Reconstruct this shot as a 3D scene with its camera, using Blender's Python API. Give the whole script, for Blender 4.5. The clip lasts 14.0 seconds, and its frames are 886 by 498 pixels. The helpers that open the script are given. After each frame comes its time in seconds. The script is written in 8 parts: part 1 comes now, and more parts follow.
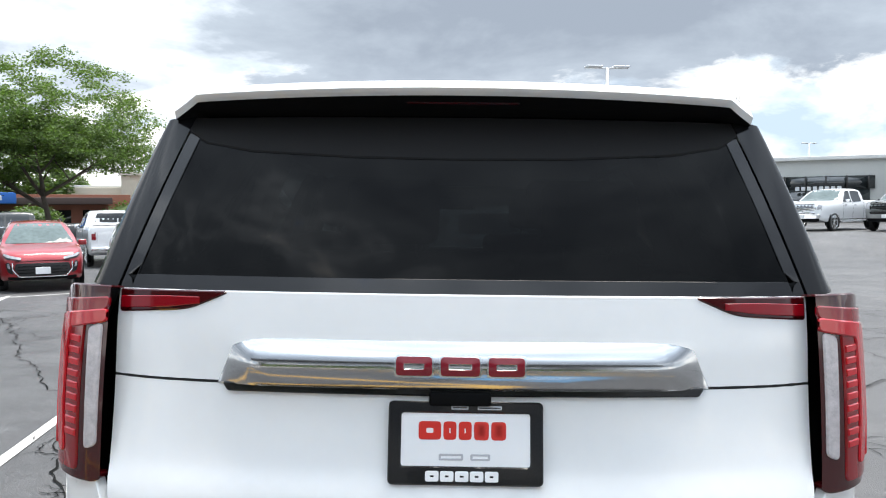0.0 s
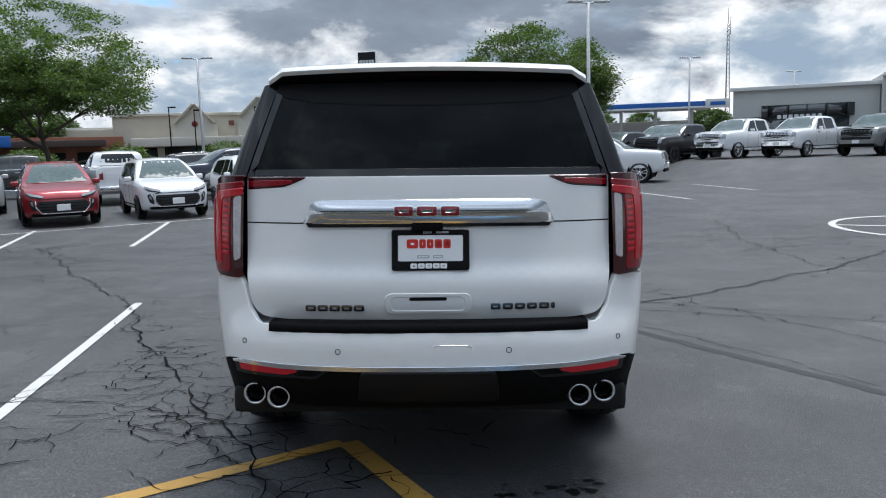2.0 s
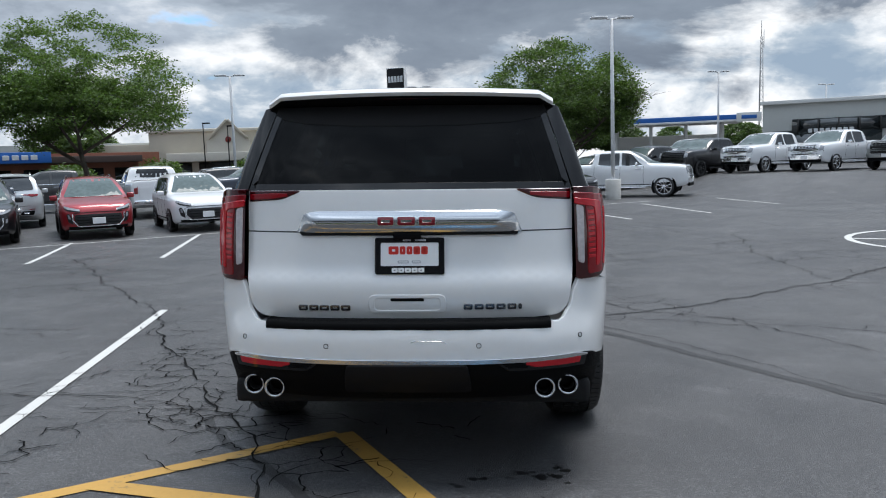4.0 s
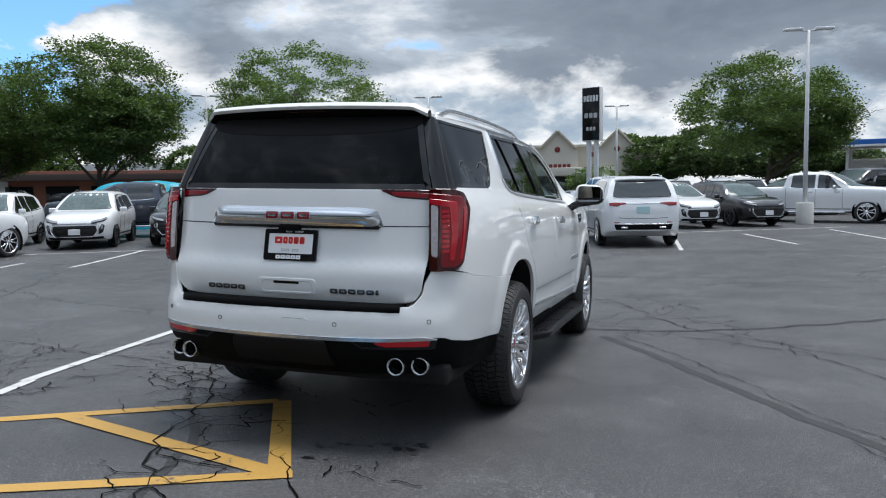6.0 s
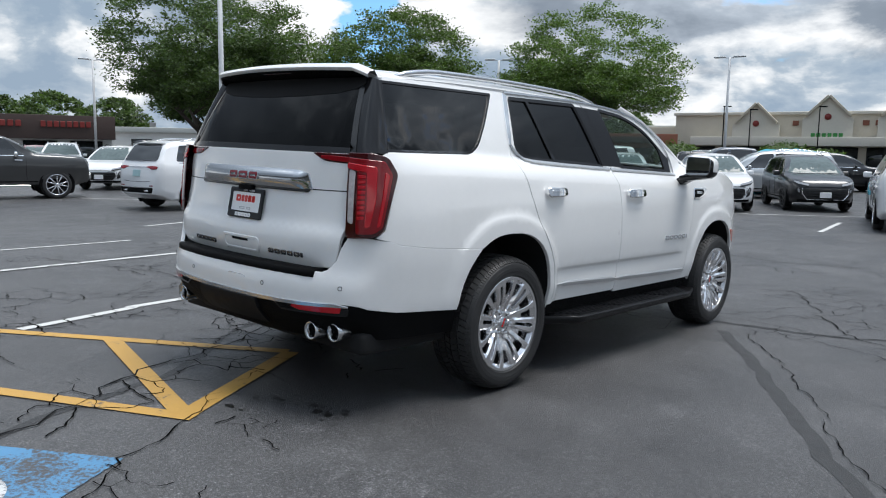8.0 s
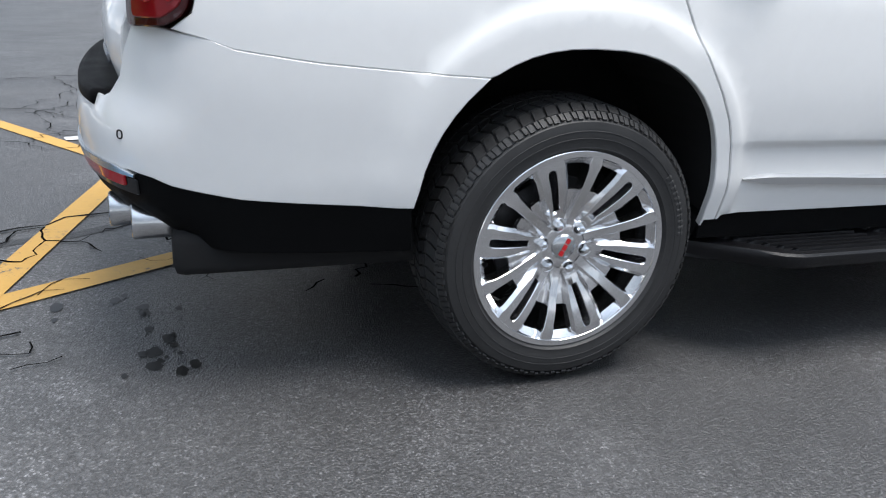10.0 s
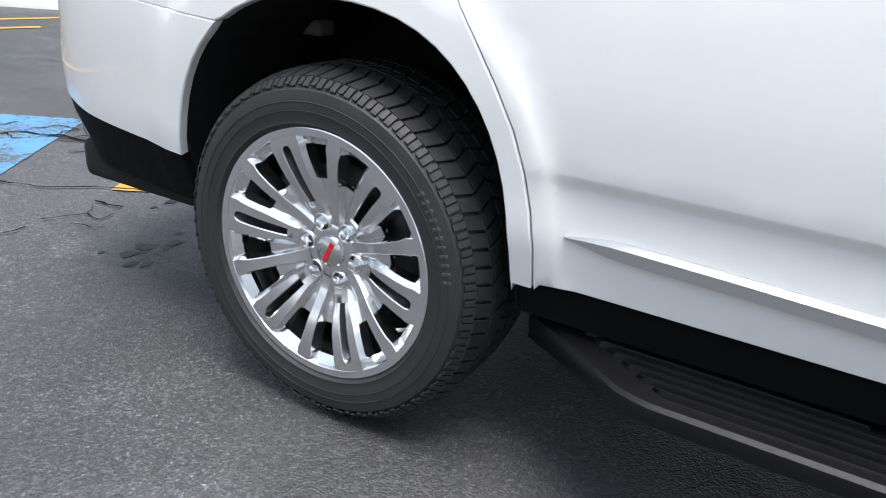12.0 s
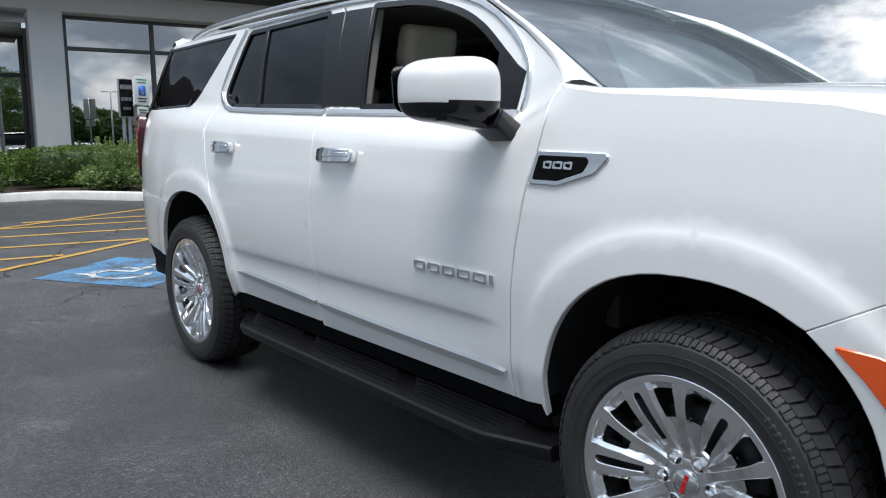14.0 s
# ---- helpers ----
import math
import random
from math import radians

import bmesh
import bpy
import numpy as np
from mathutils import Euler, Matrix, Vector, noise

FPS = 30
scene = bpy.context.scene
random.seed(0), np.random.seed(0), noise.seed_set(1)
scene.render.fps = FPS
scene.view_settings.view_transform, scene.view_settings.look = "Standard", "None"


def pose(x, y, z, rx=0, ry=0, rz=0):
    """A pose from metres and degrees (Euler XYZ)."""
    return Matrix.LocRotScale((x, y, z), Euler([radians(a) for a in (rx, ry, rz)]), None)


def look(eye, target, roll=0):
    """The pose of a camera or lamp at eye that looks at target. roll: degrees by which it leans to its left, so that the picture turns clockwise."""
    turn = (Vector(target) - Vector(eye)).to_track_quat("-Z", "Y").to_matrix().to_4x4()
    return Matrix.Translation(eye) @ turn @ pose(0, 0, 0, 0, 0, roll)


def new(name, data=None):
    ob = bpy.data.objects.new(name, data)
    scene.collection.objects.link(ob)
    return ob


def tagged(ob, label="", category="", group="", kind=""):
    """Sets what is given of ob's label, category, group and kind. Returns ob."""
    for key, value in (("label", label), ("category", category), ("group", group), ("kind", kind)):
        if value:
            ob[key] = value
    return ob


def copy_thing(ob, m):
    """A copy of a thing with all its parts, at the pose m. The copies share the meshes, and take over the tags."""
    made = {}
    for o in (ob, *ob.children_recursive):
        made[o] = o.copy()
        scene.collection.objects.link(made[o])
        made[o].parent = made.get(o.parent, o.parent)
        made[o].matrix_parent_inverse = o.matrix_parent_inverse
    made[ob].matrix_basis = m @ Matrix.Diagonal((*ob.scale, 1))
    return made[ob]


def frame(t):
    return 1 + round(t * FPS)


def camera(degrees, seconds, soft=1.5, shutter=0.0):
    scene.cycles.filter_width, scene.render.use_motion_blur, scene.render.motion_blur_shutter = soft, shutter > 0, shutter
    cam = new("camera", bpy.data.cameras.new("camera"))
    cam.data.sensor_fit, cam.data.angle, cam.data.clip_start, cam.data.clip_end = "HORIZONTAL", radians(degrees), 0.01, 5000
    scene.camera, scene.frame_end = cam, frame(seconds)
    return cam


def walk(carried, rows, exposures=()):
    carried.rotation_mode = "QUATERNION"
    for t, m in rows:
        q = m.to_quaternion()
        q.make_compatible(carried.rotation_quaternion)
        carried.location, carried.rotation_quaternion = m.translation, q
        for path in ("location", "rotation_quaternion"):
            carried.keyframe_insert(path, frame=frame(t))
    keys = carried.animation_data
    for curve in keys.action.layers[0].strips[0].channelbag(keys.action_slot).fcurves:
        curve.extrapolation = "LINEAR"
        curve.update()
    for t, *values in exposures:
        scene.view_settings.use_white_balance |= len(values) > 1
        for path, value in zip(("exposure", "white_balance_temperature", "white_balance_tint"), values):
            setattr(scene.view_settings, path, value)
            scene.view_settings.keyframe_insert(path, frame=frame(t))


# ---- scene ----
cam = camera(60.1, 14.0, soft=1.1)
PATH = [
    (0, (-0.021, -1.531, 1.522), (-0.045, 0.469, 1.477), 0.7),
    (0.5, (0.0, -1.974, 1.498), (-0.009, 0.021, 1.351), 0.4),
    (1, (0.013, -2.423, 1.482), (0.004, -0.432, 1.293), 0.3),
    (1.5, (0.031, -2.807, 1.446), (0.023, -0.818, 1.236), -0.1),
    (2, (0.072, -3.108, 1.42), (0.067, -1.119, 1.209), -0.5),
    (2.5, (0.054, -3.321, 1.414), (0.049, -1.332, 1.209), -0.7),
    (3, (0.05, -3.379, 1.414), (0.039, -1.389, 1.221), -0.8),
    (3.2, (0.055, -3.382, 1.421), (0.038, -1.391, 1.231), -0.8),
    (5.3, (1.331, -3.632, 1.36), (0.952, -1.673, 1.224), 0.1),
    (5.5, (1.524, -3.617, 1.335), (1.077, -1.672, 1.205), 0.2),
    (6, (2.124, -3.631, 1.329), (1.491, -1.738, 1.205), 0.8),
    (6.5, (2.722, -3.498, 1.367), (1.891, -1.683, 1.239), 1.7),
    (7, (3.276, -3.234, 1.382), (2.245, -1.527, 1.229), 2.3),
    (7.5, (3.642, -2.937, 1.417), (2.45, -1.342, 1.226), 2.8),
    (8, (3.747, -2.44, 1.402), (2.429, -0.955, 1.16), 2.8),
    (8.5, (3.645, -1.87, 1.363), (2.23, -0.492, 1.048), 2.6),
    (8.7, (3.575, -1.607, 1.311), (2.123, -0.276, 0.962), 2.7),
    (10.8, (2.175, 1.145, 1.083), (0.38, 1.159, 0.201), 3.6),
    (11, (2.065, 1.316, 1.054), (0.284, 1.171, 0.155), 3.6),
    (11.5, (2.037, 1.739, 1.049), (0.351, 1.154, 0.146), 3.1),
    (12, (2.232, 2.255, 1.095), (0.635, 1.332, 0.323), 3.7),
    (12.5, (2.386, 3.07, 1.18), (0.944, 1.837, 0.546), 2.8),
    (13, (2.465, 3.822, 1.252), (1.149, 2.41, 0.727), 1.2),
    (13.5, (2.581, 4.588, 1.285), (1.311, 3.098, 0.872), 0.4),
    (14, (2.614, 5.326, 1.325), (1.354, 3.809, 0.992), -0.7),
]
# the bay where the car stands slopes a little; the path is laid out square to the bay
TILT = Matrix(((0.99974, -0.00031, 0.02269), (-0.00031, 0.99964, 0.02698), (-0.02269, -0.02698, 0.99938))).to_4x4()
walk(cam, [(t, TILT @ look(eye, target, roll)) for t, eye, target, roll in PATH],
     [(0, 2.1, 6700, 10), (0.5, 1.65, 6400, 10), (1.0, 1.32, 6250, 10), (1.5, 1.12, 6250, 10), (8.7, 1.06, 6350, 10), (10.8, 1.98, 6550, 13), (11.5, 2.14, 7050, 14), (12.0, 1.82, 6500, 12), (12.5, 1.52, 6300, 10), (13.0, 1.32, 6280, 10), (14, 1.12, 6330, 10)])

# ---- world, sun, exposure ----
def node(nt, kind, **kw):
    n = nt.nodes.new(kind)
    for k, v in kw.items():
        if k in n.inputs:
            n.inputs[k].default_value = v
    return n


def ramp(nt, fac, stops):
    r = nt.nodes.new("ShaderNodeValToRGB")
    el = r.color_ramp.elements
    while len(el) < len(stops):
        el.new(0.5)
    for e, (p, c) in zip(el, stops):
        e.position = p
        e.color = (c, c, c, 1) if not isinstance(c, tuple) else (*c, 1)
    nt.links.new(fac, r.inputs[0])
    return r.outputs[0]


def math_node(nt, op, a, b=None, clamp=False):
    n = nt.nodes.new("ShaderNodeMath")
    n.operation, n.use_clamp = op, clamp
    for i, v in enumerate((a, b)):
        if v is None:
            continue
        if isinstance(v, (int, float)):
            n.inputs[i].default_value = v
        else:
            nt.links.new(v, n.inputs[i])
    return n.outputs[0]


def mix_col(nt, fac, a, b, blend="MIX"):
    n = nt.nodes.new("ShaderNodeMix")
    n.data_type, n.blend_type = "RGBA", blend
    for i, v in ((0, fac), (6, a), (7, b)):
        if isinstance(v, (int, float)):
            n.inputs[i].default_value = v if i == 0 else (v, v, v, 1)
        elif isinstance(v, tuple):
            n.inputs[i].default_value = (*v, 1)
        else:
            nt.links.new(v, n.inputs[i])
    return n.outputs[2]


SUN_EL, SUN_AZ = radians(74), radians(40)
world = bpy.data.worlds.new("sky")
scene.world = world
world.use_nodes = True
wt = world.node_tree
wt.nodes.clear()
sky = wt.nodes.new("ShaderNodeTexSky")
sky.sky_type, sky.sun_disc, sky.sun_elevation, sky.sun_rotation = "NISHITA", False, SUN_EL, SUN_AZ
skyc = wt.nodes.new("ShaderNodeVectorMath")
skyc.operation = "SCALE"
skyc.inputs[3].default_value = 0.15
wt.links.new(sky.outputs[0], skyc.inputs[0])
tc = wt.nodes.new("ShaderNodeTexCoord")
sep = wt.nodes.new("ShaderNodeSeparateXYZ")
wt.links.new(tc.outputs["Generated"], sep.inputs[0])
zc = math_node(wt, "MAXIMUM", sep.outputs[2], 0.0)
def cloud_noise(scale, flat, detail, rough, off=0.0, warp=0.3):
    """Noise over the sky's directions, flattened towards the horizon."""
    mp = wt.nodes.new("ShaderNodeMapping")
    mp.inputs["Location"].default_value = (off, off * 0.7, off * 1.3)
    mp.inputs["Scale"].default_value = (scale, scale, scale * flat)
    wt.links.new(tc.outputs["Generated"], mp.inputs["Vector"])
    n = wt.nodes.new("ShaderNodeTexNoise")
    n.inputs["Scale"].default_value, n.inputs["Detail"].default_value = 1.0, detail
    n.inputs["Roughness"].default_value = rough
    n.inputs["Distortion"].default_value = warp
    wt.links.new(mp.outputs[0], n.inputs["Vector"])
    return n.outputs[0]


big = cloud_noise(1.5, 2.6, 7, 0.55, 4.3)
mid = cloud_noise(4.2, 2.4, 9, 0.60, 8.1)
puff = cloud_noise(7.5, 1.9, 9, 0.56, 1.7, 0.15)
both_n = math_node(wt, "ADD", math_node(wt, "MULTIPLY", big, 0.62), math_node(wt, "MULTIPLY", mid, 0.38))
cover = ramp(wt, math_node(wt, "ADD", math_node(wt, "MULTIPLY", both_n, 0.8), math_node(wt, "MULTIPLY", puff, 0.2)), [(0.360, 0.0), (0.40, 1.0)])
# slate bellies high up, white heaped tops with blue-grey gaps low over the horizon
shade = ramp(wt, both_n, [(0.35, (0.80, 0.81, 0.82)), (0.405, (0.40, 0.45, 0.51)), (0.46, (0.24, 0.28, 0.33)), (0.58, (0.16, 0.19, 0.235))])
bright = ramp(wt, puff, [(0.38, (0.27, 0.345, 0.43)), (0.46, (0.38, 0.445, 0.51)), (0.51, (0.60, 0.635, 0.665)), (0.58, (0.84, 0.845, 0.84))])
low = ramp(wt, math_node(wt, "ADD", zc, math_node(wt, "MULTIPLY", math_node(wt, "SUBTRACT", mid, 0.5), 0.30)), [(0.105, 1.0), (0.145, 0.0)])
cloud = mix_col(wt, low, shade, bright)
# one larger rift in the cloud
rift = wt.nodes.new("ShaderNodeVectorMath")
rift.operation = "DISTANCE"
rift.inputs[1].default_value = (-0.74, 0.65, 0.20)
wt.links.new(tc.outputs["Generated"], rift.inputs[0])
rift_f = ramp(wt, math_node(wt, "ADD", rift.outputs["Value"], math_node(wt, "MULTIPLY", math_node(wt, "SUBTRACT", puff, 0.5), 0.55)), [(0.060, 0.0), (0.09, 1.0)])
rift_edge = ramp(wt, math_node(wt, "ADD", rift.outputs["Value"], math_node(wt, "MULTIPLY", math_node(wt, "SUBTRACT", mid, 0.5), 0.4)), [(0.13, 1.0), (0.26, 0.0)])
cloud = mix_col(wt, rift_edge, cloud, bright)
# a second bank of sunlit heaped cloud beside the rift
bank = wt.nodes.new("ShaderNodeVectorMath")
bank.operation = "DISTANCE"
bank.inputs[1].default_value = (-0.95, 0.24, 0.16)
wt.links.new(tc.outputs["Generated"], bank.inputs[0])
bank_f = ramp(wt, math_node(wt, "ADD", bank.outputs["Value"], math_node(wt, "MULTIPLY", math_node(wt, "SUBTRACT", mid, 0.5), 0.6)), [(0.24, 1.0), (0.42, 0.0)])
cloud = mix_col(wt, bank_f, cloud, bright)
cover = math_node(wt, "MULTIPLY", cover, rift_f)
deep = mix_col(wt, 1.0, skyc.outputs[0], (0.62, 0.93, 1.15), "MULTIPLY")
skymix = mix_col(wt, cover, deep, cloud)
# cloud is thinner and brighter towards the zenith
lift = ramp(wt, zc, [(0.36, 0.27), (0.85, 1.0)])
gain = wt.nodes.new("ShaderNodeVectorMath")
gain.operation = "SCALE"
wt.links.new(skymix, gain.inputs[0])
wt.links.new(math_node(wt, "MULTIPLY", lift, 2.2), gain.inputs[3])
skymix = gain.outputs[0]
bg = node(wt, "ShaderNodeBackground", Strength=1.0)
wt.links.new(skymix, bg.inputs[0])
wo = wt.nodes.new("ShaderNodeOutputWorld")
wt.links.new(bg.outputs[0], wo.inputs[0])

sun = new("sun", bpy.data.lights.new("sun", "SUN"))
sun.data.energy, sun.data.angle, sun.data.color = 1.6, radians(32), (1.0, 0.96, 0.9)
sun.matrix_world = look((0, 0, 60), Vector((0, 0, 60)) - Vector((math.sin(SUN_AZ) * math.cos(SUN_EL), math.cos(SUN_AZ) * math.cos(SUN_EL), math.sin(SUN_EL))) * 10)


# ---- materials ----
def material(name, color=(0.5, 0.5, 0.5), rough=0.5, metal=0.0, coat=0.0, vary=0.0, scale=8.0, bump=0.0, bump_scale=200.0,
             trans=0.0, ior=1.45, emit=None, emit_strength=0.0, random_tint=0.0, spec=0.5):
    m = bpy.data.materials.new(name)
    m.use_nodes = True
    nt = m.node_tree
    b = nt.nodes["Principled BSDF"]
    b.inputs["Base Color"].default_value = (*color, 1)
    b.inputs["Roughness"].default_value = rough
    b.inputs["Metallic"].default_value = metal
    b.inputs["Coat Weight"].default_value = coat
    b.inputs["Coat Roughness"].default_value = 0.03
    b.inputs["Transmission Weight"].default_value = trans
    b.inputs["IOR"].default_value = ior
    b.inputs["Specular IOR Level"].default_value = spec
    if emit:
        b.inputs["Emission Color"].default_value = (*emit, 1)
        b.inputs["Emission Strength"].default_value = emit_strength
    tc = nt.nodes.new("ShaderNodeTexCoord")
    if vary or random_tint:
        n1 = node(nt, "ShaderNodeTexNoise", Scale=scale, Detail=6.0, Roughness=0.65)
        n2 = node(nt, "ShaderNodeTexNoise", Scale=scale * 9, Detail=3.0)
        nt.links.new(tc.outputs["Object"], n1.inputs["Vector"])
        nt.links.new(tc.outputs["Object"], n2.inputs["Vector"])
        f = math_node(nt, "ADD", math_node(nt, "MULTIPLY", n1.outputs[0], 0.65), math_node(nt, "MULTIPLY", n2.outputs[0], 0.35))
        v = ramp(nt, f, [(0.3, 1.0 - vary), (0.7, 1.0 + vary)])
        if random_tint:
            oi = nt.nodes.new("ShaderNodeObjectInfo")
            rv = math_node(nt, "ADD", math_node(nt, "MULTIPLY", oi.outputs["Random"], 2 * random_tint), 1 - random_tint)
            v = mix_col(nt, 1.0, v, rv, "MULTIPLY")
        c = mix_col(nt, 1.0, color, v, "MULTIPLY")
        nt.links.new(c, b.inputs["Base Color"])
        r = ramp(nt, n1.outputs[0], [(0.3, max(0.02, rough * 0.85)), (0.7, min(1.0, rough * 1.15))])
        nt.links.new(r, b.inputs["Roughness"])
    if bump:
        nb = node(nt, "ShaderNodeTexNoise", Scale=bump_scale, Detail=4.0, Roughness=0.6)
        nt.links.new(tc.outputs["Object"], nb.inputs["Vector"])
        bp = node(nt, "ShaderNodeBump", Strength=bump, Distance=0.01)
        nt.links.new(nb.outputs[0], bp.inputs["Height"])
        nt.links.new(bp.outputs[0], b.inputs["Normal"])
    return m


def paint(name, color, flake=0.0, rough=0.32):
    return material(name, color, rough=rough, metal=flake, coat=1.0, vary=0.02, scale=3.0)


M = {}
M["white"] = paint("pearl_white_paint", (0.82, 0.82, 0.81))
M["black_gloss"] = material("gloss_black_trim", (0.009, 0.009, 0.010), rough=0.14, coat=0.15, spec=0.35)
M["black_plastic"] = material("grained_black_plastic", (0.0065, 0.0066, 0.007), rough=0.55, vary=0.15, scale=6, bump=0.25, bump_scale=900, spec=0.04)
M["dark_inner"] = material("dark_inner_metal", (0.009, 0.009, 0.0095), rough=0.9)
M["chrome"] = material("chrome", (0.86, 0.87, 0.88), rough=0.06, metal=1.0)
M["trim_bright"] = material("soft_bright_trim", (0.60, 0.61, 0.62), rough=0.36, metal=1.0)
M["badge_dark"] = material("dark_satin_badge", (0.16, 0.16, 0.17), rough=0.25, metal=1.0)
M["bar_chrome"] = material("brushed_bar_chrome", (0.52, 0.53, 0.54), rough=0.13, metal=1.0)
M["satin"] = material("satin_chrome", (0.62, 0.63, 0.64), rough=0.22, metal=1.0)
M["alloy"] = material("polished_alloy", (0.80, 0.80, 0.81), rough=0.17, metal=1.0, coat=0.2, vary=0.05, scale=5)
M["steel"] = material("brake_steel", (0.30, 0.30, 0.30), rough=0.35, metal=1.0, vary=0.2, scale=20)
M["brake"] = material("dark_brake_iron", (0.075, 0.075, 0.078), rough=0.45, metal=0.8, vary=0.25, scale=20)
M["rubber"] = material("tyre_rubber", (0.026, 0.026, 0.0265), rough=0.52, vary=0.25, scale=14, bump=0.15, bump_scale=500)
M["red_lens"] = material("red_lamp_lens", (0.21, 0.0025, 0.007), rough=0.12, coat=0.4)
M["red_bright"] = material("bright_red_lamp_lens", (0.46, 0.006, 0.014), rough=0.1, coat=0.4)
M["red_dark"] = material("smoked_red_lens", (0.045, 0.002, 0.003), rough=0.1, coat=0.5)
M["clear_lens"] = material("clear_lamp_lens", (0.50, 0.46, 0.46), rough=0.12, coat=0.5, vary=0.3, scale=60)
M["orange"] = material("orange_marker_lens", (0.85, 0.10, 0.01), rough=0.15, coat=1.0)
M["badge_red"] = material("dark_red_badge", (0.17, 0.008, 0.016), rough=0.2, coat=0.5)
M["red_paint"] = material("red_letter_paint", (0.55, 0.015, 0.02), rough=0.25, coat=0.5)


def glass_mat(name, tint, see, gloss=1.0):
    m = bpy.data.materials.new(name)
    m.use_nodes = True
    nt = m.node_tree
    nt.nodes.clear()
    out = nt.nodes.new("ShaderNodeOutputMaterial")
    tr = node(nt, "ShaderNodeBsdfTransparent", Color=(*tint, 1))
    gl = node(nt, "ShaderNodeBsdfGlossy", Color=(1, 1, 1, 1), Roughness=0.01)
    fr = node(nt, "ShaderNodeFresnel", IOR=see)
    mx = nt.nodes.new("ShaderNodeMixShader")
    nt.links.new(math_node(nt, "MULTIPLY", fr.outputs[0], gloss), mx.inputs[0])
    nt.links.new(tr.outputs[0], mx.inputs[1])
    nt.links.new(gl.outputs[0], mx.inputs[2])
    nt.links.new(mx.outputs[0], out.inputs[0])
    return m


M["privacy_glass"] = glass_mat("privacy_glass", (0.014, 0.016, 0.017), 1.5)
# same glass as the sides, tint and reflection cut to imitate a darker reflected sky
M["rear_glass"] = glass_mat("dimmed_rear_privacy_glass", (0.007, 0.008, 0.009), 1.2)
M["clear_glass"] = glass_mat("clear_glass", (0.34, 0.42, 0.40), 1.45, 0.3)


# ---- building helpers ----
def empty(name, m=None):
    ob = new(name)
    if m is not None:
        ob.matrix_world = m
    return ob


def link_mesh(name, bm, mat, parent=None, label="", smooth=True, m=None):
    me = bpy.data.meshes.new(name)
    bm.normal_update()
    bm.to_mesh(me)
    bm.free()
    mats = mat if isinstance(mat, (list, tuple)) else [mat]
    for q in mats:
        me.materials.append(q)
    if smooth:
        me.polygons.foreach_set("use_smooth", [True] * len(me.polygons))
    ob = new(name, me)
    if m is not None:
        ob.matrix_basis = m
    if parent is not None:
        ob.parent = parent
    if label:
        tagged(ob, label)
    return ob


def part(name, bm, mat, parent, label="", smooth=True):
    return link_mesh(name, bm, mat, parent, label, smooth)


def box_bm(size, loc=(0, 0, 0), bevel=0.0, seg=2, rot=None, bm=None):
    bm2 = bmesh.new()
    bmesh.ops.create_cube(bm2, size=1.0)
    bmesh.ops.scale(bm2, vec=size, verts=bm2.verts)
    if bevel:
        bmesh.ops.bevel(bm2, geom=list(bm2.edges), offset=bevel, segments=seg, affect="EDGES", profile=0.6)
    mm = Matrix.Translation(loc) @ (rot.to_4x4() if rot is not None else Matrix())
    bmesh.ops.transform(bm2, matrix=mm, verts=bm2.verts)
    return merge(bm, bm2)


def merge(bm, bm2):
    if bm is None:
        return bm2
    me = bpy.data.meshes.new("tmp")
    bm2.to_mesh(me)
    bm2.free()
    bm.from_mesh(me)
    bpy.data.meshes.remove(me)
    return bm


def flat_sharp(ob, angle=35):
    """Keeps the edges past an angle sharp under smooth shading."""
    bm = bmesh.new()
    bm.from_mesh(ob.data)
    lim = radians(angle)
    for e in bm.edges:
        if len(e.link_faces) == 2 and e.calc_face_angle(0) > lim:
            e.smooth = False
    bm.to_mesh(ob.data)
    bm.free()
    return ob


def lathe(profile, n, bm=None, axis="X", origin=(0, 0, 0), closed=False):
    """Turns a profile of (along, radius) about an axis."""
    bm = bm or bmesh.new()
    rows = []
    for i in range(n):
        a = 2 * math.pi * i / n
        row = []
        for u, r in profile:
            c, s = r * math.cos(a), r * math.sin(a)
            p = {"X": (u, c, s), "Y": (c, u, s), "Z": (c, s, u)}[axis]
            row.append(bm.verts.new(Vector(p) + Vector(origin)))
        rows.append(row)
    k = len(profile)
    for i in range(n):
        a, b = rows[i], rows[(i + 1) % n]
        for j in range(k if closed else k - 1):
            bm.faces.new((a[j], a[(j + 1) % k], b[(j + 1) % k], b[j]))
    bmesh.ops.recalc_face_normals(bm, faces=bm.faces)
    return bm


def tube(points, radius, n=8, bm=None, caps=True):
    bm = bm or bmesh.new()
    pts = [Vector(p) for p in points]
    rings = []
    for i, p in enumerate(pts):
        d = (pts[min(i + 1, len(pts) - 1)] - pts[max(i - 1, 0)]).normalized()
        a = d.orthogonal().normalized()
        if rings and (a.dot(prev) < 0.9):
            a = (prev - d * prev.dot(d)).normalized()
        prev = a
        b = d.cross(a)
        r = radius[i] if isinstance(radius, (list, tuple)) else radius
        rings.append([bm.verts.new(p + (a * math.cos(t) + b * math.sin(t)) * r) for t in (2 * math.pi * k / n for k in range(n))])
    for r0, r1 in zip(rings, rings[1:]):
        for k in range(n):
            bm.faces.new((r0[k], r0[(k + 1) % n], r1[(k + 1) % n], r1[k]))
    if caps:
        bm.faces.new(rings[0][::-1])
        bm.faces.new(rings[-1])
    return bm


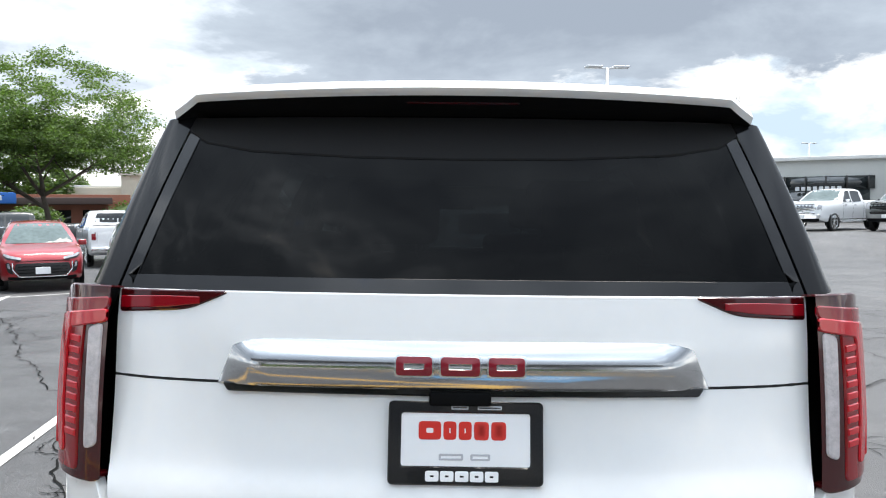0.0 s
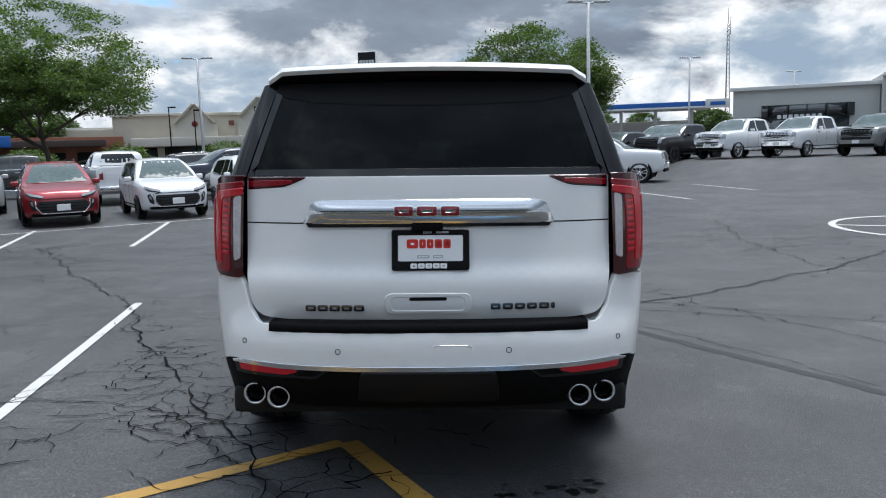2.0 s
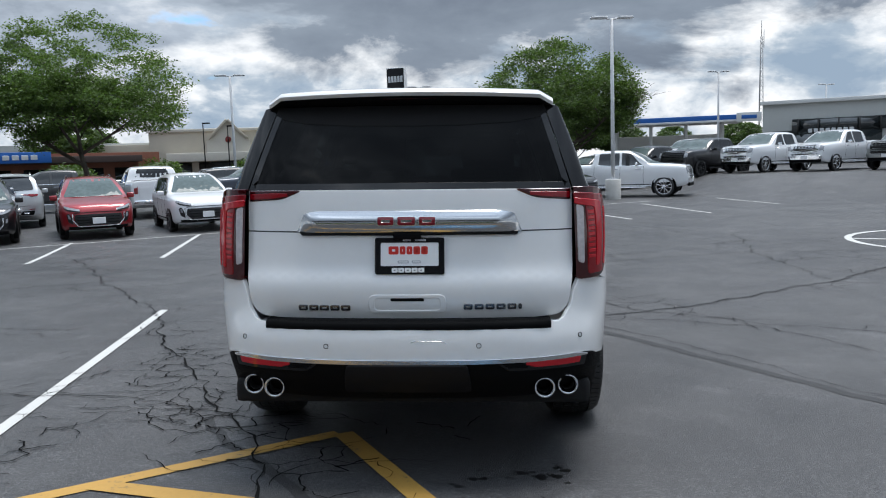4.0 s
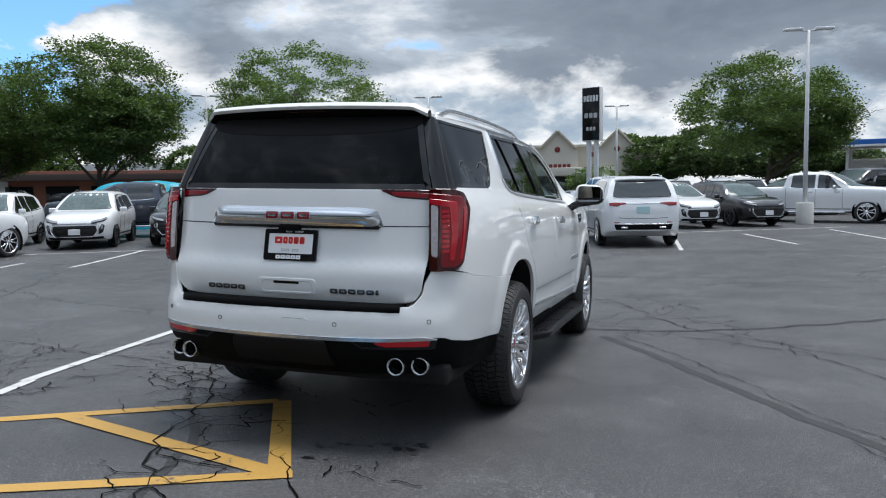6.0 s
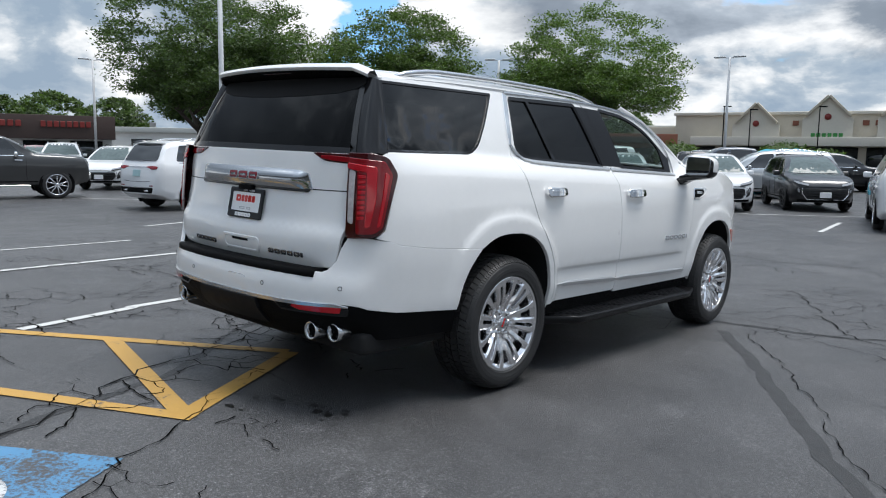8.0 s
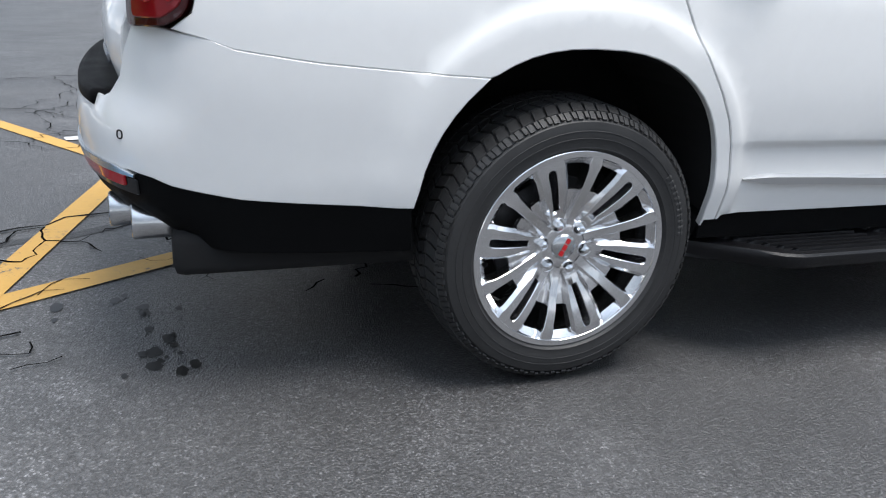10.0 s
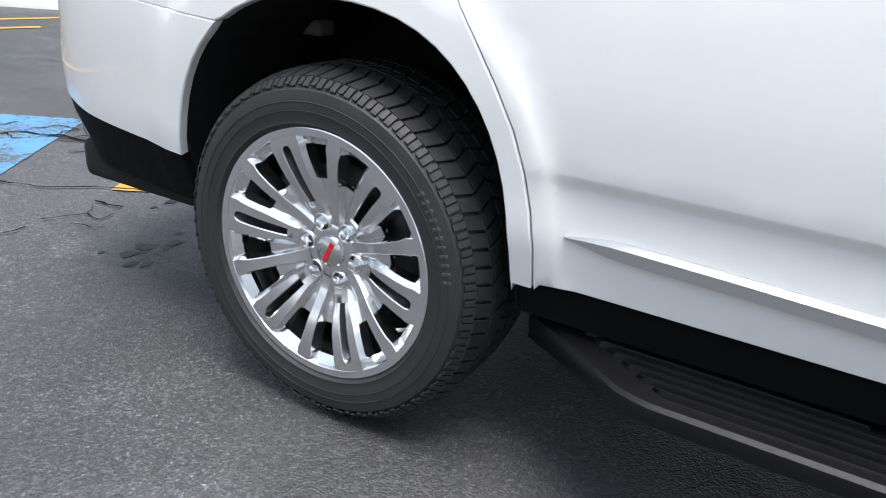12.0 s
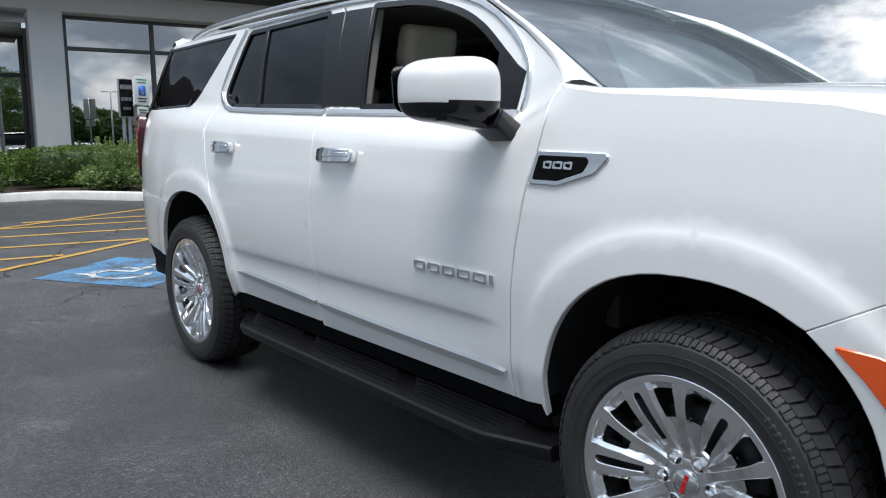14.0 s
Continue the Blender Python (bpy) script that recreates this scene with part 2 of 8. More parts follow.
def lerp_table(table, x):
    if x <= table[0][0]:
        return table[0][1]
    for (a, fa), (b, fb) in zip(table, table[1:]):
        if x <= b:
            return fa + (fb - fa) * (x - a) / (b - a)
    return table[-1][1]


def smooth_table(table):
    """A smooth curve through a table of (x, value): Catmull-Rom with real tangents."""
    xs, ys = [p[0] for p in table], [p[1] for p in table]
    n = len(xs)
    ms = []
    for i in range(n):
        a, b = max(0, i - 1), min(n - 1, i + 1)
        ms.append((ys[b] - ys[a]) / (xs[b] - xs[a]))

    def f(x):
        if x <= xs[0]:
            return ys[0]
        if x >= xs[-1]:
            return ys[-1]
        i = max(k for k in range(n - 1) if xs[k] <= x)
        h = xs[i + 1] - xs[i]
        t = (x - xs[i]) / h
        return ((1 + 2 * t) * (1 - t) ** 2 * ys[i] + t * (1 - t) ** 2 * h * ms[i]
                + t * t * (3 - 2 * t) * ys[i + 1] + t * t * (t - 1) * h * ms[i + 1])
    return f


def sstep(a, b, x):
    t = min(1.0, max(0.0, (x - a) / (b - a)))
    return t * t * (3 - 2 * t)


def rounded(poly, r=0.03, seg=4):
    """The polygon with its corners rounded; a corner may carry its own radius as a third number."""
    out = []
    n = len(poly)
    for i in range(n):
        p = Vector(poly[i][:2])
        rr = poly[i][2] if len(poly[i]) > 2 else r
        a, b = Vector(poly[i - 1][:2]), Vector(poly[(i + 1) % n][:2])
        da, db = a - p, b - p
        k = min(rr, da.length * 0.45, db.length * 0.45)
        if k < 1e-4:
            out.append(p)
            continue
        s, e = p + da.normalized() * k, p + db.normalized() * k
        for j in range(seg + 1):
            t = j / seg
            out.append(s * (1 - t) ** 2 + p * 2 * t * (1 - t) + e * t * t)
    return [(v.x, v.y) for v in out]


def resample(loop, step):
    out = []
    n = len(loop)
    for i in range(n):
        a, b = Vector(loop[i]), Vector(loop[(i + 1) % n])
        k = max(1, int(math.ceil((b - a).length / step)))
        for j in range(k):
            out.append(a.lerp(b, j / k))
    return out


def inside(loop, p):
    c = False
    n = len(loop)
    x, y = p[0], p[1]
    for i in range(n):
        x1, y1 = loop[i][0], loop[i][1]
        x2, y2 = loop[i - 1][0], loop[i - 1][1]
        if (y1 > y) != (y2 > y) and x < (x2 - x1) * (y - y1) / (y2 - y1) + x1:
            c = not c
    return c


def panel(outline, f, step=0.06, depth=0.02, edge=0.003, holes=(), out_sign=1, bm=None, extra=()):
    """A sheet with rounded, returned edges: a plane outline with holes, mapped into space by f(u, v)."""
    from mathutils.geometry import delaunay_2d_cdt
    loops = []
    for lp in (outline, *holes):
        q = resample(lp, step)
        clean = []
        for p in q:
            if not clean or (p - clean[-1]).length > 1e-4:
                clean.append(p)
        if (clean[0] - clean[-1]).length < 1e-4:
            clean.pop()
        loops.append(clean)
    co, edges, rng = [], [], []
    for lp in loops:
        s = len(co)
        co += [Vector((p.x, p.y)) for p in lp]
        n = len(lp)
        edges += [(s + i, s + (i + 1) % n) for i in range(n)]
        rng.append((s, n))
    nb = len(co)
    us = [p.x for p in loops[0]]
    vs = [p.y for p in loops[0]]
    arr = np.array([(p.x, p.y) for lp in loops for p in lp])
    more = [p for p in extra if np.min((arr[:, 0] - p[0]) ** 2 + (arr[:, 1] - p[1]) ** 2) > 0.004 ** 2 and inside(loops[0], p) and not any(inside(h, p) for h in loops[1:])]
    co += [Vector(p) for p in more]
    if more:
        arr = np.vstack([arr, np.array(more)])
    u = min(us) + step * 0.5
    row = 0
    while u < max(us):
        v = min(vs) + step * (0.5 if row % 2 else 0.0)
        while v < max(vs):
            if np.min((arr[:, 0] - u) ** 2 + (arr[:, 1] - v) ** 2) > (0.55 * step) ** 2 and inside(loops[0], (u, v)) and not any(inside(h, (u, v)) for h in loops[1:]):
                co.append(Vector((u, v)))
            v += step
        u += step * 0.87
        row += 1
    v2, e2, f2, ov, oe, of = delaunay_2d_cdt(co, edges, [], 1, 1e-5)
    target, bm = bm, bmesh.new()
    h = 0.004

    def normal(p):
        du = f(p[0] + h, p[1]) - f(p[0] - h, p[1])
        dv = f(p[0], p[1] + h) - f(p[0], p[1] - h)
        return du.cross(dv).normalized() * out_sign

    verts = [bm.verts.new(f(p[0], p[1])) for p in v2]
    old = {}
    for i, o in enumerate(ov):
        for k in o:
            old.setdefault(k, i)
    for tri in f2:
        c = sum((v2[i] for i in tri), Vector((0, 0))) / len(tri)
        if not inside(loops[0], c) or any(inside(hh, c) for hh in loops[1:]):
            continue
        idx = list(tri)
        a, b, cc = (verts[i].co for i in idx[:3])
        if (b - a).cross(cc - a).dot(normal(c)) < 0:
            idx.reverse()
        try:
            bm.faces.new([verts[i] for i in idx])
        except ValueError:
            pass
    if depth:
        for li, (s, n) in enumerate(rng):
            lp = loops[li]
            area = sum(lp[i - 1].x * lp[i].y - lp[i].x * lp[i - 1].y for i in range(n))
            sg = (1 if area > 0 else -1) * (1 if li == 0 else -1)
            r1, r2, r0 = [], [], []
            for i in range(n):
                p = lp[i]
                t = (lp[(i + 1) % n] - lp[i - 1])
                o2 = Vector((t.y, -t.x)).normalized() * sg
                nn = normal(p)
                q = p + o2 * edge
                b0 = f(q.x, q.y) - nn * edge
                r0.append(verts[old.get(s + i, s + i)])
                r1.append(bm.verts.new(b0))
                r2.append(bm.verts.new(b0 - nn * depth))
            for i in range(n):
                j = (i + 1) % n
                for ra, rb in ((r0, r1), (r1, r2)):
                    quad = (ra[i], ra[j], rb[j], rb[i]) if sg * out_sign * (1 if li == 0 else 1) > 0 else (ra[j], ra[i], rb[i], rb[j])
                    try:
                        bm.faces.new(quad)
                    except ValueError:
                        pass
    bmesh.ops.recalc_face_normals(bm, faces=bm.faces)
    bm.faces.ensure_lookup_table()
    bm.normal_update()
    c = v2[f2[len(f2) // 2][0]]
    near = min((fc for fc in bm.faces if len(fc.verts) == 3), key=lambda fc: (fc.verts[0].co - f(c[0], c[1])).length)
    if near.normal.dot(normal(c)) < 0:
        bmesh.ops.reverse_faces(bm, faces=bm.faces)
    for e in bm.edges:
        if len(e.link_faces) == 2 and e.calc_face_angle(0) > 0.5:
            e.smooth = False
    return merge(target, bm)


def arc(cx, cz, a, b, p, n, lo=0.0, hi=math.pi):
    """Points of an upper superellipse, from its rear foot over the top to its front foot."""
    out = []
    for i in range(n + 1):
        t = hi + (lo - hi) * i / n
        c, s = math.cos(t), math.sin(t)
        q = p if not isinstance(p, tuple) else p[0] if c < 0 else p[1]
        out.append((cx + a * math.copysign(abs(c) ** (2 / q), c), cz + b * abs(s) ** (2 / q)))
    return out


# ---- the white sport utility vehicle ----
REAR_Y, FRONT_Y, HUB_Z, TYRE_R = 1.2456, 4.321, 0.4095, 0.4105
ARCH_R, ARCH_F = (1.243, 0.45, 0.455, 0.512), (4.315, 0.45, 0.468, 0.50)
plan_x = smooth_table([(-0.05, 0.72), (0.05, 0.80), (0.13, 0.862), (0.22, 0.915), (0.32, 0.955), (0.45, 0.985), (0.62, 1.004), (0.80, 1.014), (1.2, 1.022),
                       (2.5, 1.03), (3.7, 1.028), (4.2, 1.022), (4.6, 1.0), (4.85, 0.955), (5.05, 0.87), (5.2, 0.74)])
skin = smooth_table([(0.30, -0.06), (0.42, -0.052), (0.50, -0.034), (0.58, -0.014), (0.64, -0.010), (0.70, -0.006), (0.76, -0.002), (0.84, 0.002), (0.95, 0.0),
                     (1.10, -0.010), (1.20, -0.026), (1.29, -0.045), (1.45, -0.09)])
glass_x = smooth_table([(0.05, 0.74), (0.3, 0.855), (0.7, 0.868), (1.3, 0.878), (2.5, 0.888), (3.4, 0.88), (3.9, 0.865), (4.6, 0.84)])


CREASE_Z = 0.712


def belt_z(y):
    return 1.418 - 0.026 * max(0.0, y - 0.9)


def arch_r(a, y, z):
    return (abs((y - a[0]) / a[2]) ** 2.3 + abs(max(0.0, z - a[1]) / a[3]) ** 2.3) ** (1 / 2.3)


def body_x(y, z):
    """Half-width of the body side at a place along it and a height."""
    low = plan_x(y) + skin(z)
    # hard crease along the foot of the doors
    if z < CREASE_Z and 1.65 < y < 3.72:
        d = CREASE_Z - z
        low -= 0.015 * min(1.0, d / 0.024) * (1 - 0.85 * sstep(0.05, 0.24, d)) * sstep(1.68, 1.88, y) * (1 - sstep(3.50, 3.70, y))
    for a in (ARCH_R, ARCH_F):
        r = arch_r(a, y, z)
        if r < 1.6:
            low += 0.013 * (1 - min(1.0, max(0.0, (r - 1.18) / 0.06))) * sstep(0.40, 0.50, z + 0.02)
    zb = belt_z(y)
    if y > 3.62:
        zb = belt_z(y) + 0.35 * sstep(3.62, 4.15, y)
    top = glass_x(y) - 0.33 * (z - zb) - 0.16 * max(0.0, z - zb) ** 2
    zs = zb - 0.125
    if z <= zs:
        return low
    if z >= zb:
        return min(top, low)
    t = (z - zs) / (zb - zs)
    k = 0.30 * t + 0.70 * t ** 2.4
    return min(low, low * (1 - k) + top * k)


def side(y, z):
    return Vector((body_x(y, z), y, z))


def side_at(d):
    def f(y, z):
        p = side(y, z)
        h = 0.01
        n = (side(y + h, z) - side(y - h, z)).cross(side(y, z + h) - side(y, z - h)).normalized()
        return p + n * d
    return f


def mirrored(bm):
    bm2 = bm.copy()
    bmesh.ops.scale(bm2, vec=(-1, 1, 1), verts=bm2.verts)
    bmesh.ops.reverse_faces(bm2, faces=bm2.faces)
    return bm2


def both(name, bm, mat, parent, label="", smooth=True):
    bm2 = mirrored(bm)
    return part(name, bm, mat, parent, label, smooth), part(name, bm2, mat, parent, label, smooth)


suv = tagged(empty("sport_utility_vehicle"), "pearl white full-size sport utility vehicle with dark tinted rear glass", "car")

REAR_P = (2.3, 2.6)
rear_arch = arc(*ARCH_R, REAR_P, 28)
front_arch = arc(*ARCH_F, 2.3, 28)
DOOR_GAP = [(1.742, 0.47), (1.743, 0.56), (1.734, 0.63), (1.716, 0.705), (1.690, 0.775), (1.648, 0.85), (1.598, 0.925), (1.552, 0.99), (1.502, 1.08), (1.455, 1.19), (1.415, 1.31), (1.388, 1.42)]
MID_GAP = [(2.572, 0.47), (2.572, 0.62), (2.566, 0.80), (2.562, 1.10), (2.548, 1.25), (2.535, 1.30), (2.53, 1.37)]
FRONT_GAP = [(3.712, 0.47), (3.718, 0.62), (3.728, 0.80), (3.745, 0.95), (3.772, 1.11), (3.80, 1.22), (3.815, 1.33), (3.80, 1.40), (3.765, 1.455)]
G = 0.0048


def shift(pts, d):
    return [(y + d, z) for y, z in pts]


def ring_points(a, r, n=70):
    """Points round a wheel arch at a multiple of its size."""
    return [(a[0] - a[2] * r * math.copysign(abs(math.cos(q)) ** (2 / 2.3), math.cos(q)), a[1] + a[3] * r * abs(math.sin(q)) ** (2 / 2.3)) for q in [math.pi * i / n for i in range(n + 1)]]


CREASES = [p for a in (ARCH_R, ARCH_F) for r in (1.174, 1.205, 1.236) for p in ring_points(a, r)]
CREASES += [(1.6 + 0.035 * i, z) for i in range(62) for z in (CREASE_Z + 0.003, CREASE_Z - 0.002, CREASE_Z - 0.012, CREASE_Z - 0.022, CREASE_Z - 0.027, CREASE_Z - 0.045)]
CREASES += [(0.3 + 0.04 * i, belt_z(0.3 + 0.04 * i) - 0.125 + d) for i in range(90) for d in (-0.004, 0.004)]

# quarter panel with the rear window pillar
q_glass = rounded([(0.395, 1.782, 0.01), (1.335, 1.797, 0.02), (1.195, 1.60, 0.05), (1.085, 1.465, 0.06), (1.0, 1.415, 0.06), (0.325, 1.405, 0.01)], 0.03)
quarter = [(0.232, 0.966), (0.30, 0.951), (0.36, 0.932), (0.55, 0.910), (0.75, 0.8965), (0.962, 0.8865)]
quarter += [p for p in rear_arch if p[1] > 0.888 or p[0] > 1.3]
quarter += [(1.70, 0.47)] + shift(DOOR_GAP, -G)
quarter += [(1.395, 1.50), (1.425, 1.62), (1.455, 1.74), (1.475, 1.815), (0.8, 1.815), (0.42, 1.80), (0.40, 1.76), (0.33, 1.40), (0.30, 1.385), (0.345, 1.297), (0.314, 1.15), (0.277, 1.0)]
bm = panel(quarter, side, 0.03, 0.02, holes=[q_glass], extra=CREASES)
both("quarter_panel", bm, M["white"], suv)
both("quarter_window", panel(q_glass, side_at(-0.004), 0.07, 0.006), M["privacy_glass"], suv, "dark tinted quarter window")
ring = [(y, z) for y, z in q_glass]


def band(loop, width, f, depth=0.006, closed=True, bm=None):
    """A strip of even width along the inside of a loop, mapped by f."""
    n = len(loop)
    inner = []
    area = sum(loop[i - 1][0] * loop[i][1] - loop[i][0] * loop[i - 1][1] for i in range(n))
    sg = 1 if area > 0 else -1
    for i in range(n):
        a, b = Vector(loop[i - 1]), Vector(loop[(i + 1) % n])
        t = (b - a).normalized()
        nrm = Vector((-t.y, t.x)) * sg
        inner.append((loop[i][0] + nrm.x * width, loop[i][1] + nrm.y * width))
    return panel(loop, f, 0.08, depth, 0.001, holes=[inner], bm=bm)


both("window_seal", band(q_glass, 0.014, side_at(0.001)), M["black_gloss"], suv)

# doors
D_TOP = 1.825
rear_glass = rounded([(1.505, 1.79, 0.03), (2.285, 1.808, 0.02), (2.475, 1.375, 0.01), (1.56, 1.40, 0.10), (1.44, 1.455, 0.06)], 0.03, 6)
rear_door = shift(DOOR_GAP, G) + [(1.40, 1.50), (1.43, 1.62), (1.46, 1.74), (1.49, D_TOP), (2.36, D_TOP + 0.012), (2.40, 1.78), (2.53 - G, 1.37)] + shift(MID_GAP, -G)[::-1][1:]
rear_door = rear_door + [(2.568, 0.485), (1.758, 0.485)]
front_glass = rounded([(2.62, 1.80, 0.03), (3.00, 1.775, 0.25), (3.30, 1.68, 0.25), (3.585, 1.47, 0.12), (3.60, 1.355, 0.03), (2.745, 1.372, 0.01)], 0.03, 6)
front_door = shift(MID_GAP, G) + [(2.43, 1.78), (2.38, D_TOP + 0.012), (2.75, 1.828), (3.05, 1.80), (3.30, 1.735), (3.55, 1.60), (3.70, 1.50)] + shift(FRONT_GAP, -G)[::-1]


def door(name, outline, hole, label):
    """Outer skin of one door on each side."""
    return both(name, panel(outline, side, 0.035, 0.02, holes=[hole], extra=CREASES), M["white"], suv, label)


rd = door("rear_door", rear_door, rear_glass, "")
fd = door("front_door", front_door, front_glass, "")
for ob, sx in zip(rd, (1, -1)):
    bm = panel(rear_glass, side_at(-0.008), 0.07, 0.006)
    part("window_glass", bm if sx > 0 else mirrored(bm), M["privacy_glass"], ob, "dark tinted rear door glass")
# the front passenger glass is wound down; the driver's is up
part("window_glass", mirrored(panel(front_glass, side_at(-0.008), 0.07, 0.006)), M["clear_glass"], fd[1])


def surround(loop, z_cut, parent_pair):
    """Black seal round the glass and a bright strip outside it."""
    outer = []
    n = len(loop)
    for i in range(n):
        a, b = Vector(loop[i - 1]), Vector(loop[(i + 1) % n])
        t = (b - a).normalized()
        area = 1 if sum(loop[k - 1][0] * loop[k][1] - loop[k][0] * loop[k - 1][1] for k in range(n)) > 0 else -1
        nrm = Vector((t.y, -t.x)) * area
        outer.append((loop[i][0] + nrm.x * 0.004, loop[i][1] + nrm.y * 0.004))
    for ob, sx in zip(parent_pair, (1, -1)):
        bm = band(outer, 0.022, side_at(0.002), 0.012)
        part("window_seal", bm if sx > 0 else mirrored(bm), M["black_gloss"], ob, "glossy black window surround")


surround(rear_glass, 0, rd)
surround(front_glass, 0, fd)


def strip(pts, width, f, depth=0.008, step=0.05):
    """A raised strip of the given width along a line of (u, v), mapped by f."""
    up, dn = [], []
    n = len(pts)
    for i in range(n):
        a, b = Vector(pts[max(0, i - 1)]), Vector(pts[min(n - 1, i + 1)])
        t = (b - a).normalized()
        w = width[i] if isinstance(width, (list, tuple)) else width
        nv = Vector((-t.y, t.x)) * w / 2
        up.append((pts[i][0] + nv.x, pts[i][1] + nv.y))
        dn.append((pts[i][0] - nv.x, pts[i][1] - nv.y))
    return panel(up + dn[::-1], f, step, depth, 0.0015)


# bright strip along the belt and up the rear pillar of the rear door, black pillar covers between the doors
both("belt_moulding", strip([(1.40, 1.478), (1.445, 1.43), (1.50, 1.402), (1.58, 1.388), (1.90, 1.375), (2.30, 1.364), (2.52, 1.358)], 0.014, side_at(0.012), 0.012), M["trim_bright"], suv, "bright chrome belt moulding")
both("belt_moulding", strip([(2.545, 1.357), (2.90, 1.350), (3.30, 1.342), (3.62, 1.335)], 0.014, side_at(0.012), 0.012), M["trim_bright"], suv, "bright chrome belt moulding")
both("pillar_moulding", strip([(1.395, 1.485), (1.405, 1.55), (1.43, 1.67), (1.468, 1.80)], [0.016, 0.03, 0.036, 0.036], side_at(0.010), 0.012), M["chrome"], suv, "bright chrome pillar strip")
both("roof_drip_moulding", strip([(1.47, 1.815), (1.9, 1.824), (2.4, 1.828), (2.75, 1.818), (2.90, 1.807), (3.05, 1.788), (3.18, 1.760), (3.30, 1.720), (3.40, 1.672), (3.49, 1.613), (3.56, 1.555), (3.605, 1.50), (3.628, 1.44), (3.634, 1.39), (3.63, 1.345)], 0.012, side_at(0.010), 0.01), M["satin"], suv)
both("pillar_cover", panel([(2.4675, 1.384), (2.541, 1.384), (2.416, 1.79), (2.29, 1.79)], side_at(0.006), 0.05, 0.008), M["black_gloss"], suv, "glossy black pillar cover")
both("pillar_cover", panel([(2.549, 1.384), (2.742, 1.378), (2.625, 1.785), (2.424, 1.79)], side_at(0.006), 0.05, 0.008), M["black_gloss"], suv, "glossy black pillar cover")
both("window_divider", strip([(1.862, 1.385), (1.78, 1.58), (1.70, 1.79)], 0.028, side_at(0.002), 0.01), M["black_gloss"], suv)
both("mirror_sail", panel([(3.60, 1.352), (3.60, 1.47), (3.46, 1.545), (3.50, 1.36)], side_at(0.004), 0.05, 0.01), M["black_gloss"], suv)

# fender
HOOD_Z = smooth_table([(3.72, 1.425), (3.9, 1.412), (4.2, 1.404), (4.6, 1.388), (4.9, 1.345), (5.1, 1.26), (5.22, 1.14)])


def hood_h(x, y):
    return HOOD_Z(y) - 0.006 + 0.012 * (1 - (x / 0.95) ** 2) - 0.028 * sstep(0.70, 0.95, abs(x)) + 0.010 * (1 - sstep(0.42, 0.55, abs(x)))


fender = shift(FRONT_GAP, G) + [(3.80, 1.42), (4.0, 1.39), (4.3, 1.372), (4.6, 1.345), (4.85, 1.29), (5.0, 1.19), (5.0, 1.065), (4.765, 0.963), (4.657, 0.903), (4.603, 0.874)]
fender += [p for p in front_arch[::-1] if p[0] < 4.597] + [(3.838, 0.485), (3.72, 0.47)]
both("fender", panel(fender, side, 0.03, 0.02, extra=CREASES), M["white"], suv)
front_bumper_side = [(4.608, 0.868), (4.66, 0.897), (4.768, 0.957), (5.003, 1.059), (5.19, 1.052), (5.19, 0.40), (4.80, 0.42)] + [p for p in front_arch[::-1] if p[0] > 4.613 and p[1] < 0.866]
both("front_bumper_corner", panel(front_bumper_side, side, 0.03, 0.02, extra=CREASES), M["white"], suv)
both("side_marker", panel(rounded([(4.664, 0.848), (4.75, 0.840), (4.83, 0.805), (4.84, 0.735), (4.768, 0.733), (4.725, 0.788)], 0.008), side_at(0.004), 0.03, 0.008), M["orange"], suv, "orange side marker lamp")


def hood_pt(x, y):
    return Vector((x, y, hood_h(x, y)))


hood = [(-0.83, 3.99), (-0.72, 4.06), (0, 4.15), (0.72, 4.06), (0.83, 3.99), (0.865, 4.15), (0.86, 4.5), (0.82, 4.8), (0.72, 5.02), (0.4, 5.16), (0, 5.2), (-0.4, 5.16), (-0.72, 5.02), (-0.82, 4.8), (-0.86, 4.5), (-0.865, 4.15)]
part("hood", panel(hood, hood_pt, 0.08, 0.02), M["white"], suv)
cowl = [(-0.85, 3.70), (0.85, 3.70), (0.86, 3.98), (0.72, 4.052), (0, 4.142), (-0.72, 4.052), (-0.86, 3.98)]
part("cowl", panel(cowl, lambda x, y: Vector((x, y, hood_h(x, y) - 0.02)), 0.1, 0.01), M["white"], suv)
# fender tops close the gap from hood to side
for sx in (1, -1):
    bm = bmesh.new()
    ys = [3.78 + 0.05 * i for i in range(25)]
    rows = []
    for y in ys:
        zt = lerp_table([(3.78, 1.425), (4.0, 1.39), (4.3, 1.372), (4.6, 1.345), (4.85, 1.29), (5.0, 1.19)], y)
        xo = body_x(y, zt)
        xi = 0.868 - 0.06 * sstep(4.5, 4.9, y) - 0.1 * sstep(4.8, 5.0, y)
        zi = hood_h(xi, y)
        rows.append([bm.verts.new((sx * (xi + (xo - xi) * t), y, zi + (zt - zi) * t + 0.018 * math.sin(math.pi * t))) for t in (0, 0.2, 0.4, 0.6, 0.8, 1.0)])
    for a, b in zip(rows, rows[1:]):
        for k in range(5):
            bm.faces.new((a[k], a[k + 1], b[k + 1], b[k]))
    bmesh.ops.recalc_face_normals(bm, faces=bm.faces)
    part("fender_top", bm, M["white"], suv)

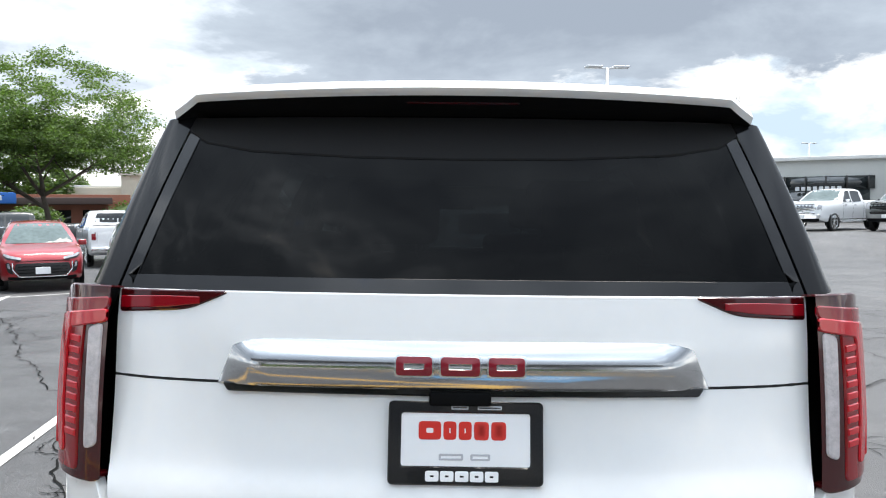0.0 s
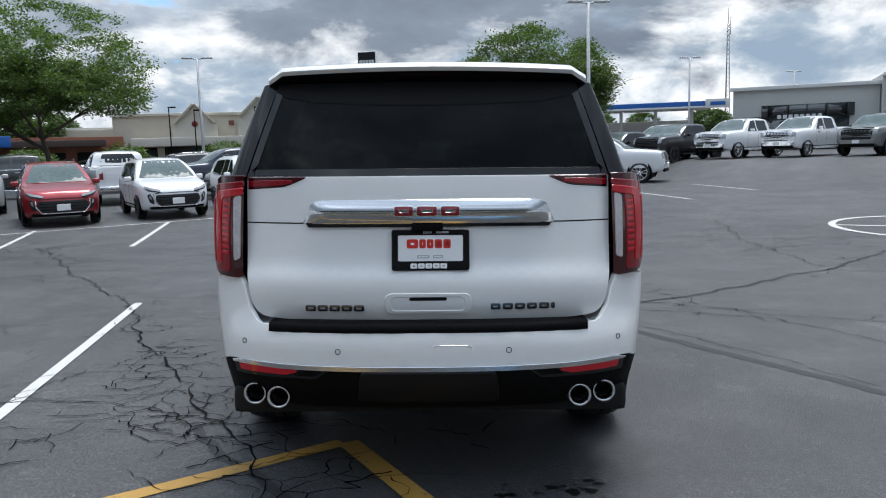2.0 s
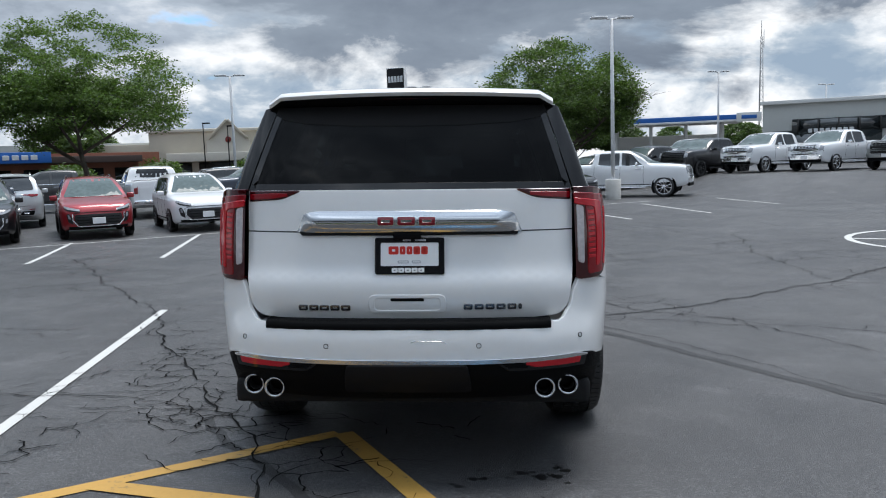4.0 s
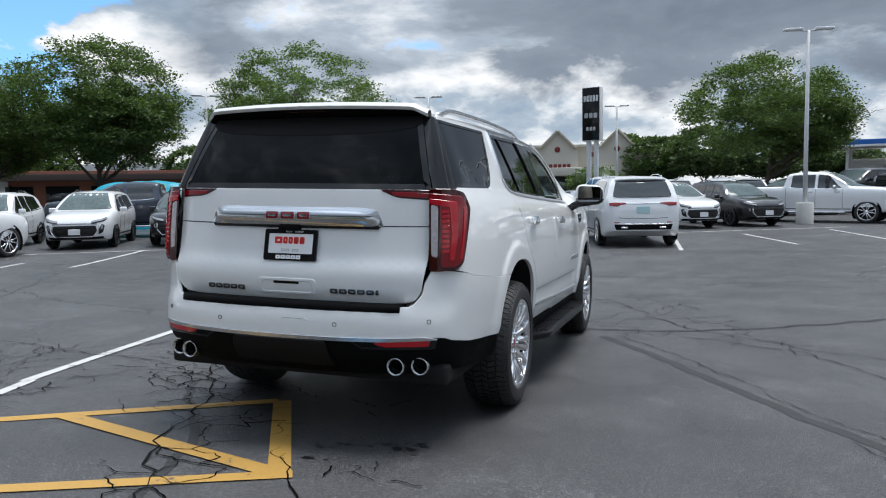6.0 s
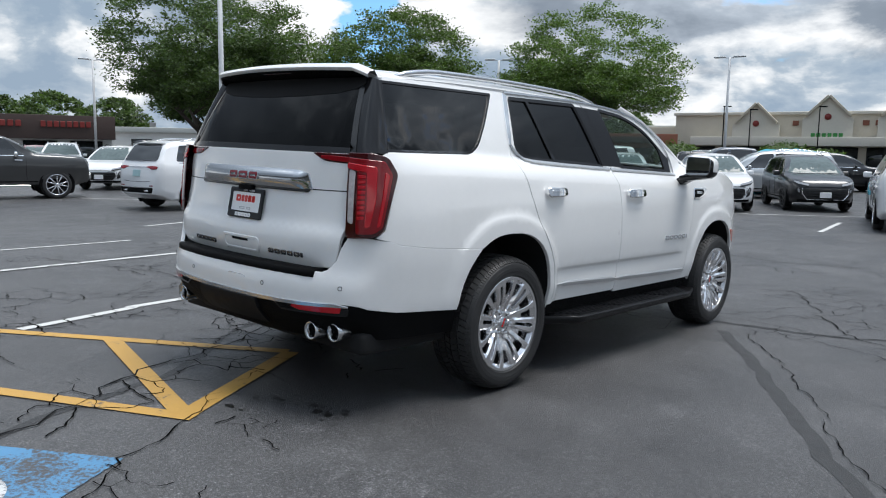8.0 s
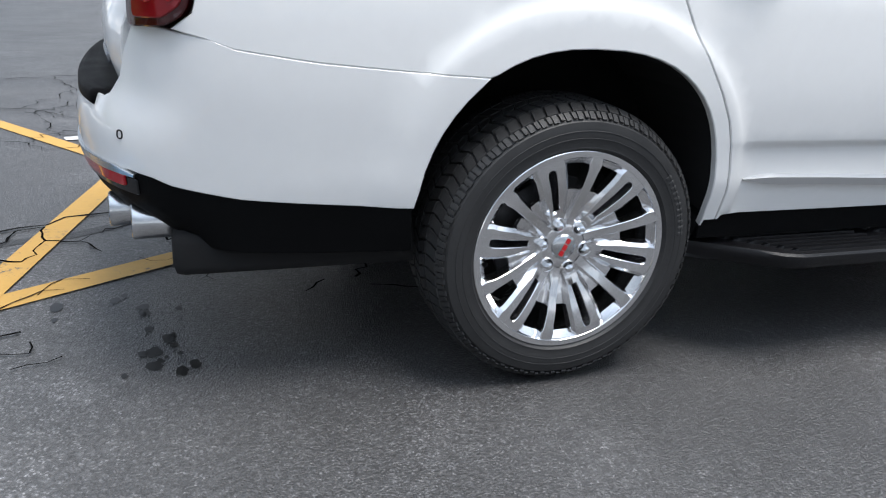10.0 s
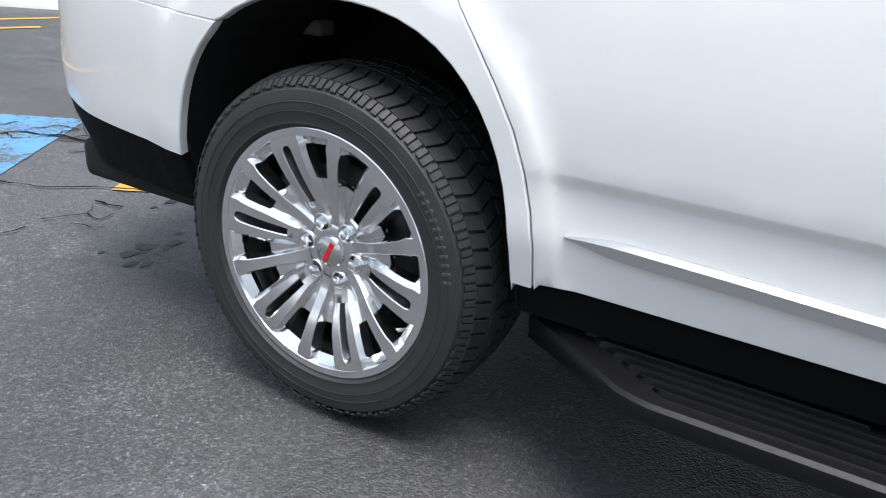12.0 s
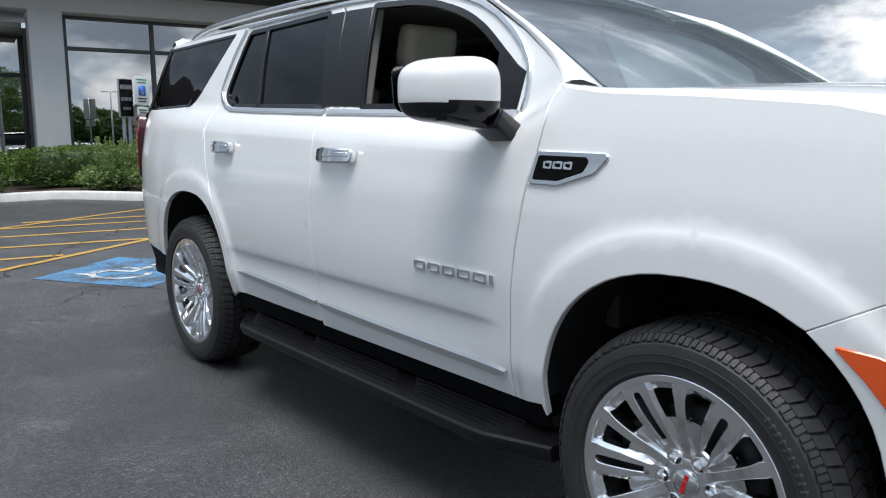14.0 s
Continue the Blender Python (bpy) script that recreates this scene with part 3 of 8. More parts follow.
# plain front end
front_y = smooth_table([(-0.9, 5.05), (-0.6, 5.2), (0, 5.28), (0.6, 5.2), (0.9, 5.05)])
part("front_fascia", panel([(-0.80, 0.42), (0.80, 0.42), (0.82, 0.70), (-0.82, 0.70)], lambda x, z: Vector((x, front_y(x), z)), 0.1, 0.03, out_sign=-1), M["white"], suv)
part("grille", panel([(-0.62, 0.70), (0.62, 0.70), (0.66, 1.12), (-0.66, 1.12)], lambda x, z: Vector((x, front_y(x) - 0.01, z)), 0.1, 0.03, out_sign=-1), M["chrome"], suv, "bright mesh grille")
both("headlamp", panel([(0.67, 0.72), (0.88, 0.74), (0.88, 1.08), (0.68, 1.12)], lambda x, z: Vector((x, front_y(x) - 0.005, z)), 0.08, 0.03, out_sign=-1), M["clear_lens"], suv)

# roof
ROOF_Z = smooth_table([(0.30, 1.862), (0.6, 1.885), (1.2, 1.905), (2.0, 1.908), (2.7, 1.885), (3.05, 1.845), (3.25, 1.80)])


def roof_pt(x, y):
    edge = sstep(0.55, 0.76, abs(x))
    return Vector((x, y, ROOF_Z(y) - 0.04 * (x / 0.7) ** 2 - 0.035 * edge))


def roof_half(y):
    return body_x(y, 1.815) + 0.0


roof_out = [(roof_half(y), y) for y in (0.40, 0.8, 1.2, 1.6, 2.0, 2.4, 2.8, 3.0)] + [(0.68, 3.12), (0, 3.16), (-0.68, 3.12)] + [(-roof_half(y), y) for y in (3.0, 2.8, 2.4, 2.0, 1.6, 1.2, 0.8, 0.40)]
part("roof", panel(roof_out, roof_pt, 0.08, 0.02), M["white"], suv)
for sx in (1, -1):
    pts = [(sx * (0.665 - 0.01 * abs(t - 0.5)), 0.55 + 2.15 * t, ROOF_Z(0.55 + 2.15 * t) - 0.075 + 0.055 * min(1, 7 * t, 7 * (1 - t)) ** 0.5) for t in [i / 24 for i in range(25)]]
    part("roof_rail", tube(pts, 0.017, 8), M["satin"], suv, "satin metal roof rail")

# windscreen and its pillars


def screen_pt(x, v):
    y = 4.105 - 0.975 * v - 0.20 * (x / 0.8) ** 2 * (1 - 0.55 * v)
    z = 1.412 + 0.438 * v - 0.06 * (1 - v) * (x / 0.8) ** 2 * 0.3 - 0.03 * v * (x / 0.7) ** 2
    return Vector((x, y, z + 0.03 * math.sin(math.pi * v)))


part("windscreen", panel(rounded([(-0.80, 0.0), (0.80, 0.0), (0.655, 1.0), (-0.655, 1.0)], 0.05), screen_pt, 0.08, 0.006), M["clear_glass"], suv, "clear windscreen")
for sx in (1, -1):
    bm = bmesh.new()
    rows = []
    for i in range(15):
        v = i / 14
        a = screen_pt(0.80 - 0.145 * v, v)
        y = lerp_table([(0, 3.80), (0.2, 3.70), (0.45, 3.545), (0.7, 3.32), (0.87, 3.08), (1, 2.95)], v)
        zz = lerp_table([(0, 1.425), (0.2, 1.505), (0.45, 1.61), (0.7, 1.735), (0.87, 1.805), (1, 1.825)], v)
        b = side(y, zz)
        mid = (a + b) / 2 + Vector((0.02, 0.0, 0.025))
        rows.append([bm.verts.new((sx * p.x, p.y, p.z)) for p in (a, a.lerp(mid, 0.5) + Vector((0.003, 0, 0.006)), mid, mid.lerp(b, 0.5) + Vector((0.008, 0, 0.003)), b)])
    for a, b in zip(rows, rows[1:]):
        for k in range(4):
            bm.faces.new((a[k], a[k + 1], b[k + 1], b[k]))
    bmesh.ops.recalc_face_normals(bm, faces=bm.faces)
    part("windscreen_pillar", bm, M["white"], suv)

# ---- liftgate, closed ----
gate_y = smooth_table([(0.77, 0.075), (0.80, 0.055), (0.86, 0.036), (0.93, 0.032), (0.97, 0.040), (1.01, 0.060), (1.10, 0.078), (1.20, 0.090), (1.30, 0.098), (1.39, 0.112)])


def gate(x, z):
    if z <= 1.39:
        y = gate_y(z)
    else:
        t = z - 1.39
        y = 0.112 + 0.42 * t + 0.22 * t * t
    ax = abs(x)
    return Vector((x, y + 0.11 * x * x + 0.9 * max(0.0, ax - 0.62) ** 2, z))


def gate_at(d):
    return lambda x, z: gate(x, z) + Vector((0, -d, 0))


liftgate = part("liftgate", panel(rounded([(-0.775, 1.385, 0.01), (0.775, 1.385, 0.01), (0.775, 1.0, 0.05), (0.752, 0.85, 0.04), (0.715, 0.80, 0.03), (0.60, 0.785, 0.1), (0, 0.778, 0.1), (-0.60, 0.785, 0.1), (-0.715, 0.80, 0.03), (-0.752, 0.85, 0.04), (-0.775, 1.0, 0.05)], 0.03), gate, 0.04, 0.03), M["white"], suv, "closed white liftgate")
rear_win = rounded([(-0.775, 1.388, 0.01), (0.775, 1.388, 0.01), (0.655, 1.80, 0.05), (-0.655, 1.80, 0.05)], 0.03)
part("rear_glass", panel(rear_win, gate_at(-0.004), 0.08, 0.006), M["rear_glass"], liftgate, "dark tinted rear glass")
# dark top band: border widened to imitate the spoiler's underside reflected in the glass
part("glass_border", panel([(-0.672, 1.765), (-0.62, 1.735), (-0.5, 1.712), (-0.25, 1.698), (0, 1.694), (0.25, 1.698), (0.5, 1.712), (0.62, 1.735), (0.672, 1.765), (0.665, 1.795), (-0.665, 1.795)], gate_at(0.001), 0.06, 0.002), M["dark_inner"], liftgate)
part("glass_border", band(rear_win, 0.03, gate_at(-0.002), 0.006), M["black_gloss"], liftgate)
# black rear pillars beside the glass


def d_pillar(u, v):
    a = gate(0.778 - 0.122 * v, 1.39 + 0.41 * v)
    b = side(0.335 + 0.068 * v, 1.40 + 0.38 * v)
    m = a.lerp(b, u)
    bulge = math.sin(math.pi * u) * 0.03
    return m + Vector((bulge * 0.9, -bulge, 0))


both("rear_pillar", panel([(0.02, 0.0), (1.0, 0.0), (1.0, 1.0), (0.02, 1.0)], d_pillar, 0.12, 0.01, edge=0.002), M["black_gloss"], suv, "glossy black rear pillar")
# spoiler
bm = bmesh.new()
rows = []
for i in range(41):
    x = -0.70 + 1.40 * i / 40
    u = abs(x) / 0.70
    drop = 0.012 * u * u + 0.030 * sstep(0.9, 1.0, u)
    lip_y, lip_z = 0.205 + 0.085 * u ** 2 + 0.04 * sstep(0.88, 1.0, u), 1.862 - drop
    top_y = 0.46
    zt = roof_pt(x, top_y).z
    rows.append([bm.verts.new(p) for p in (
        (x, top_y, zt), (x, 0.40, zt - 0.003), (x, lip_y + 0.05, lip_z + 0.012), (x, lip_y + 0.012, lip_z + 0.002), (x, lip_y, lip_z - 0.014),
        (x, lip_y + 0.012, lip_z - 0.030), (x * 0.99, lip_y + 0.10, lip_z - 0.045), (x * 0.96, gate(x, 1.79).y + 0.03, 1.79))])
for a, b in zip(rows, rows[1:]):
    for k in range(7):
        f = bm.faces.new((a[k], a[k + 1], b[k + 1], b[k]))
        f.material_index = 1 if k >= 5 else 0
bmesh.ops.recalc_face_normals(bm, faces=bm.faces)
spoiler = flat_sharp(part("spoiler", bm, [M["white"], M["black_plastic"]], liftgate, "white roof spoiler with a black underside"), 50)
part("brake_lamp", panel(rounded([(-0.13, -0.006), (0.13, -0.006), (0.13, 0.006), (-0.13, 0.006)], 0.004), lambda x, z: Vector((x, 0.262, 1.829 + z)), 0.05, 0.004), M["red_dark"], liftgate)
# gate seams, bright bar, handle recess
part("seam", strip([(-0.775, 1.195), (-0.56, 1.192), (-0.5, 1.192)], 0.005, gate_at(0.0006), 0.001), M["dark_inner"], liftgate)
part("seam", strip([(0.5, 1.192), (0.56, 1.192), (0.775, 1.195)], 0.005, gate_at(0.0006), 0.001), M["dark_inner"], liftgate)


def bar_pt(u, v):
    """Bright bar over the plate: a wedge with bevelled ends."""
    x = u
    z = 1.19 + 0.10 * v
    base = gate(x, z)
    endd = 1 - sstep(0.43, 0.53, abs(x))
    prof = 0.038 * math.sin(math.pi * min(1, 0.12 + v * 0.80)) ** 0.7
    return base + Vector((0, -prof * endd - 0.003, 0))


part("gate_bar", panel(rounded([(-0.525, 0.0, 0.01), (0.535, 0.0, 0.01), (0.50, 0.85, 0.05), (0.45, 1.0, 0.06), (-0.44, 1.0, 0.06), (-0.49, 0.85, 0.05)], 0.02), bar_pt, 0.03, 0.006), M["bar_chrome"], liftgate, "bright satin chrome bar above the plate")
part("gate_bar_underside", panel(rounded([(-0.50, 1.178), (0.51, 1.178), (0.52, 1.192), (-0.51, 1.192)], 0.003), gate_at(0.012), 0.05, 0.01), M["black_gloss"], liftgate)
bm = panel(rounded([(-0.178, 0.815), (0.178, 0.815), (0.178, 0.90), (-0.178, 0.90)], 0.03), gate_at(0.004), 0.02, 0.008, holes=[rounded([(-0.155, 0.826), (0.155, 0.826), (0.155, 0.888), (-0.155, 0.888)], 0.022)])
part("handle_frame", bm, M["white"], liftgate)
part("handle_recess", panel(rounded([(-0.155, 0.826), (0.155, 0.826), (0.155, 0.888), (-0.155, 0.888)], 0.022), lambda x, z: gate(x, z) + Vector((0, -0.001 + 0.0 * z, 0)), 0.02, 0.002), M["white"], liftgate)
part("handle_grip", panel(rounded([(-0.075, 0.874), (0.075, 0.874), (0.075, 0.882), (-0.075, 0.882)], 0.003), gate_at(0.005), 0.02, 0.004), M["black_plastic"], liftgate)
part("camera_housing", box_bm((0.13, 0.03, 0.03), gate(0, 1.172) + Vector((0, -0.012, 0)), 0.006), M["black_plastic"], liftgate)


def letters(widths, height, f, start, z, gap, stroke, depth, mat, parent, label, name="badge"):
    """A row of plain raised bars in place of a badge's letters."""
    u = start
    bm = None
    for w in widths:
        h2 = height / 2
        outer = rounded([(u, z - h2), (u + w, z - h2), (u + w, z + h2), (u, z + h2)], height * 0.18, 2)
        inner = rounded([(u + stroke * 1.2, z - h2 + stroke), (u + w - stroke * 1.2, z - h2 + stroke), (u + w - stroke * 1.2, z + h2 - stroke), (u + stroke * 1.2, z + h2 - stroke)], height * 0.08, 2)
        bm = panel(outer, f, height, depth, 0.0006, holes=[inner], bm=bm)
        u += w + gap
    return part(name, bm, mat, parent, label)


letters([0.042] * 5, 0.024, gate_at(0.006), -0.515, 0.838, 0.009, 0.0075, 0.006, M["badge_dark"], liftgate, "satin model badge in plain bars")
letters([0.040] * 5 + [0.014], 0.024, gate_at(0.006), 0.262, 0.842, 0.011, 0.0075, 0.006, M["badge_dark"], liftgate, "satin trim badge in plain bars")
letters([0.082, 0.088, 0.082], 0.046, lambda x, v: bar_pt(x, (v - 1.19) / 0.10) + Vector((0, -0.008, 0)), -0.138, 1.243, 0.011, 0.017, 0.008, M["satin"], liftgate, "chrome-edged maker badge in plain bars")
letters([0.074, 0.080, 0.074], 0.038, lambda x, v: bar_pt(x, (v - 1.19) / 0.10) + Vector((0, -0.0088, 0)), -0.134, 1.243, 0.019, 0.0125, 0.008, M["badge_red"], liftgate, "red face of the maker badge in plain bars")
# strips of the tail lamps on the gate
for sx in (1, -1):
    bm = panel(rounded([(0.515, 1.384, 0.004), (0.768, 1.384, 0.004), (0.768, 1.338, 0.004), (0.60, 1.348, 0.03)], 0.006), gate_at(0.004), 0.03, 0.01)
    bm = bm if sx > 0 else mirrored(bm)
    g_strip = part("lamp_strip", bm, M["red_dark"], suv, "dark red lamp strip")
    bm = strip([(0.575, 1.366), (0.65, 1.362), (0.765, 1.357)], [0.012, 0.022, 0.024], gate_at(0.007), 0.004)
    part("lens", bm if sx > 0 else mirrored(bm), M["red_lens"], g_strip)

# licence plate
M["plate_white"] = material("plate_card", (0.82, 0.82, 0.82), rough=0.4)
M["plate_red"] = material("plate_red_print", (0.62, 0.03, 0.02), rough=0.4)
M["plate_gray"] = material("plate_grey_print", (0.45, 0.45, 0.47), rough=0.4)
PX = 0.012


def plate_pt(d):
    return lambda x, z: Vector((x + PX, 0.066 + (z - 1.0) * 0.17 - 0.020 - d, z))


plate = part("licence_plate", panel(rounded([(-0.152, 1.005), (0.152, 1.005), (0.152, 1.158), (-0.152, 1.158)], 0.008), plate_pt(0.0), 0.05, 0.003), M["plate_white"], suv, "white dealer plate with red plain-bar lettering")
part("plate_frame", panel(rounded([(-0.159, 1.0), (0.159, 1.0), (0.159, 1.163), (-0.159, 1.163)], 0.008), plate_pt(0.004), 0.05, 0.008, holes=[rounded([(-0.138, 1.032), (0.138, 1.032), (0.138, 1.145), (-0.138, 1.145)], 0.01)]), M["black_gloss"], plate)
letters([0.027] * 5, 0.020, plate_pt(0.0052), -0.083, 1.0155, 0.004, 0.0075, 0.001, M["plate_white"], plate, "")
letters([0.046, 0.026, 0.026, 0.03, 0.03], 0.036, plate_pt(0.001), -0.098, 1.106, 0.006, 0.0125, 0.0006, M["plate_red"], plate, "")
letters([0.05, 0.04], 0.012, plate_pt(0.001), -0.055, 1.053, 0.016, 0.003, 0.0006, M["plate_gray"], plate, "")
letters([0.035, 0.05], 0.007, plate_pt(0.0052), -0.03, 1.1535, 0.02, 0.0018, 0.001, M["plate_gray"], plate, "")

# ---- tail lamps ----
lamp_plan = [(0.782, 0.150), (0.84, 0.166), (0.885, 0.198), (0.918, 0.245), (0.938, 0.300), (0.949, 0.360), (0.955, 0.42)]
lamp_len = [0.0]
for a, b in zip(lamp_plan, lamp_plan[1:]):
    lamp_len.append(lamp_len[-1] + math.hypot(b[0] - a[0], b[1] - a[1]))
lx, ly = smooth_table([(s, p[0]) for s, p in zip(lamp_len, lamp_plan)]), smooth_table([(s, p[1]) for s, p in zip(lamp_len, lamp_plan)])


def lamp_at(d):
    def f(s, z):
        h = 0.004
        tx, ty = lx(s + h) - lx(s - h), ly(s + h) - ly(s - h)
        k = math.hypot(tx, ty) or 1
        out = Vector((ty / k, -tx / k, 0))
        lean = 0.10 * (z - 1.2)
        return Vector((lx(s) - lean * 0.35, ly(s) + lean * 0.5, z)) + out * (d + 0.006 * math.sin(math.pi * min(1, max(0, (z - 0.96) / 0.44))))
    return f


for sx in (1, -1):
    def lp(name, outline, d, mat, parent, label="", depth=0.01):
        bm = panel(outline, lamp_at(d), 0.025, depth)
        return part(name, bm if sx > 0 else mirrored(bm), mat, parent, label)
    lamp = lp("tail_lamp", rounded([(0.0, 0.972, 0.01), (0.02, 0.962, 0.01), (0.15, 0.972, 0.03), (0.20, 1.0, 0.03), (0.268, 1.295, 0.02), (0.21, 1.375, 0.02), (0.13, 1.393, 0.02), (0.0, 1.392, 0.005)], 0.01), 0.004, M["red_dark"], suv, "red wraparound tail lamp with a clear reverse strip", 0.04)
    lp("red_lens", rounded([(0.062, 0.985), (0.15, 0.99), (0.192, 1.02), (0.235, 1.29), (0.19, 1.355), (0.0, 1.368), (0.004, 1.345), (0.058, 1.33), (0.062, 1.2)], 0.015), 0.008, M["red_lens"], lamp, "", 0.006)
    lp("light_pipe", rounded([(0.105, 1.02), (0.128, 1.025), (0.150, 1.16), (0.150, 1.325), (0.0, 1.342), (0.0, 1.318), (0.105, 1.30), (0.112, 1.16)], 0.012), 0.012, M["red_bright"], lamp, "", 0.004)
    lp("light_pipe", rounded([(0.165, 1.025), (0.178, 1.03), (0.215, 1.285), (0.195, 1.30), (0.185, 1.16)], 0.008), 0.012, M["red_bright"], lamp, "", 0.004)
    for i in range(9):
        z = 1.06 + 0.026 * i
        lp("lens_rib", [(0.066, z), (0.098, z + 0.002), (0.100, z + 0.014), (0.066, z + 0.012)], 0.0105, M["red_bright"], lamp, "", 0.003)
    lp("reverse_lens", rounded([(0.014, 1.045), (0.040, 1.035), (0.044, 1.30), (0.014, 1.31)], 0.01), 0.009, M["clear_lens"], lamp, "clear reverse lamp strip", 0.004)

# ---- rear bumper, wrapping round to the wheel arches ----
bump_plan = [(0.0, -0.05), (0.3, -0.041), (0.54, -0.012), (0.70, 0.04), (0.789, 0.088), (0.857, 0.145), (0.91, 0.22), (0.955, 0.32), (0.985, 0.45), (1.005, 0.62), (1.015, 0.80)]
bump_len = [0.0]
for a, b in zip(bump_plan, bump_plan[1:]):
    bump_len.append(bump_len[-1] + math.hypot(b[0] - a[0], b[1] - a[1]))
S_END = bump_len[-1]
bx = smooth_table([(-s, -p[0]) for s, p in zip(bump_len[:0:-1], bump_plan[:0:-1])] + [(s, p[0]) for s, p in zip(bump_len, bump_plan)])
by = smooth_table([(-s, p[1]) for s, p in zip(bump_len[:0:-1], bump_plan[:0:-1])] + [(s, p[1]) for s, p in zip(bump_len, bump_plan)])
bump_d = smooth_table([(0.38, -0.17), (0.42, -0.12), (0.47, -0.065), (0.53, -0.018), (0.60, 0.0), (0.66, 0.004), (0.72, 0.0), (0.76, -0.010), (0.785, -0.022), (0.85, -0.030), (0.95, -0.036)])


def s_of_y(y):
    return lerp_table([(p[1], s) for s, p in zip(bump_len, bump_plan)], y)


def bump_at(d):
    def f(s, z):
        h = 0.01
        q = max(-S_END + h, min(S_END - h, s))
        tx, ty = bx(q + h) - bx(q - h), by(q + h) - by(q - h)
        k = math.hypot(tx, ty)
        out = Vector((ty / k, -tx / k, 0))
        over = max(0.0, abs(s) - S_END)
        p = Vector((bx(s), by(s) + over, z)) + out * (bump_d(z) + d)
        if abs(s) > 0.84:
            y = p.y
            w = sstep(0.84, 1.08, abs(s))
            p.x = (1 - w) * p.x + w * math.copysign(body_x(y, z) + d, s)
        return p
    return f


S_ARCH = s_of_y(0.785)
sl = s_of_y(0.30)
half = [(0.0, 0.605), (0.40, 0.606), (0.70, 0.612), (0.86, 0.620), (0.93, 0.612), (0.98, 0.596), (1.15, 0.572), (s_of_y(0.79), 0.548)]
half += [(s_of_y(min(0.8, p[0])) + max(0, p[0] - 0.8), p[1]) for p in rear_arch if 0.56 < p[1] < 0.875 and p[0] < 1.2]
half += [(s_of_y(0.8) + 0.160, 0.8805), (s_of_y(0.79), 0.889), (s_of_y(0.55), 0.904), (s_of_y(0.36), 0.926), (s_of_y(0.30), 0.945), (s_of_y(0.22), 0.955), (s_of_y(0.17), 0.962), (0.86, 0.962),
         (0.822, 0.90), (0.80, 0.835), (0.755, 0.790), (0.72, 0.776), (0.0, 0.770)]
full = half + [(-u, v) for u, v in half[::-1] if u > 0]
bumper = part("rear_bumper", panel(full, bump_at(0.0), 0.05, 0.02), M["white"], suv, "white rear bumper")
low_half = [(0.0, 0.390), (0.50, 0.395), (0.80, 0.40), (1.0, 0.42), (s_of_y(0.795), 0.415), (s_of_y(0.785), 0.545), (1.15, 0.568), (0.98, 0.591), (0.93, 0.607), (0.86, 0.612), (0.70, 0.603), (0.0, 0.597)]
lower = part("bumper_valance", panel(low_half + [(-u, v) for u, v in low_half[::-1] if u > 0], bump_at(-0.004), 0.05, 0.02), M["black_plastic"], suv, "black lower bumper valance")
mold = [(-0.875, 0.606), (-0.80, 0.612), (-0.62, 0.607), (-0.3, 0.602), (0, 0.601), (0.3, 0.602), (0.62, 0.607), (0.80, 0.612), (0.875, 0.606)]
part("bumper_moulding", strip(mold, [0.006, 0.018, 0.02, 0.02, 0.02, 0.02, 0.02, 0.018, 0.006], bump_at(0.007), 0.012), M["satin"], bumper, "bright chrome bumper moulding")
part("hitch_cover", panel(rounded([(-0.30, 0.44), (0.30, 0.44), (0.275, 0.585), (-0.275, 0.585)], 0.02), bump_at(0.014), 0.05, 0.02), material("satin_black_cover", (0.011, 0.011, 0.012), rough=0.5, vary=0.15, scale=6, spec=0.12), lower)
for sx in (1, -1):
    refl = [(0.548, 0.585), (0.60, 0.571), (0.83, 0.573), (0.835, 0.60), (0.56, 0.598)]
    refl = [(sx * u, v) for u, v in refl]
    part("reflector_surround", panel([(sx * u, v) for u, v in rounded([(0.42, 0.588), (0.47, 0.555), (0.87, 0.555), (0.875, 0.596), (0.44, 0.594)], 0.008)], bump_at(0.001), 0.04, 0.004), M["black_gloss"], lower)
    part("reflector", panel(rounded(refl, 0.006), bump_at(0.006), 0.03, 0.008), M["red_bright"], lower, "red rear reflector")
    for k in range(3):
        part("grille_slat", strip([(sx * (0.44 + 0.012 * k), 0.588 - 0.009 * k), (sx * (0.535 + 0.012 * k), 0.590 - 0.009 * k)], 0.004, bump_at(0.004), 0.004), M["black_plastic"], lower)
for s, z in ((-0.80, 0.70), (-0.37, 0.675), (0.33, 0.678), (0.83, 0.702)):
    part("parking_sensor", panel(rounded([(s - 0.011, z - 0.011), (s + 0.011, z - 0.011), (s + 0.011, z + 0.011), (s - 0.011, z + 0.011)], 0.010, 5), bump_at(0.0015), 0.01, 0.004, 0.0005, holes=[rounded([(s - 0.009, z - 0.009), (s + 0.009, z - 0.009), (s + 0.009, z + 0.009), (s - 0.009, z + 0.009)], 0.008, 5)]), M["dark_inner"], bumper)
part("tow_cover_seam", strip([(0.02, 0.694), (0.04, 0.700), (0.15, 0.699), (0.175, 0.694), (0.18, 0.688)], 0.002, bump_at(0.0006), 0.001), M["satin"], bumper)
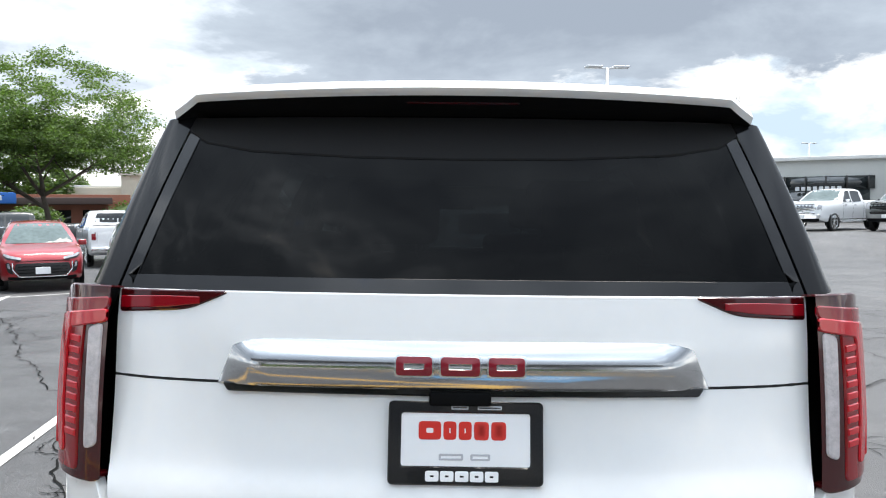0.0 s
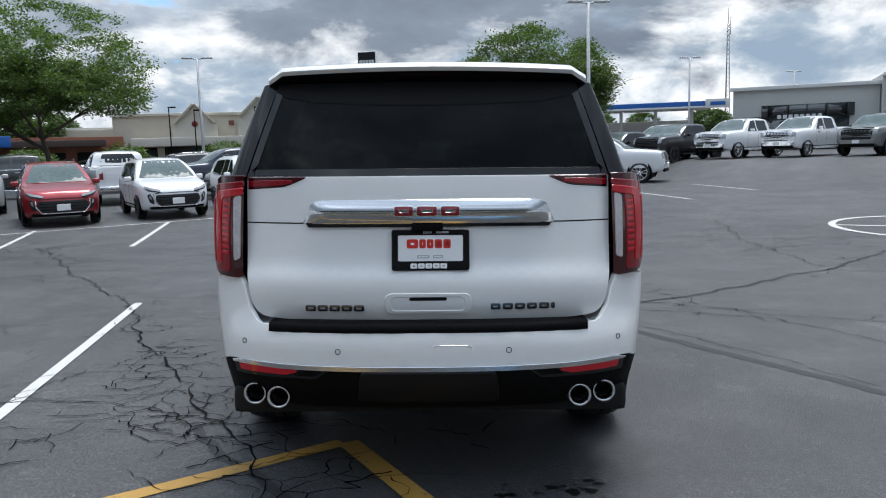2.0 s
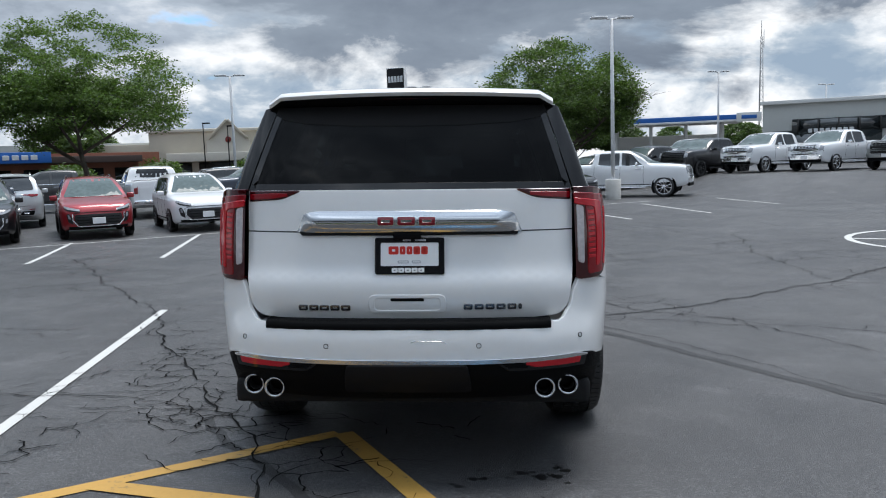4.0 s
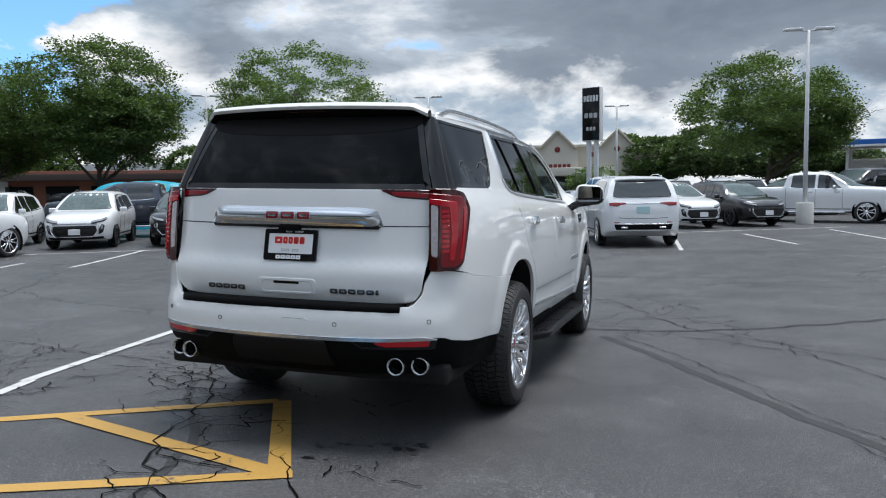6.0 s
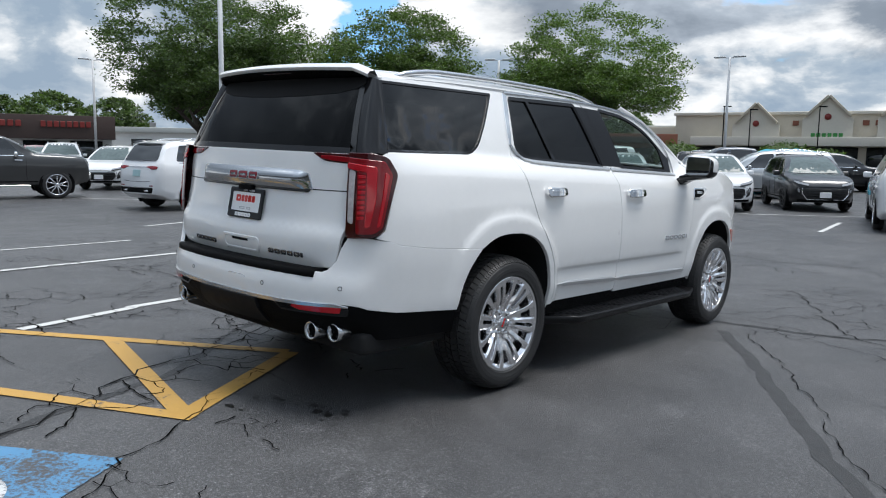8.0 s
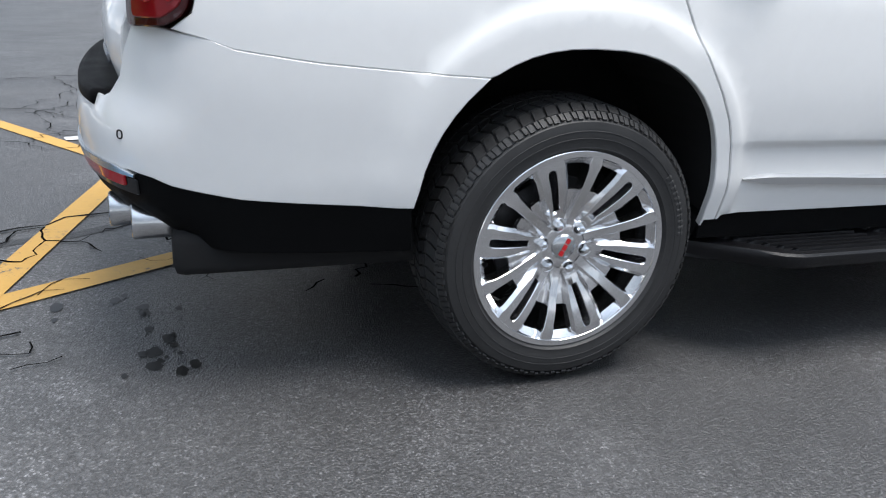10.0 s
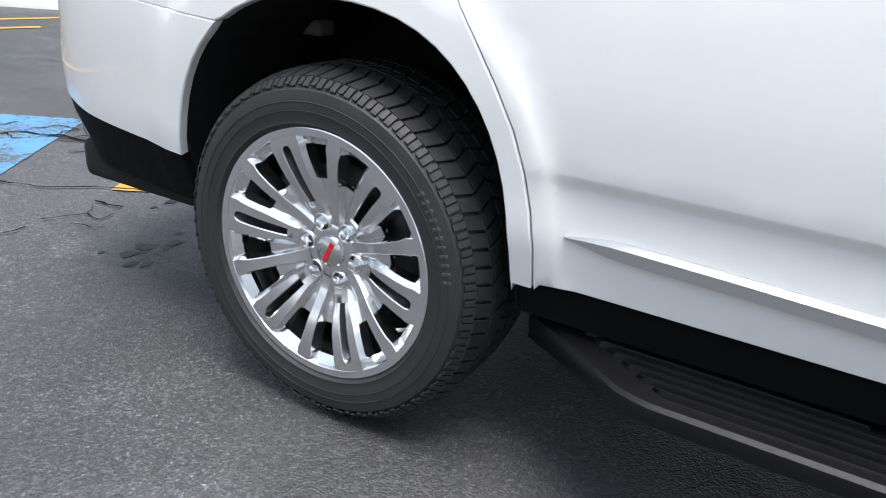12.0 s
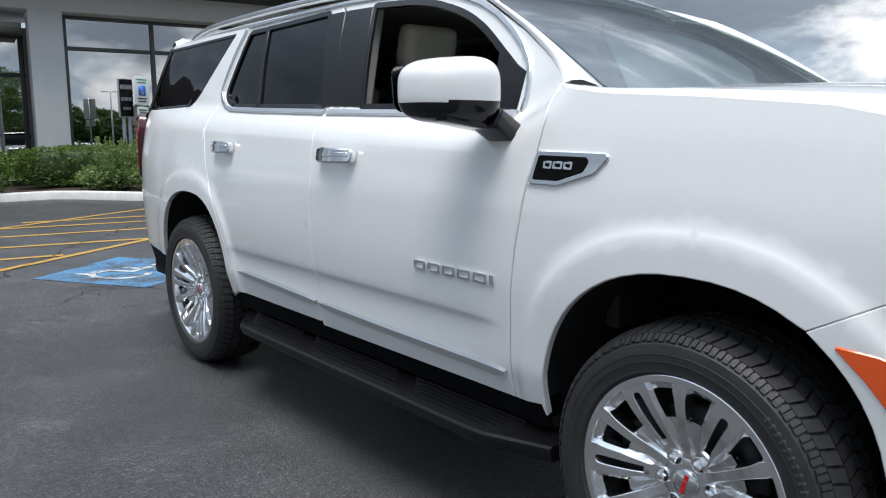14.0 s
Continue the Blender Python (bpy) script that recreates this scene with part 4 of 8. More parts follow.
# step pad on the bumper's top
pad_bm = bmesh.new()
N = 40
rows = []
for i in range(N + 1):
    x = -0.665 + 1.33 * i / N
    y0 = by(x) + 0.012
    y1 = 0.125 + 0.02 * x * x
    rows.append([pad_bm.verts.new(p) for p in ((x, y0 + 0.004, 0.742), (x, y0 - 0.006, 0.752), (x, y0 - 0.004, 0.778), (x, y0 + 0.01, 0.786), (x, y0 + 0.03, 0.784), (x, y0 + 0.04, 0.788), (x, y0 + 0.06, 0.786), (x, y1, 0.786), (x, y1 + 0.01, 0.76))])
for a, b in zip(rows, rows[1:]):
    for k in range(8):
        pad_bm.faces.new((a[k], a[k + 1], b[k + 1], b[k]))
for r in (rows[0], rows[-1]):
    pad_bm.faces.new(r)
bmesh.ops.recalc_face_normals(pad_bm, faces=pad_bm.faces)
part("step_pad", pad_bm, M["black_plastic"], bumper, "ribbed black step pad")
sill = bmesh.new()
rows = []
for i in range(31):
    x = -0.80 + 1.6 * i / 30
    rows.append([sill.verts.new(p) for p in ((x, by(x) + 0.03, 0.765), (x, 0.18 + 0.08 * x * x, 0.772), (x, 0.22 + 0.1 * x * x, 0.85))])
for a, b in zip(rows, rows[1:]):
    for k in range(2):
        sill.faces.new((a[k], a[k + 1], b[k + 1], b[k]))
part("sill", sill, M["white"], bumper)

# exhaust tips, two a side
for sx in (1, -1):
    for x, y in ((0.638, 0.045), (0.752, 0.105)):
        bm = lathe([(0.22, 0.030), (0.03, 0.034), (0.010, 0.0385), (0.0, 0.0455), (0.004, 0.0485), (0.03, 0.0475), (0.20, 0.044), (0.24, 0.03)], 28, axis="Y", origin=(sx * x, y, 0.460))
        tip = part("exhaust_tip", bm, M["satin"], suv, "round chrome exhaust tip")
        part("exhaust_bore", lathe([(0.035, 0.0330), (0.20, 0.031), (0.21, 0.001)], 20, axis="Y", origin=(sx * x, y, 0.460)), M["dark_inner"], tip)

# ---- doors' fittings ----
for (ob, sx) in zip(rd + fd, (1, -1, 1, -1)):
    yc = 1.71 if ob in rd else 2.765
    zc_ = 1.207 if ob in rd else 1.195
    w = 0.205 if ob in rd else 0.245
    bm = panel(rounded([(yc - w / 2, zc_ - 0.024), (yc + w / 2, zc_ - 0.020), (yc + w / 2, zc_ + 0.022), (yc - w / 2, zc_ + 0.024)], 0.016), lambda y, z: side(y, z) + Vector((0.032 + 0.016 * math.sin(math.pi * min(1, max(0, (y - yc + w / 2) / w))), 0, 0)), 0.02, 0.02, 0.006)
    h = part("door_handle", bm if sx > 0 else mirrored(bm), M["chrome"], ob, "chrome door handle")
    bm = panel(rounded([(yc - w * 0.40, zc_ - 0.004), (yc + w * 0.44, zc_ - 0.002), (yc + w * 0.44, zc_ + 0.012), (yc - w * 0.40, zc_ + 0.012)], 0.006), lambda y, z: side(y, z) + Vector((0.036 + 0.016 * math.sin(math.pi * min(1, max(0, (y - yc + w / 2) / w))), 0, 0)), 0.03, 0.003, 0.002)
    part("grip_face", bm if sx > 0 else mirrored(bm), M["chrome"], ob)
    bm = panel(rounded([(yc - 0.065, zc_ - 0.035), (yc + 0.065, zc_ - 0.035), (yc + 0.065, zc_ + 0.012), (yc - 0.065, zc_ + 0.012)], 0.03), side_at(0.0008), 0.02, 0.001, 0.0004)
    part("handle_cup", bm if sx > 0 else mirrored(bm), M["white"], ob)


def ridge(pts, height, out):
    """A moulding with a bright upper facet, a nose and a lower facet, along a line of (y, z) on the body side."""
    bm = bmesh.new()
    dense = []
    for (ya, za), (yb, zb) in zip(pts, pts[1:]):
        k = max(1, int((yb - ya) / 0.04))
        dense += [(ya + (yb - ya) * i / k, za + (zb - za) * i / k) for i in range(k)]
    dense.append(pts[-1])
    rows = []
    for i, (y, z) in enumerate(dense):
        k = min(1.0, (i + 0.25) / 2.5, (len(dense) - 1 - i + 0.8) / 1.5)
        x0 = body_x(y, z)
        rows.append([bm.verts.new((x0 + o, y, z + h * height * k)) for o, h in ((-0.006, 0.5), (0.004, 0.5), (out * (0.4 + 0.6 * k), 0.27), (out * (0.4 + 0.57 * k), -0.40), (0.002, -0.5), (-0.006, -0.5))])
    for a, b in zip(rows, rows[1:]):
        for k in range(5):
            bm.faces.new((a[k], a[k + 1], b[k + 1], b[k]))
    bm.faces.new(rows[0])
    bm.faces.new(rows[-1])
    bmesh.ops.recalc_face_normals(bm, faces=bm.faces)
    for e in bm.edges:
        if len(e.link_faces) == 2 and e.calc_face_angle(0) > 0.35:
            e.smooth = False
    return bm


both("door_moulding", ridge([(1.80, 0.596), (2.10, 0.588), (2.552, 0.571)], 0.034, 0.018), M["trim_bright"], suv, "bright chrome lower door moulding")
both("door_moulding", ridge([(2.562, 0.571), (3.05, 0.558), (3.45, 0.550), (3.695, 0.548)], 0.034, 0.018), M["trim_bright"], suv, "bright chrome lower door moulding")
letters([0.062] * 5 + [0.018], 0.032, side_at(0.008), 3.272, 0.838, 0.013, 0.008, 0.008, M["chrome"], fd[0], "chrome trim badge in plain bars")
vent = both("fender_vent", panel(rounded([(3.792, 1.142), (3.90, 1.142), (4.02, 1.178), (4.062, 1.222), (4.05, 1.23), (3.812, 1.232)], 0.008), side_at(0.008), 0.03, 0.012), M["chrome"], suv, "chrome fender vent with a black inset")
for ob, sx in zip(vent, (1, -1)):
    bm = panel(rounded([(3.808, 1.155), (3.90, 1.155), (3.985, 1.182), (4.0, 1.208), (3.99, 1.218), (3.822, 1.219)], 0.006), side_at(0.0105), 0.03, 0.004)
    part("inset", bm if sx > 0 else mirrored(bm), M["black_plastic"], ob)
letters([0.030, 0.034, 0.030], 0.020, side_at(0.0125), 3.845, 1.195, 0.005, 0.005, 0.003, M["chrome"], vent[0], "maker badge in plain bars")

# door mirrors
for sx in (1, -1):
    cap = bmesh.new()
    bmesh.ops.create_uvsphere(cap, u_segments=60, v_segments=44, radius=1.0)
    for v in cap.verts:
        x, y, z = v.co
        sq = lambda t, p: math.copysign(abs(t) ** p, t)
        nx, ny, nz = sq(x, 0.55), sq(y, 0.7), sq(z, 0.6)
        v.co = Vector((1.145 + 0.135 * nx, 3.59 + (0.085 + 0.02 * max(0, ny)) * ny - 0.03 * nx, 1.408 + (0.096 - 0.010 * nx) * nz))
    for f in cap.faces:
        c = f.calc_center_median()
        f.material_index = 1 if (c.z < 1.376 or c.y < 3.518) else 0
    if sx < 0:
        cap = (lambda b: (bmesh.ops.scale(b, vec=(-1, 1, 1), verts=b.verts), bmesh.ops.reverse_faces(b, faces=b.faces), b)[2])(cap)
    mir = part("door_mirror", cap, [M["white"], M["black_gloss"]], suv, "white door mirror with a black lower half")
    arm = box_bm((0.25, 0.125, 0.05), (sx * 1.10, 3.60, 1.328), 0.02, 3, Euler((0, radians(-9 * sx), 0)).to_matrix())
    arm = box_bm((0.14, 0.12, 0.062), (sx * 0.985, 3.635, 1.297), 0.014, 3, Euler((0, radians(-30 * sx), 0)).to_matrix(), arm)
    part("mirror_arm", arm, M["black_gloss"], mir)
    gl = panel(rounded([(1.045, 1.345), (1.255, 1.35), (1.262, 1.48), (1.05, 1.488)], 0.03), lambda x, z: Vector((x, 3.4975 - 0.03 * (x - 1.145) / 0.135, z)), 0.05, 0.004)
    part("mirror_glass", gl if sx > 0 else mirrored(gl), material("mirror_glass", (0.30, 0.31, 0.32), rough=0.02, metal=1.0), mir)

# sills and running boards
both("rocker_panel", panel([(1.715, 0.40), (3.84, 0.40), (3.845, 0.50), (3.71, 0.478), (1.75, 0.478), (1.70, 0.49)], lambda y, z: Vector((0.972 + (z - 0.45) * 0.15, y, z)), 0.08, 0.05), M["black_plastic"], suv, "black sill cladding")
M["board"] = material("satin_black_step", (0.007, 0.007, 0.008), rough=0.33, spec=0.3, vary=0.2, scale=7, bump=0.12, bump_scale=700)
board_x = lambda y: lerp_table([(1.715, 0.925), (1.965, 1.092), (2.02, 1.104), (3.62, 1.112), (3.69, 1.105), (3.90, 1.03)], y)
for sx in (1, -1):
    bm = bmesh.new()
    rows = []
    for y in [1.715 + 2.185 * i / 72 for i in range(73)]:
        xo = board_x(y)
        k = max(0.15, min(1.0, (xo - 0.92) / 0.15))
        prof = [(0.89, 0.330), (0.89, 0.392), (0.905, 0.394), (0.915, 0.380), (xo - 0.030 * k, 0.372), (xo - 0.026 * k, 0.377), (xo - 0.008 * k, 0.377), (xo, 0.370), (xo + 0.002, 0.356), (xo - 0.006, 0.334), (xo - 0.020 * k, 0.324)]
        rows.append([bm.verts.new((sx * px, y, pz)) for px, pz in prof])
    n = len(rows[0])
    for a, b in zip(rows, rows[1:]):
        for k in range(n):
            bm.faces.new((a[k], a[(k + 1) % n], b[(k + 1) % n], b[k]))
    bm.faces.new(rows[0])
    bm.faces.new(rows[-1])
    bmesh.ops.recalc_face_normals(bm, faces=bm.faces)
    rb = flat_sharp(part("running_board", bm, M["board"], suv, "ribbed satin black running board"), 30)
    # raised ribs, broken into lengths with slanted ends
    for j in range(6):
        xr = 0.930 + 0.0245 * j
        y_in = 1.715 + (xr + 0.045 - 0.925) / 0.167 * 0.25 + 0.03
        for ya, yb in ((y_in, 2.30 + 0.03 * j), (2.40 + 0.03 * j, 3.02 + 0.03 * j), (3.12 + 0.03 * j, 3.74 - 0.02 * j)):
            rib = bmesh.new()
            zt = 0.381 - 0.007 * j / 5
            lo = [(xr - 0.010, ya), (xr + 0.010, ya + 0.02), (xr + 0.010, yb + 0.02), (xr - 0.010, yb)]
            hi = [(xr - 0.001, ya + 0.010), (xr + 0.006, ya + 0.026), (xr + 0.006, yb + 0.012), (xr - 0.001, yb - 0.006)]
            vl = [rib.verts.new((sx * x, y, zt - 0.010)) for x, y in lo]
            vh = [rib.verts.new((sx * x, y, zt + 0.009)) for x, y in hi]
            rib.faces.new(vh)
            for q in range(4):
                rib.faces.new((vl[q], vl[(q + 1) % 4], vh[(q + 1) % 4], vh[q]))
            bmesh.ops.recalc_face_normals(rib, faces=rib.faces)
            part("tread_rib", rib, M["board"], rb, "", False)
    for y in (1.95, 2.77, 3.6):
        part("bracket", box_bm((0.22, 0.06, 0.02), (sx * 0.88, y, 0.345), 0.004), M["dark_inner"], rb)

# dark body behind the gaps, wheel housings, floor pan
bm = panel([(0.42, 0.55), (0.80, 0.55)] + [(y, z) for y, z in arc(ARCH_R[0], 0.45, 0.475, 0.535, 2.3, 20) if z > 0.6] + [(1.74, 0.5), (3.82, 0.5)] + [(y, z) for y, z in arc(ARCH_F[0], 0.45, 0.49, 0.525, 2.3, 20) if z > 0.6] + [(4.9, 0.6), (4.9, 1.2), (3.7, 1.33), (0.42, 1.38)], side_at(-0.028), 0.12, 0)
both("inner_side", bm, M["dark_inner"], suv)
for a in (ARCH_R, ARCH_F):
    bm = bmesh.new()
    pts = [(a[0] - a[2] - 0.0, 0.40)] + arc(a[0], a[1], a[2] + 0.004, a[3] + 0.004, REAR_P if a is ARCH_R else 2.3, 24) + [(a[0] + a[2], 0.40)]
    rows = [[bm.verts.new((body_x(y, z) - 0.02 if x > 1 else x, y, z)) for x in (2.0, 0.85, 0.62)] for y, z in pts]
    for r, q in zip(rows, rows[1:]):
        for k in range(2):
            bm.faces.new((r[k], r[k + 1], q[k + 1], q[k]))
    bm.faces.new([r[2] for r in rows])
    both("wheel_housing", bm, M["dark_inner"], suv, "", False)
part("floor_pan", box_bm((1.75, 4.7, 0.12), (0, 2.55, 0.40), 0.03), M["dark_inner"], suv)
part("floor_pan", box_bm((1.1, 0.7, 0.10), (0, 0.62, 0.47), 0.04), M["dark_inner"], suv)
part("rear_axle", tube([(-0.8, REAR_Y, HUB_Z), (0.8, REAR_Y, HUB_Z)], 0.05, 10), M["dark_inner"], suv)

for y in (REAR_Y, FRONT_Y):
    both("wheel_housing", box_bm((0.02, 1.12, 0.80), (0.61, y, 0.74), 0.01, 1), M["dark_inner"], suv)

# ---- wheels ----
def spoke_mesh():
    """Cast face: six single spokes and six forked ones, dished towards the hub, with filled valleys beside the singles."""
    bm = bmesh.new()
    top = smooth_table([(0.05, -0.050), (0.085, -0.047), (0.11, -0.040), (0.15, -0.024), (0.20, -0.009), (0.24, -0.002), (0.275, 0.0)])
    half_single = lambda r: lerp_table([(0.06, 0.014), (0.10, 0.0125), (0.14, 0.0125), (0.20, 0.0140), (0.232, 0.0155), (0.244, 0.0178), (0.252, 0.0200), (0.265, 0.0180), (0.275, 0.0170)], r)
    half_pair = lambda r: lerp_table([(0.06, 0.018), (0.085, 0.023), (0.105, 0.027), (0.13, 0.032), (0.155, 0.038), (0.18, 0.0430), (0.22, 0.0465), (0.240, 0.0485), (0.252, 0.0515), (0.265, 0.0500), (0.275, 0.0495)], r)
    half_slot = lambda r: lerp_table([(0.122, 0.0080), (0.15, 0.0092), (0.2, 0.0108), (0.238, 0.0118), (0.247, 0.0095), (0.252, 0.0050), (0.272, 0.0050)], r)
    fall = lambda r: lerp_table([(0.07, 0.002), (0.09, 0.009), (0.12, 0.014), (0.17, 0.020), (0.252, 0.023), (0.263, 0.013), (0.273, 0.003)], r)
    R_WIN, R_SLOT, R_END = 0.174, 0.120, 0.252
    rs = [0.066, 0.078, 0.088, 0.100, R_SLOT, R_SLOT, 0.128, 0.138, 0.148, R_WIN, R_WIN, 0.181, 0.190, 0.20, 0.218, 0.232, 0.240, 0.247, R_END, R_END, 0.262, 0.273]
    third = radians(30)

    def quad(*ps):
        bm.faces.new([bm.verts.new(p) for p in ps])

    for k in range(6):
        base = radians(80.5 + 60 * k)
        for sg in (1, -1):
            def P(r, th, x):
                a = base + sg * th
                return (x, r * math.cos(a), r * math.sin(a))
            rows = []
            for i, r in enumerate(rs):
                closed = i >= len(rs) - 3
                win = i >= 10 and not closed
                slot = i >= 5 and not closed
                t, s_, w = top(r), half_single(r), third - half_pair(r) / r
                low = t - 0.036 if win else t - fall(r)
                gap = half_slot(r) if slot else 0.0
                e = 0.0018
                rows.append((r, win, slot, [P(r, 0, t), P(r, (s_ - e) / r, t), P(r, s_ / r, t - e), P(r, (s_ + (0.004 if win else 0.006)) / r, low), P(r, w - (0.004 if win else 0.006) / r, low), P(r, w, t - 0.010), P(r, w + 0.0085 * sstep(0.075, 0.12, r) / r + e / r, t),
                                            P(r, third - (gap + e) / r if slot else third - 1e-4, t), P(r, third - gap / r, t - e if slot else t), P(r, third - max(0.0, gap - 0.005) / r, t - 0.040), P(r, third, t), P(r, third, t - 0.050)]))
            for (ra, wa, sa, a), (rb, wb, sb, b) in zip(rows, rows[1:]):
                if ra == rb:
                    if wa != wb:
                        quad(a[3], a[4], b[4], b[3])
                    if sa != sb:
                        q = b if sb else a
                        quad(q[8], q[10], q[11], q[9])
                    continue
                strips = [(0, 1), (1, 2), (2, 3), (4, 5), (5, 6), (6, 7)]
                if not wa:
                    strips.append((3, 4))
                if sa:
                    strips += [(7, 8), (8, 9)]
                for i, j in strips:
                    quad(a[i], a[j], b[j], b[i])
    bmesh.ops.remove_doubles(bm, verts=bm.verts, dist=2e-5)
    bmesh.ops.recalc_face_normals(bm, faces=bm.faces)
    return bm


def wheel_parts(parent):
    """One wheel in its own frame: outer face towards +x, hub at the origin."""
    w = parent
    prof = [(-0.275, 0.27), (-0.285, 0.30), (-0.295, 0.335), (-0.292, 0.366), (-0.275, 0.388), (-0.25, 0.395), (-0.20, 0.398), (-0.08, 0.398), (-0.035, 0.395), (-0.016, 0.388),
            (-0.002, 0.377), (0.0035, 0.371), (0.0075, 0.368), (0.0105, 0.355), (0.0125, 0.335), (0.011, 0.316), (0.0075, 0.303), (0.0085, 0.299), (0.004, 0.2955), (-0.002, 0.2905), (-0.02, 0.27)]
    tyre = flat_sharp(part("tyre", lathe(prof, 120), M["rubber"], w, "black all-season tyre"), 40)
    # tread blocks in five rows
    bm = bmesh.new()
    nblk = 68
    for row, (u0, u1, sk) in enumerate(((-0.262, -0.212, 0.4), (-0.203, -0.158, -0.5), (-0.150, -0.118, 0.5), (-0.110, -0.065, -0.5), (-0.057, -0.014, 0.4))):
        for i in range(nblk):
            a0 = 2 * math.pi * (i + 0.5 * (row % 2)) / nblk
            da = 2 * math.pi / nblk * 0.80
            vs = []
            for u in (u0, u1):
                rb = lerp_table([(-0.27, 0.397), (-0.245, 0.404), (-0.2, 0.4075), (-0.08, 0.4075), (-0.035, 0.4025), (-0.012, 0.3910)], u)
                skew = sk * da * (1 if u == u1 else 0)
                for a in (a0 + skew, a0 + da + skew):
                    for r in (rb - 0.012, rb + 0.003):
                        vs.append(bm.verts.new((u, r * math.cos(a), r * math.sin(a))))
            i0, o0, i1, o1, j0, p0, j1, p1 = vs
            for f in ((o0, o1, p1, p0), (i0, o0, p0, j0), (i1, j1, p1, o1), (i0, i1, o1, o0), (j0, p0, p1, j1)):
                bm.faces.new(f)
    bmesh.ops.recalc_face_normals(bm, faces=bm.faces)
    tr = part("tread", bm, M["rubber"], w, "", False)
    tagged(tr, kind="stuff")
    # shoulder lugs that run down on to the sidewall
    bm = bmesh.new()
    for i in range(136):
        a0, da = 2 * math.pi * i / 136, 2 * math.pi / 136 * (0.78 if i % 2 else 0.62)
        rows = [[bm.verts.new((u, r * math.cos(a), r * math.sin(a))) for a in (a0, a0 + da)] for u, r in ((-0.016, 0.385), (-0.0135, 0.3925), (0.000, 0.3825), (0.0055, 0.3765 if i % 2 else 0.3795), (0.0035, 0.3725 if i % 2 else 0.3765))]
        for p, q in zip(rows, rows[1:]):
            bm.faces.new((p[0], p[1], q[1], q[0]))
        for e in (0, 1):
            bm.faces.new([p[e] for p in rows])
    bmesh.ops.recalc_face_normals(bm, faces=bm.faces)
    tagged(part("shoulder_lug", bm, M["rubber"], w, "", False), kind="stuff")
    mark = material("sidewall_mark", (0.045, 0.045, 0.045), rough=0.7, vary=0.1)
    for i in range(11):
        b = box_bm((0.0012, 0.010, 0.018), (0, 0, 0), 0.0005, 1)
        bmesh.ops.transform(b, matrix=Matrix.Rotation(radians(-52 - 3.1 * i), 4, "X") @ Matrix.Translation((0.0118, 0, 0.342)) @ Matrix.Rotation(radians(-8), 4, "Y"), verts=b.verts)
        part("sidewall_mark", b, mark, w, "faint raised mark in plain bars")
    for r in (0.3445, 0.3255):
        part("sidewall_ring", lathe([(0.0115, r - 0.0012), (0.0134, r), (0.0115, r + 0.0012)], 96), M["rubber"], w)
    rim = flat_sharp(part("rim", lathe([(-0.008, 0.2915), (0.0005, 0.2905), (0.0022, 0.288), (0.0012, 0.2725), (-0.003, 0.270), (-0.030, 0.264), (-0.065, 0.258), (-0.12, 0.246), (-0.25, 0.262), (-0.27, 0.289)], 96), M["alloy"], w, "polished multi-spoke alloy rim"), 25)
    flat_sharp(part("spoke_face", spoke_mesh(), M["alloy"], w, "bright machined alloy face with forked spokes"), 22)
    part("hub", lathe([(-0.12, 0.085), (-0.060, 0.083), (-0.0505, 0.070), (-0.049, 0.045), (-0.049, 0.0)], 48), M["alloy"], w)
    cap = part("centre_cap", lathe([(-0.052, 0.0375), (-0.044, 0.0365), (-0.0405, 0.034), (-0.039, 0.0)], 40), M["satin"], w, "satin centre cap")
    bm = None
    for i, wl in enumerate((0.0155, 0.0175, 0.0155)):
        b = box_bm((0.0012, 0.0125, wl), (-0.0385, 0, -0.0195 + 0.0195 * i), 0.0)
        bm = merge(bm, b)
    bmesh.ops.transform(bm, matrix=Matrix.Rotation(radians(-26), 4, "X"), verts=bm.verts)
    part("maker_mark", bm, M["red_paint"], w, "red maker's mark in plain bars", False)
    for k in range(6):
        a = radians(110.5 + 60 * k)
        o = (0, 0.0690 * math.cos(a), 0.0690 * math.sin(a))
        bm = lathe([(-0.055, 0.0130), (-0.038, 0.0125), (-0.033, 0.0105), (-0.030, 0.006), (-0.0293, 0.0)], 6, origin=o)
        part("lug_nut", bm, M["chrome"], w, "", False)
        part("lug_seat", lathe([(-0.056, 0.0150), (-0.050, 0.0165), (-0.0445, 0.0195), (-0.0445, 0.0215), (-0.056, 0.0235)], 24, origin=o), M["alloy"], w)
        # flat dark ring paints in the shade round the foot of the nut
        part("lug_shadow_ring", lathe([(-0.0492, 0.0125), (-0.0488, 0.0168)], 24, origin=o), M["dark_inner"], w)
    va = radians(187)
    part("valve_stem", tube([(-0.050, 0.262 * math.cos(va), 0.262 * math.sin(va)), (-0.022, 0.243 * math.cos(va), 0.243 * math.sin(va))], 0.006, 8), M["black_plastic"], w)
    part("brake_disc", lathe([(-0.115, 0.10), (-0.115, 0.185), (-0.127, 0.188), (-0.14, 0.185), (-0.14, 0.1)], 48), M["brake"], w, "dark grey iron brake disc")
    bm = bmesh.new()
    rows = []
    for i in range(13):
        a = radians(132 + 4.5 * i)
        k = 0.82 + 0.18 * math.sin(math.pi * i / 12)
        rows.append([bm.verts.new((x, r * math.cos(a), r * math.sin(a))) for x, r in ((-0.150, 0.130), (-0.092, 0.128), (-0.085, 0.140), (-0.085 - 0.006 * (1 - k), 0.195 * k + 0.03), (-0.095, 0.207 * k + 0.03), (-0.150, 0.207 * k + 0.03))])
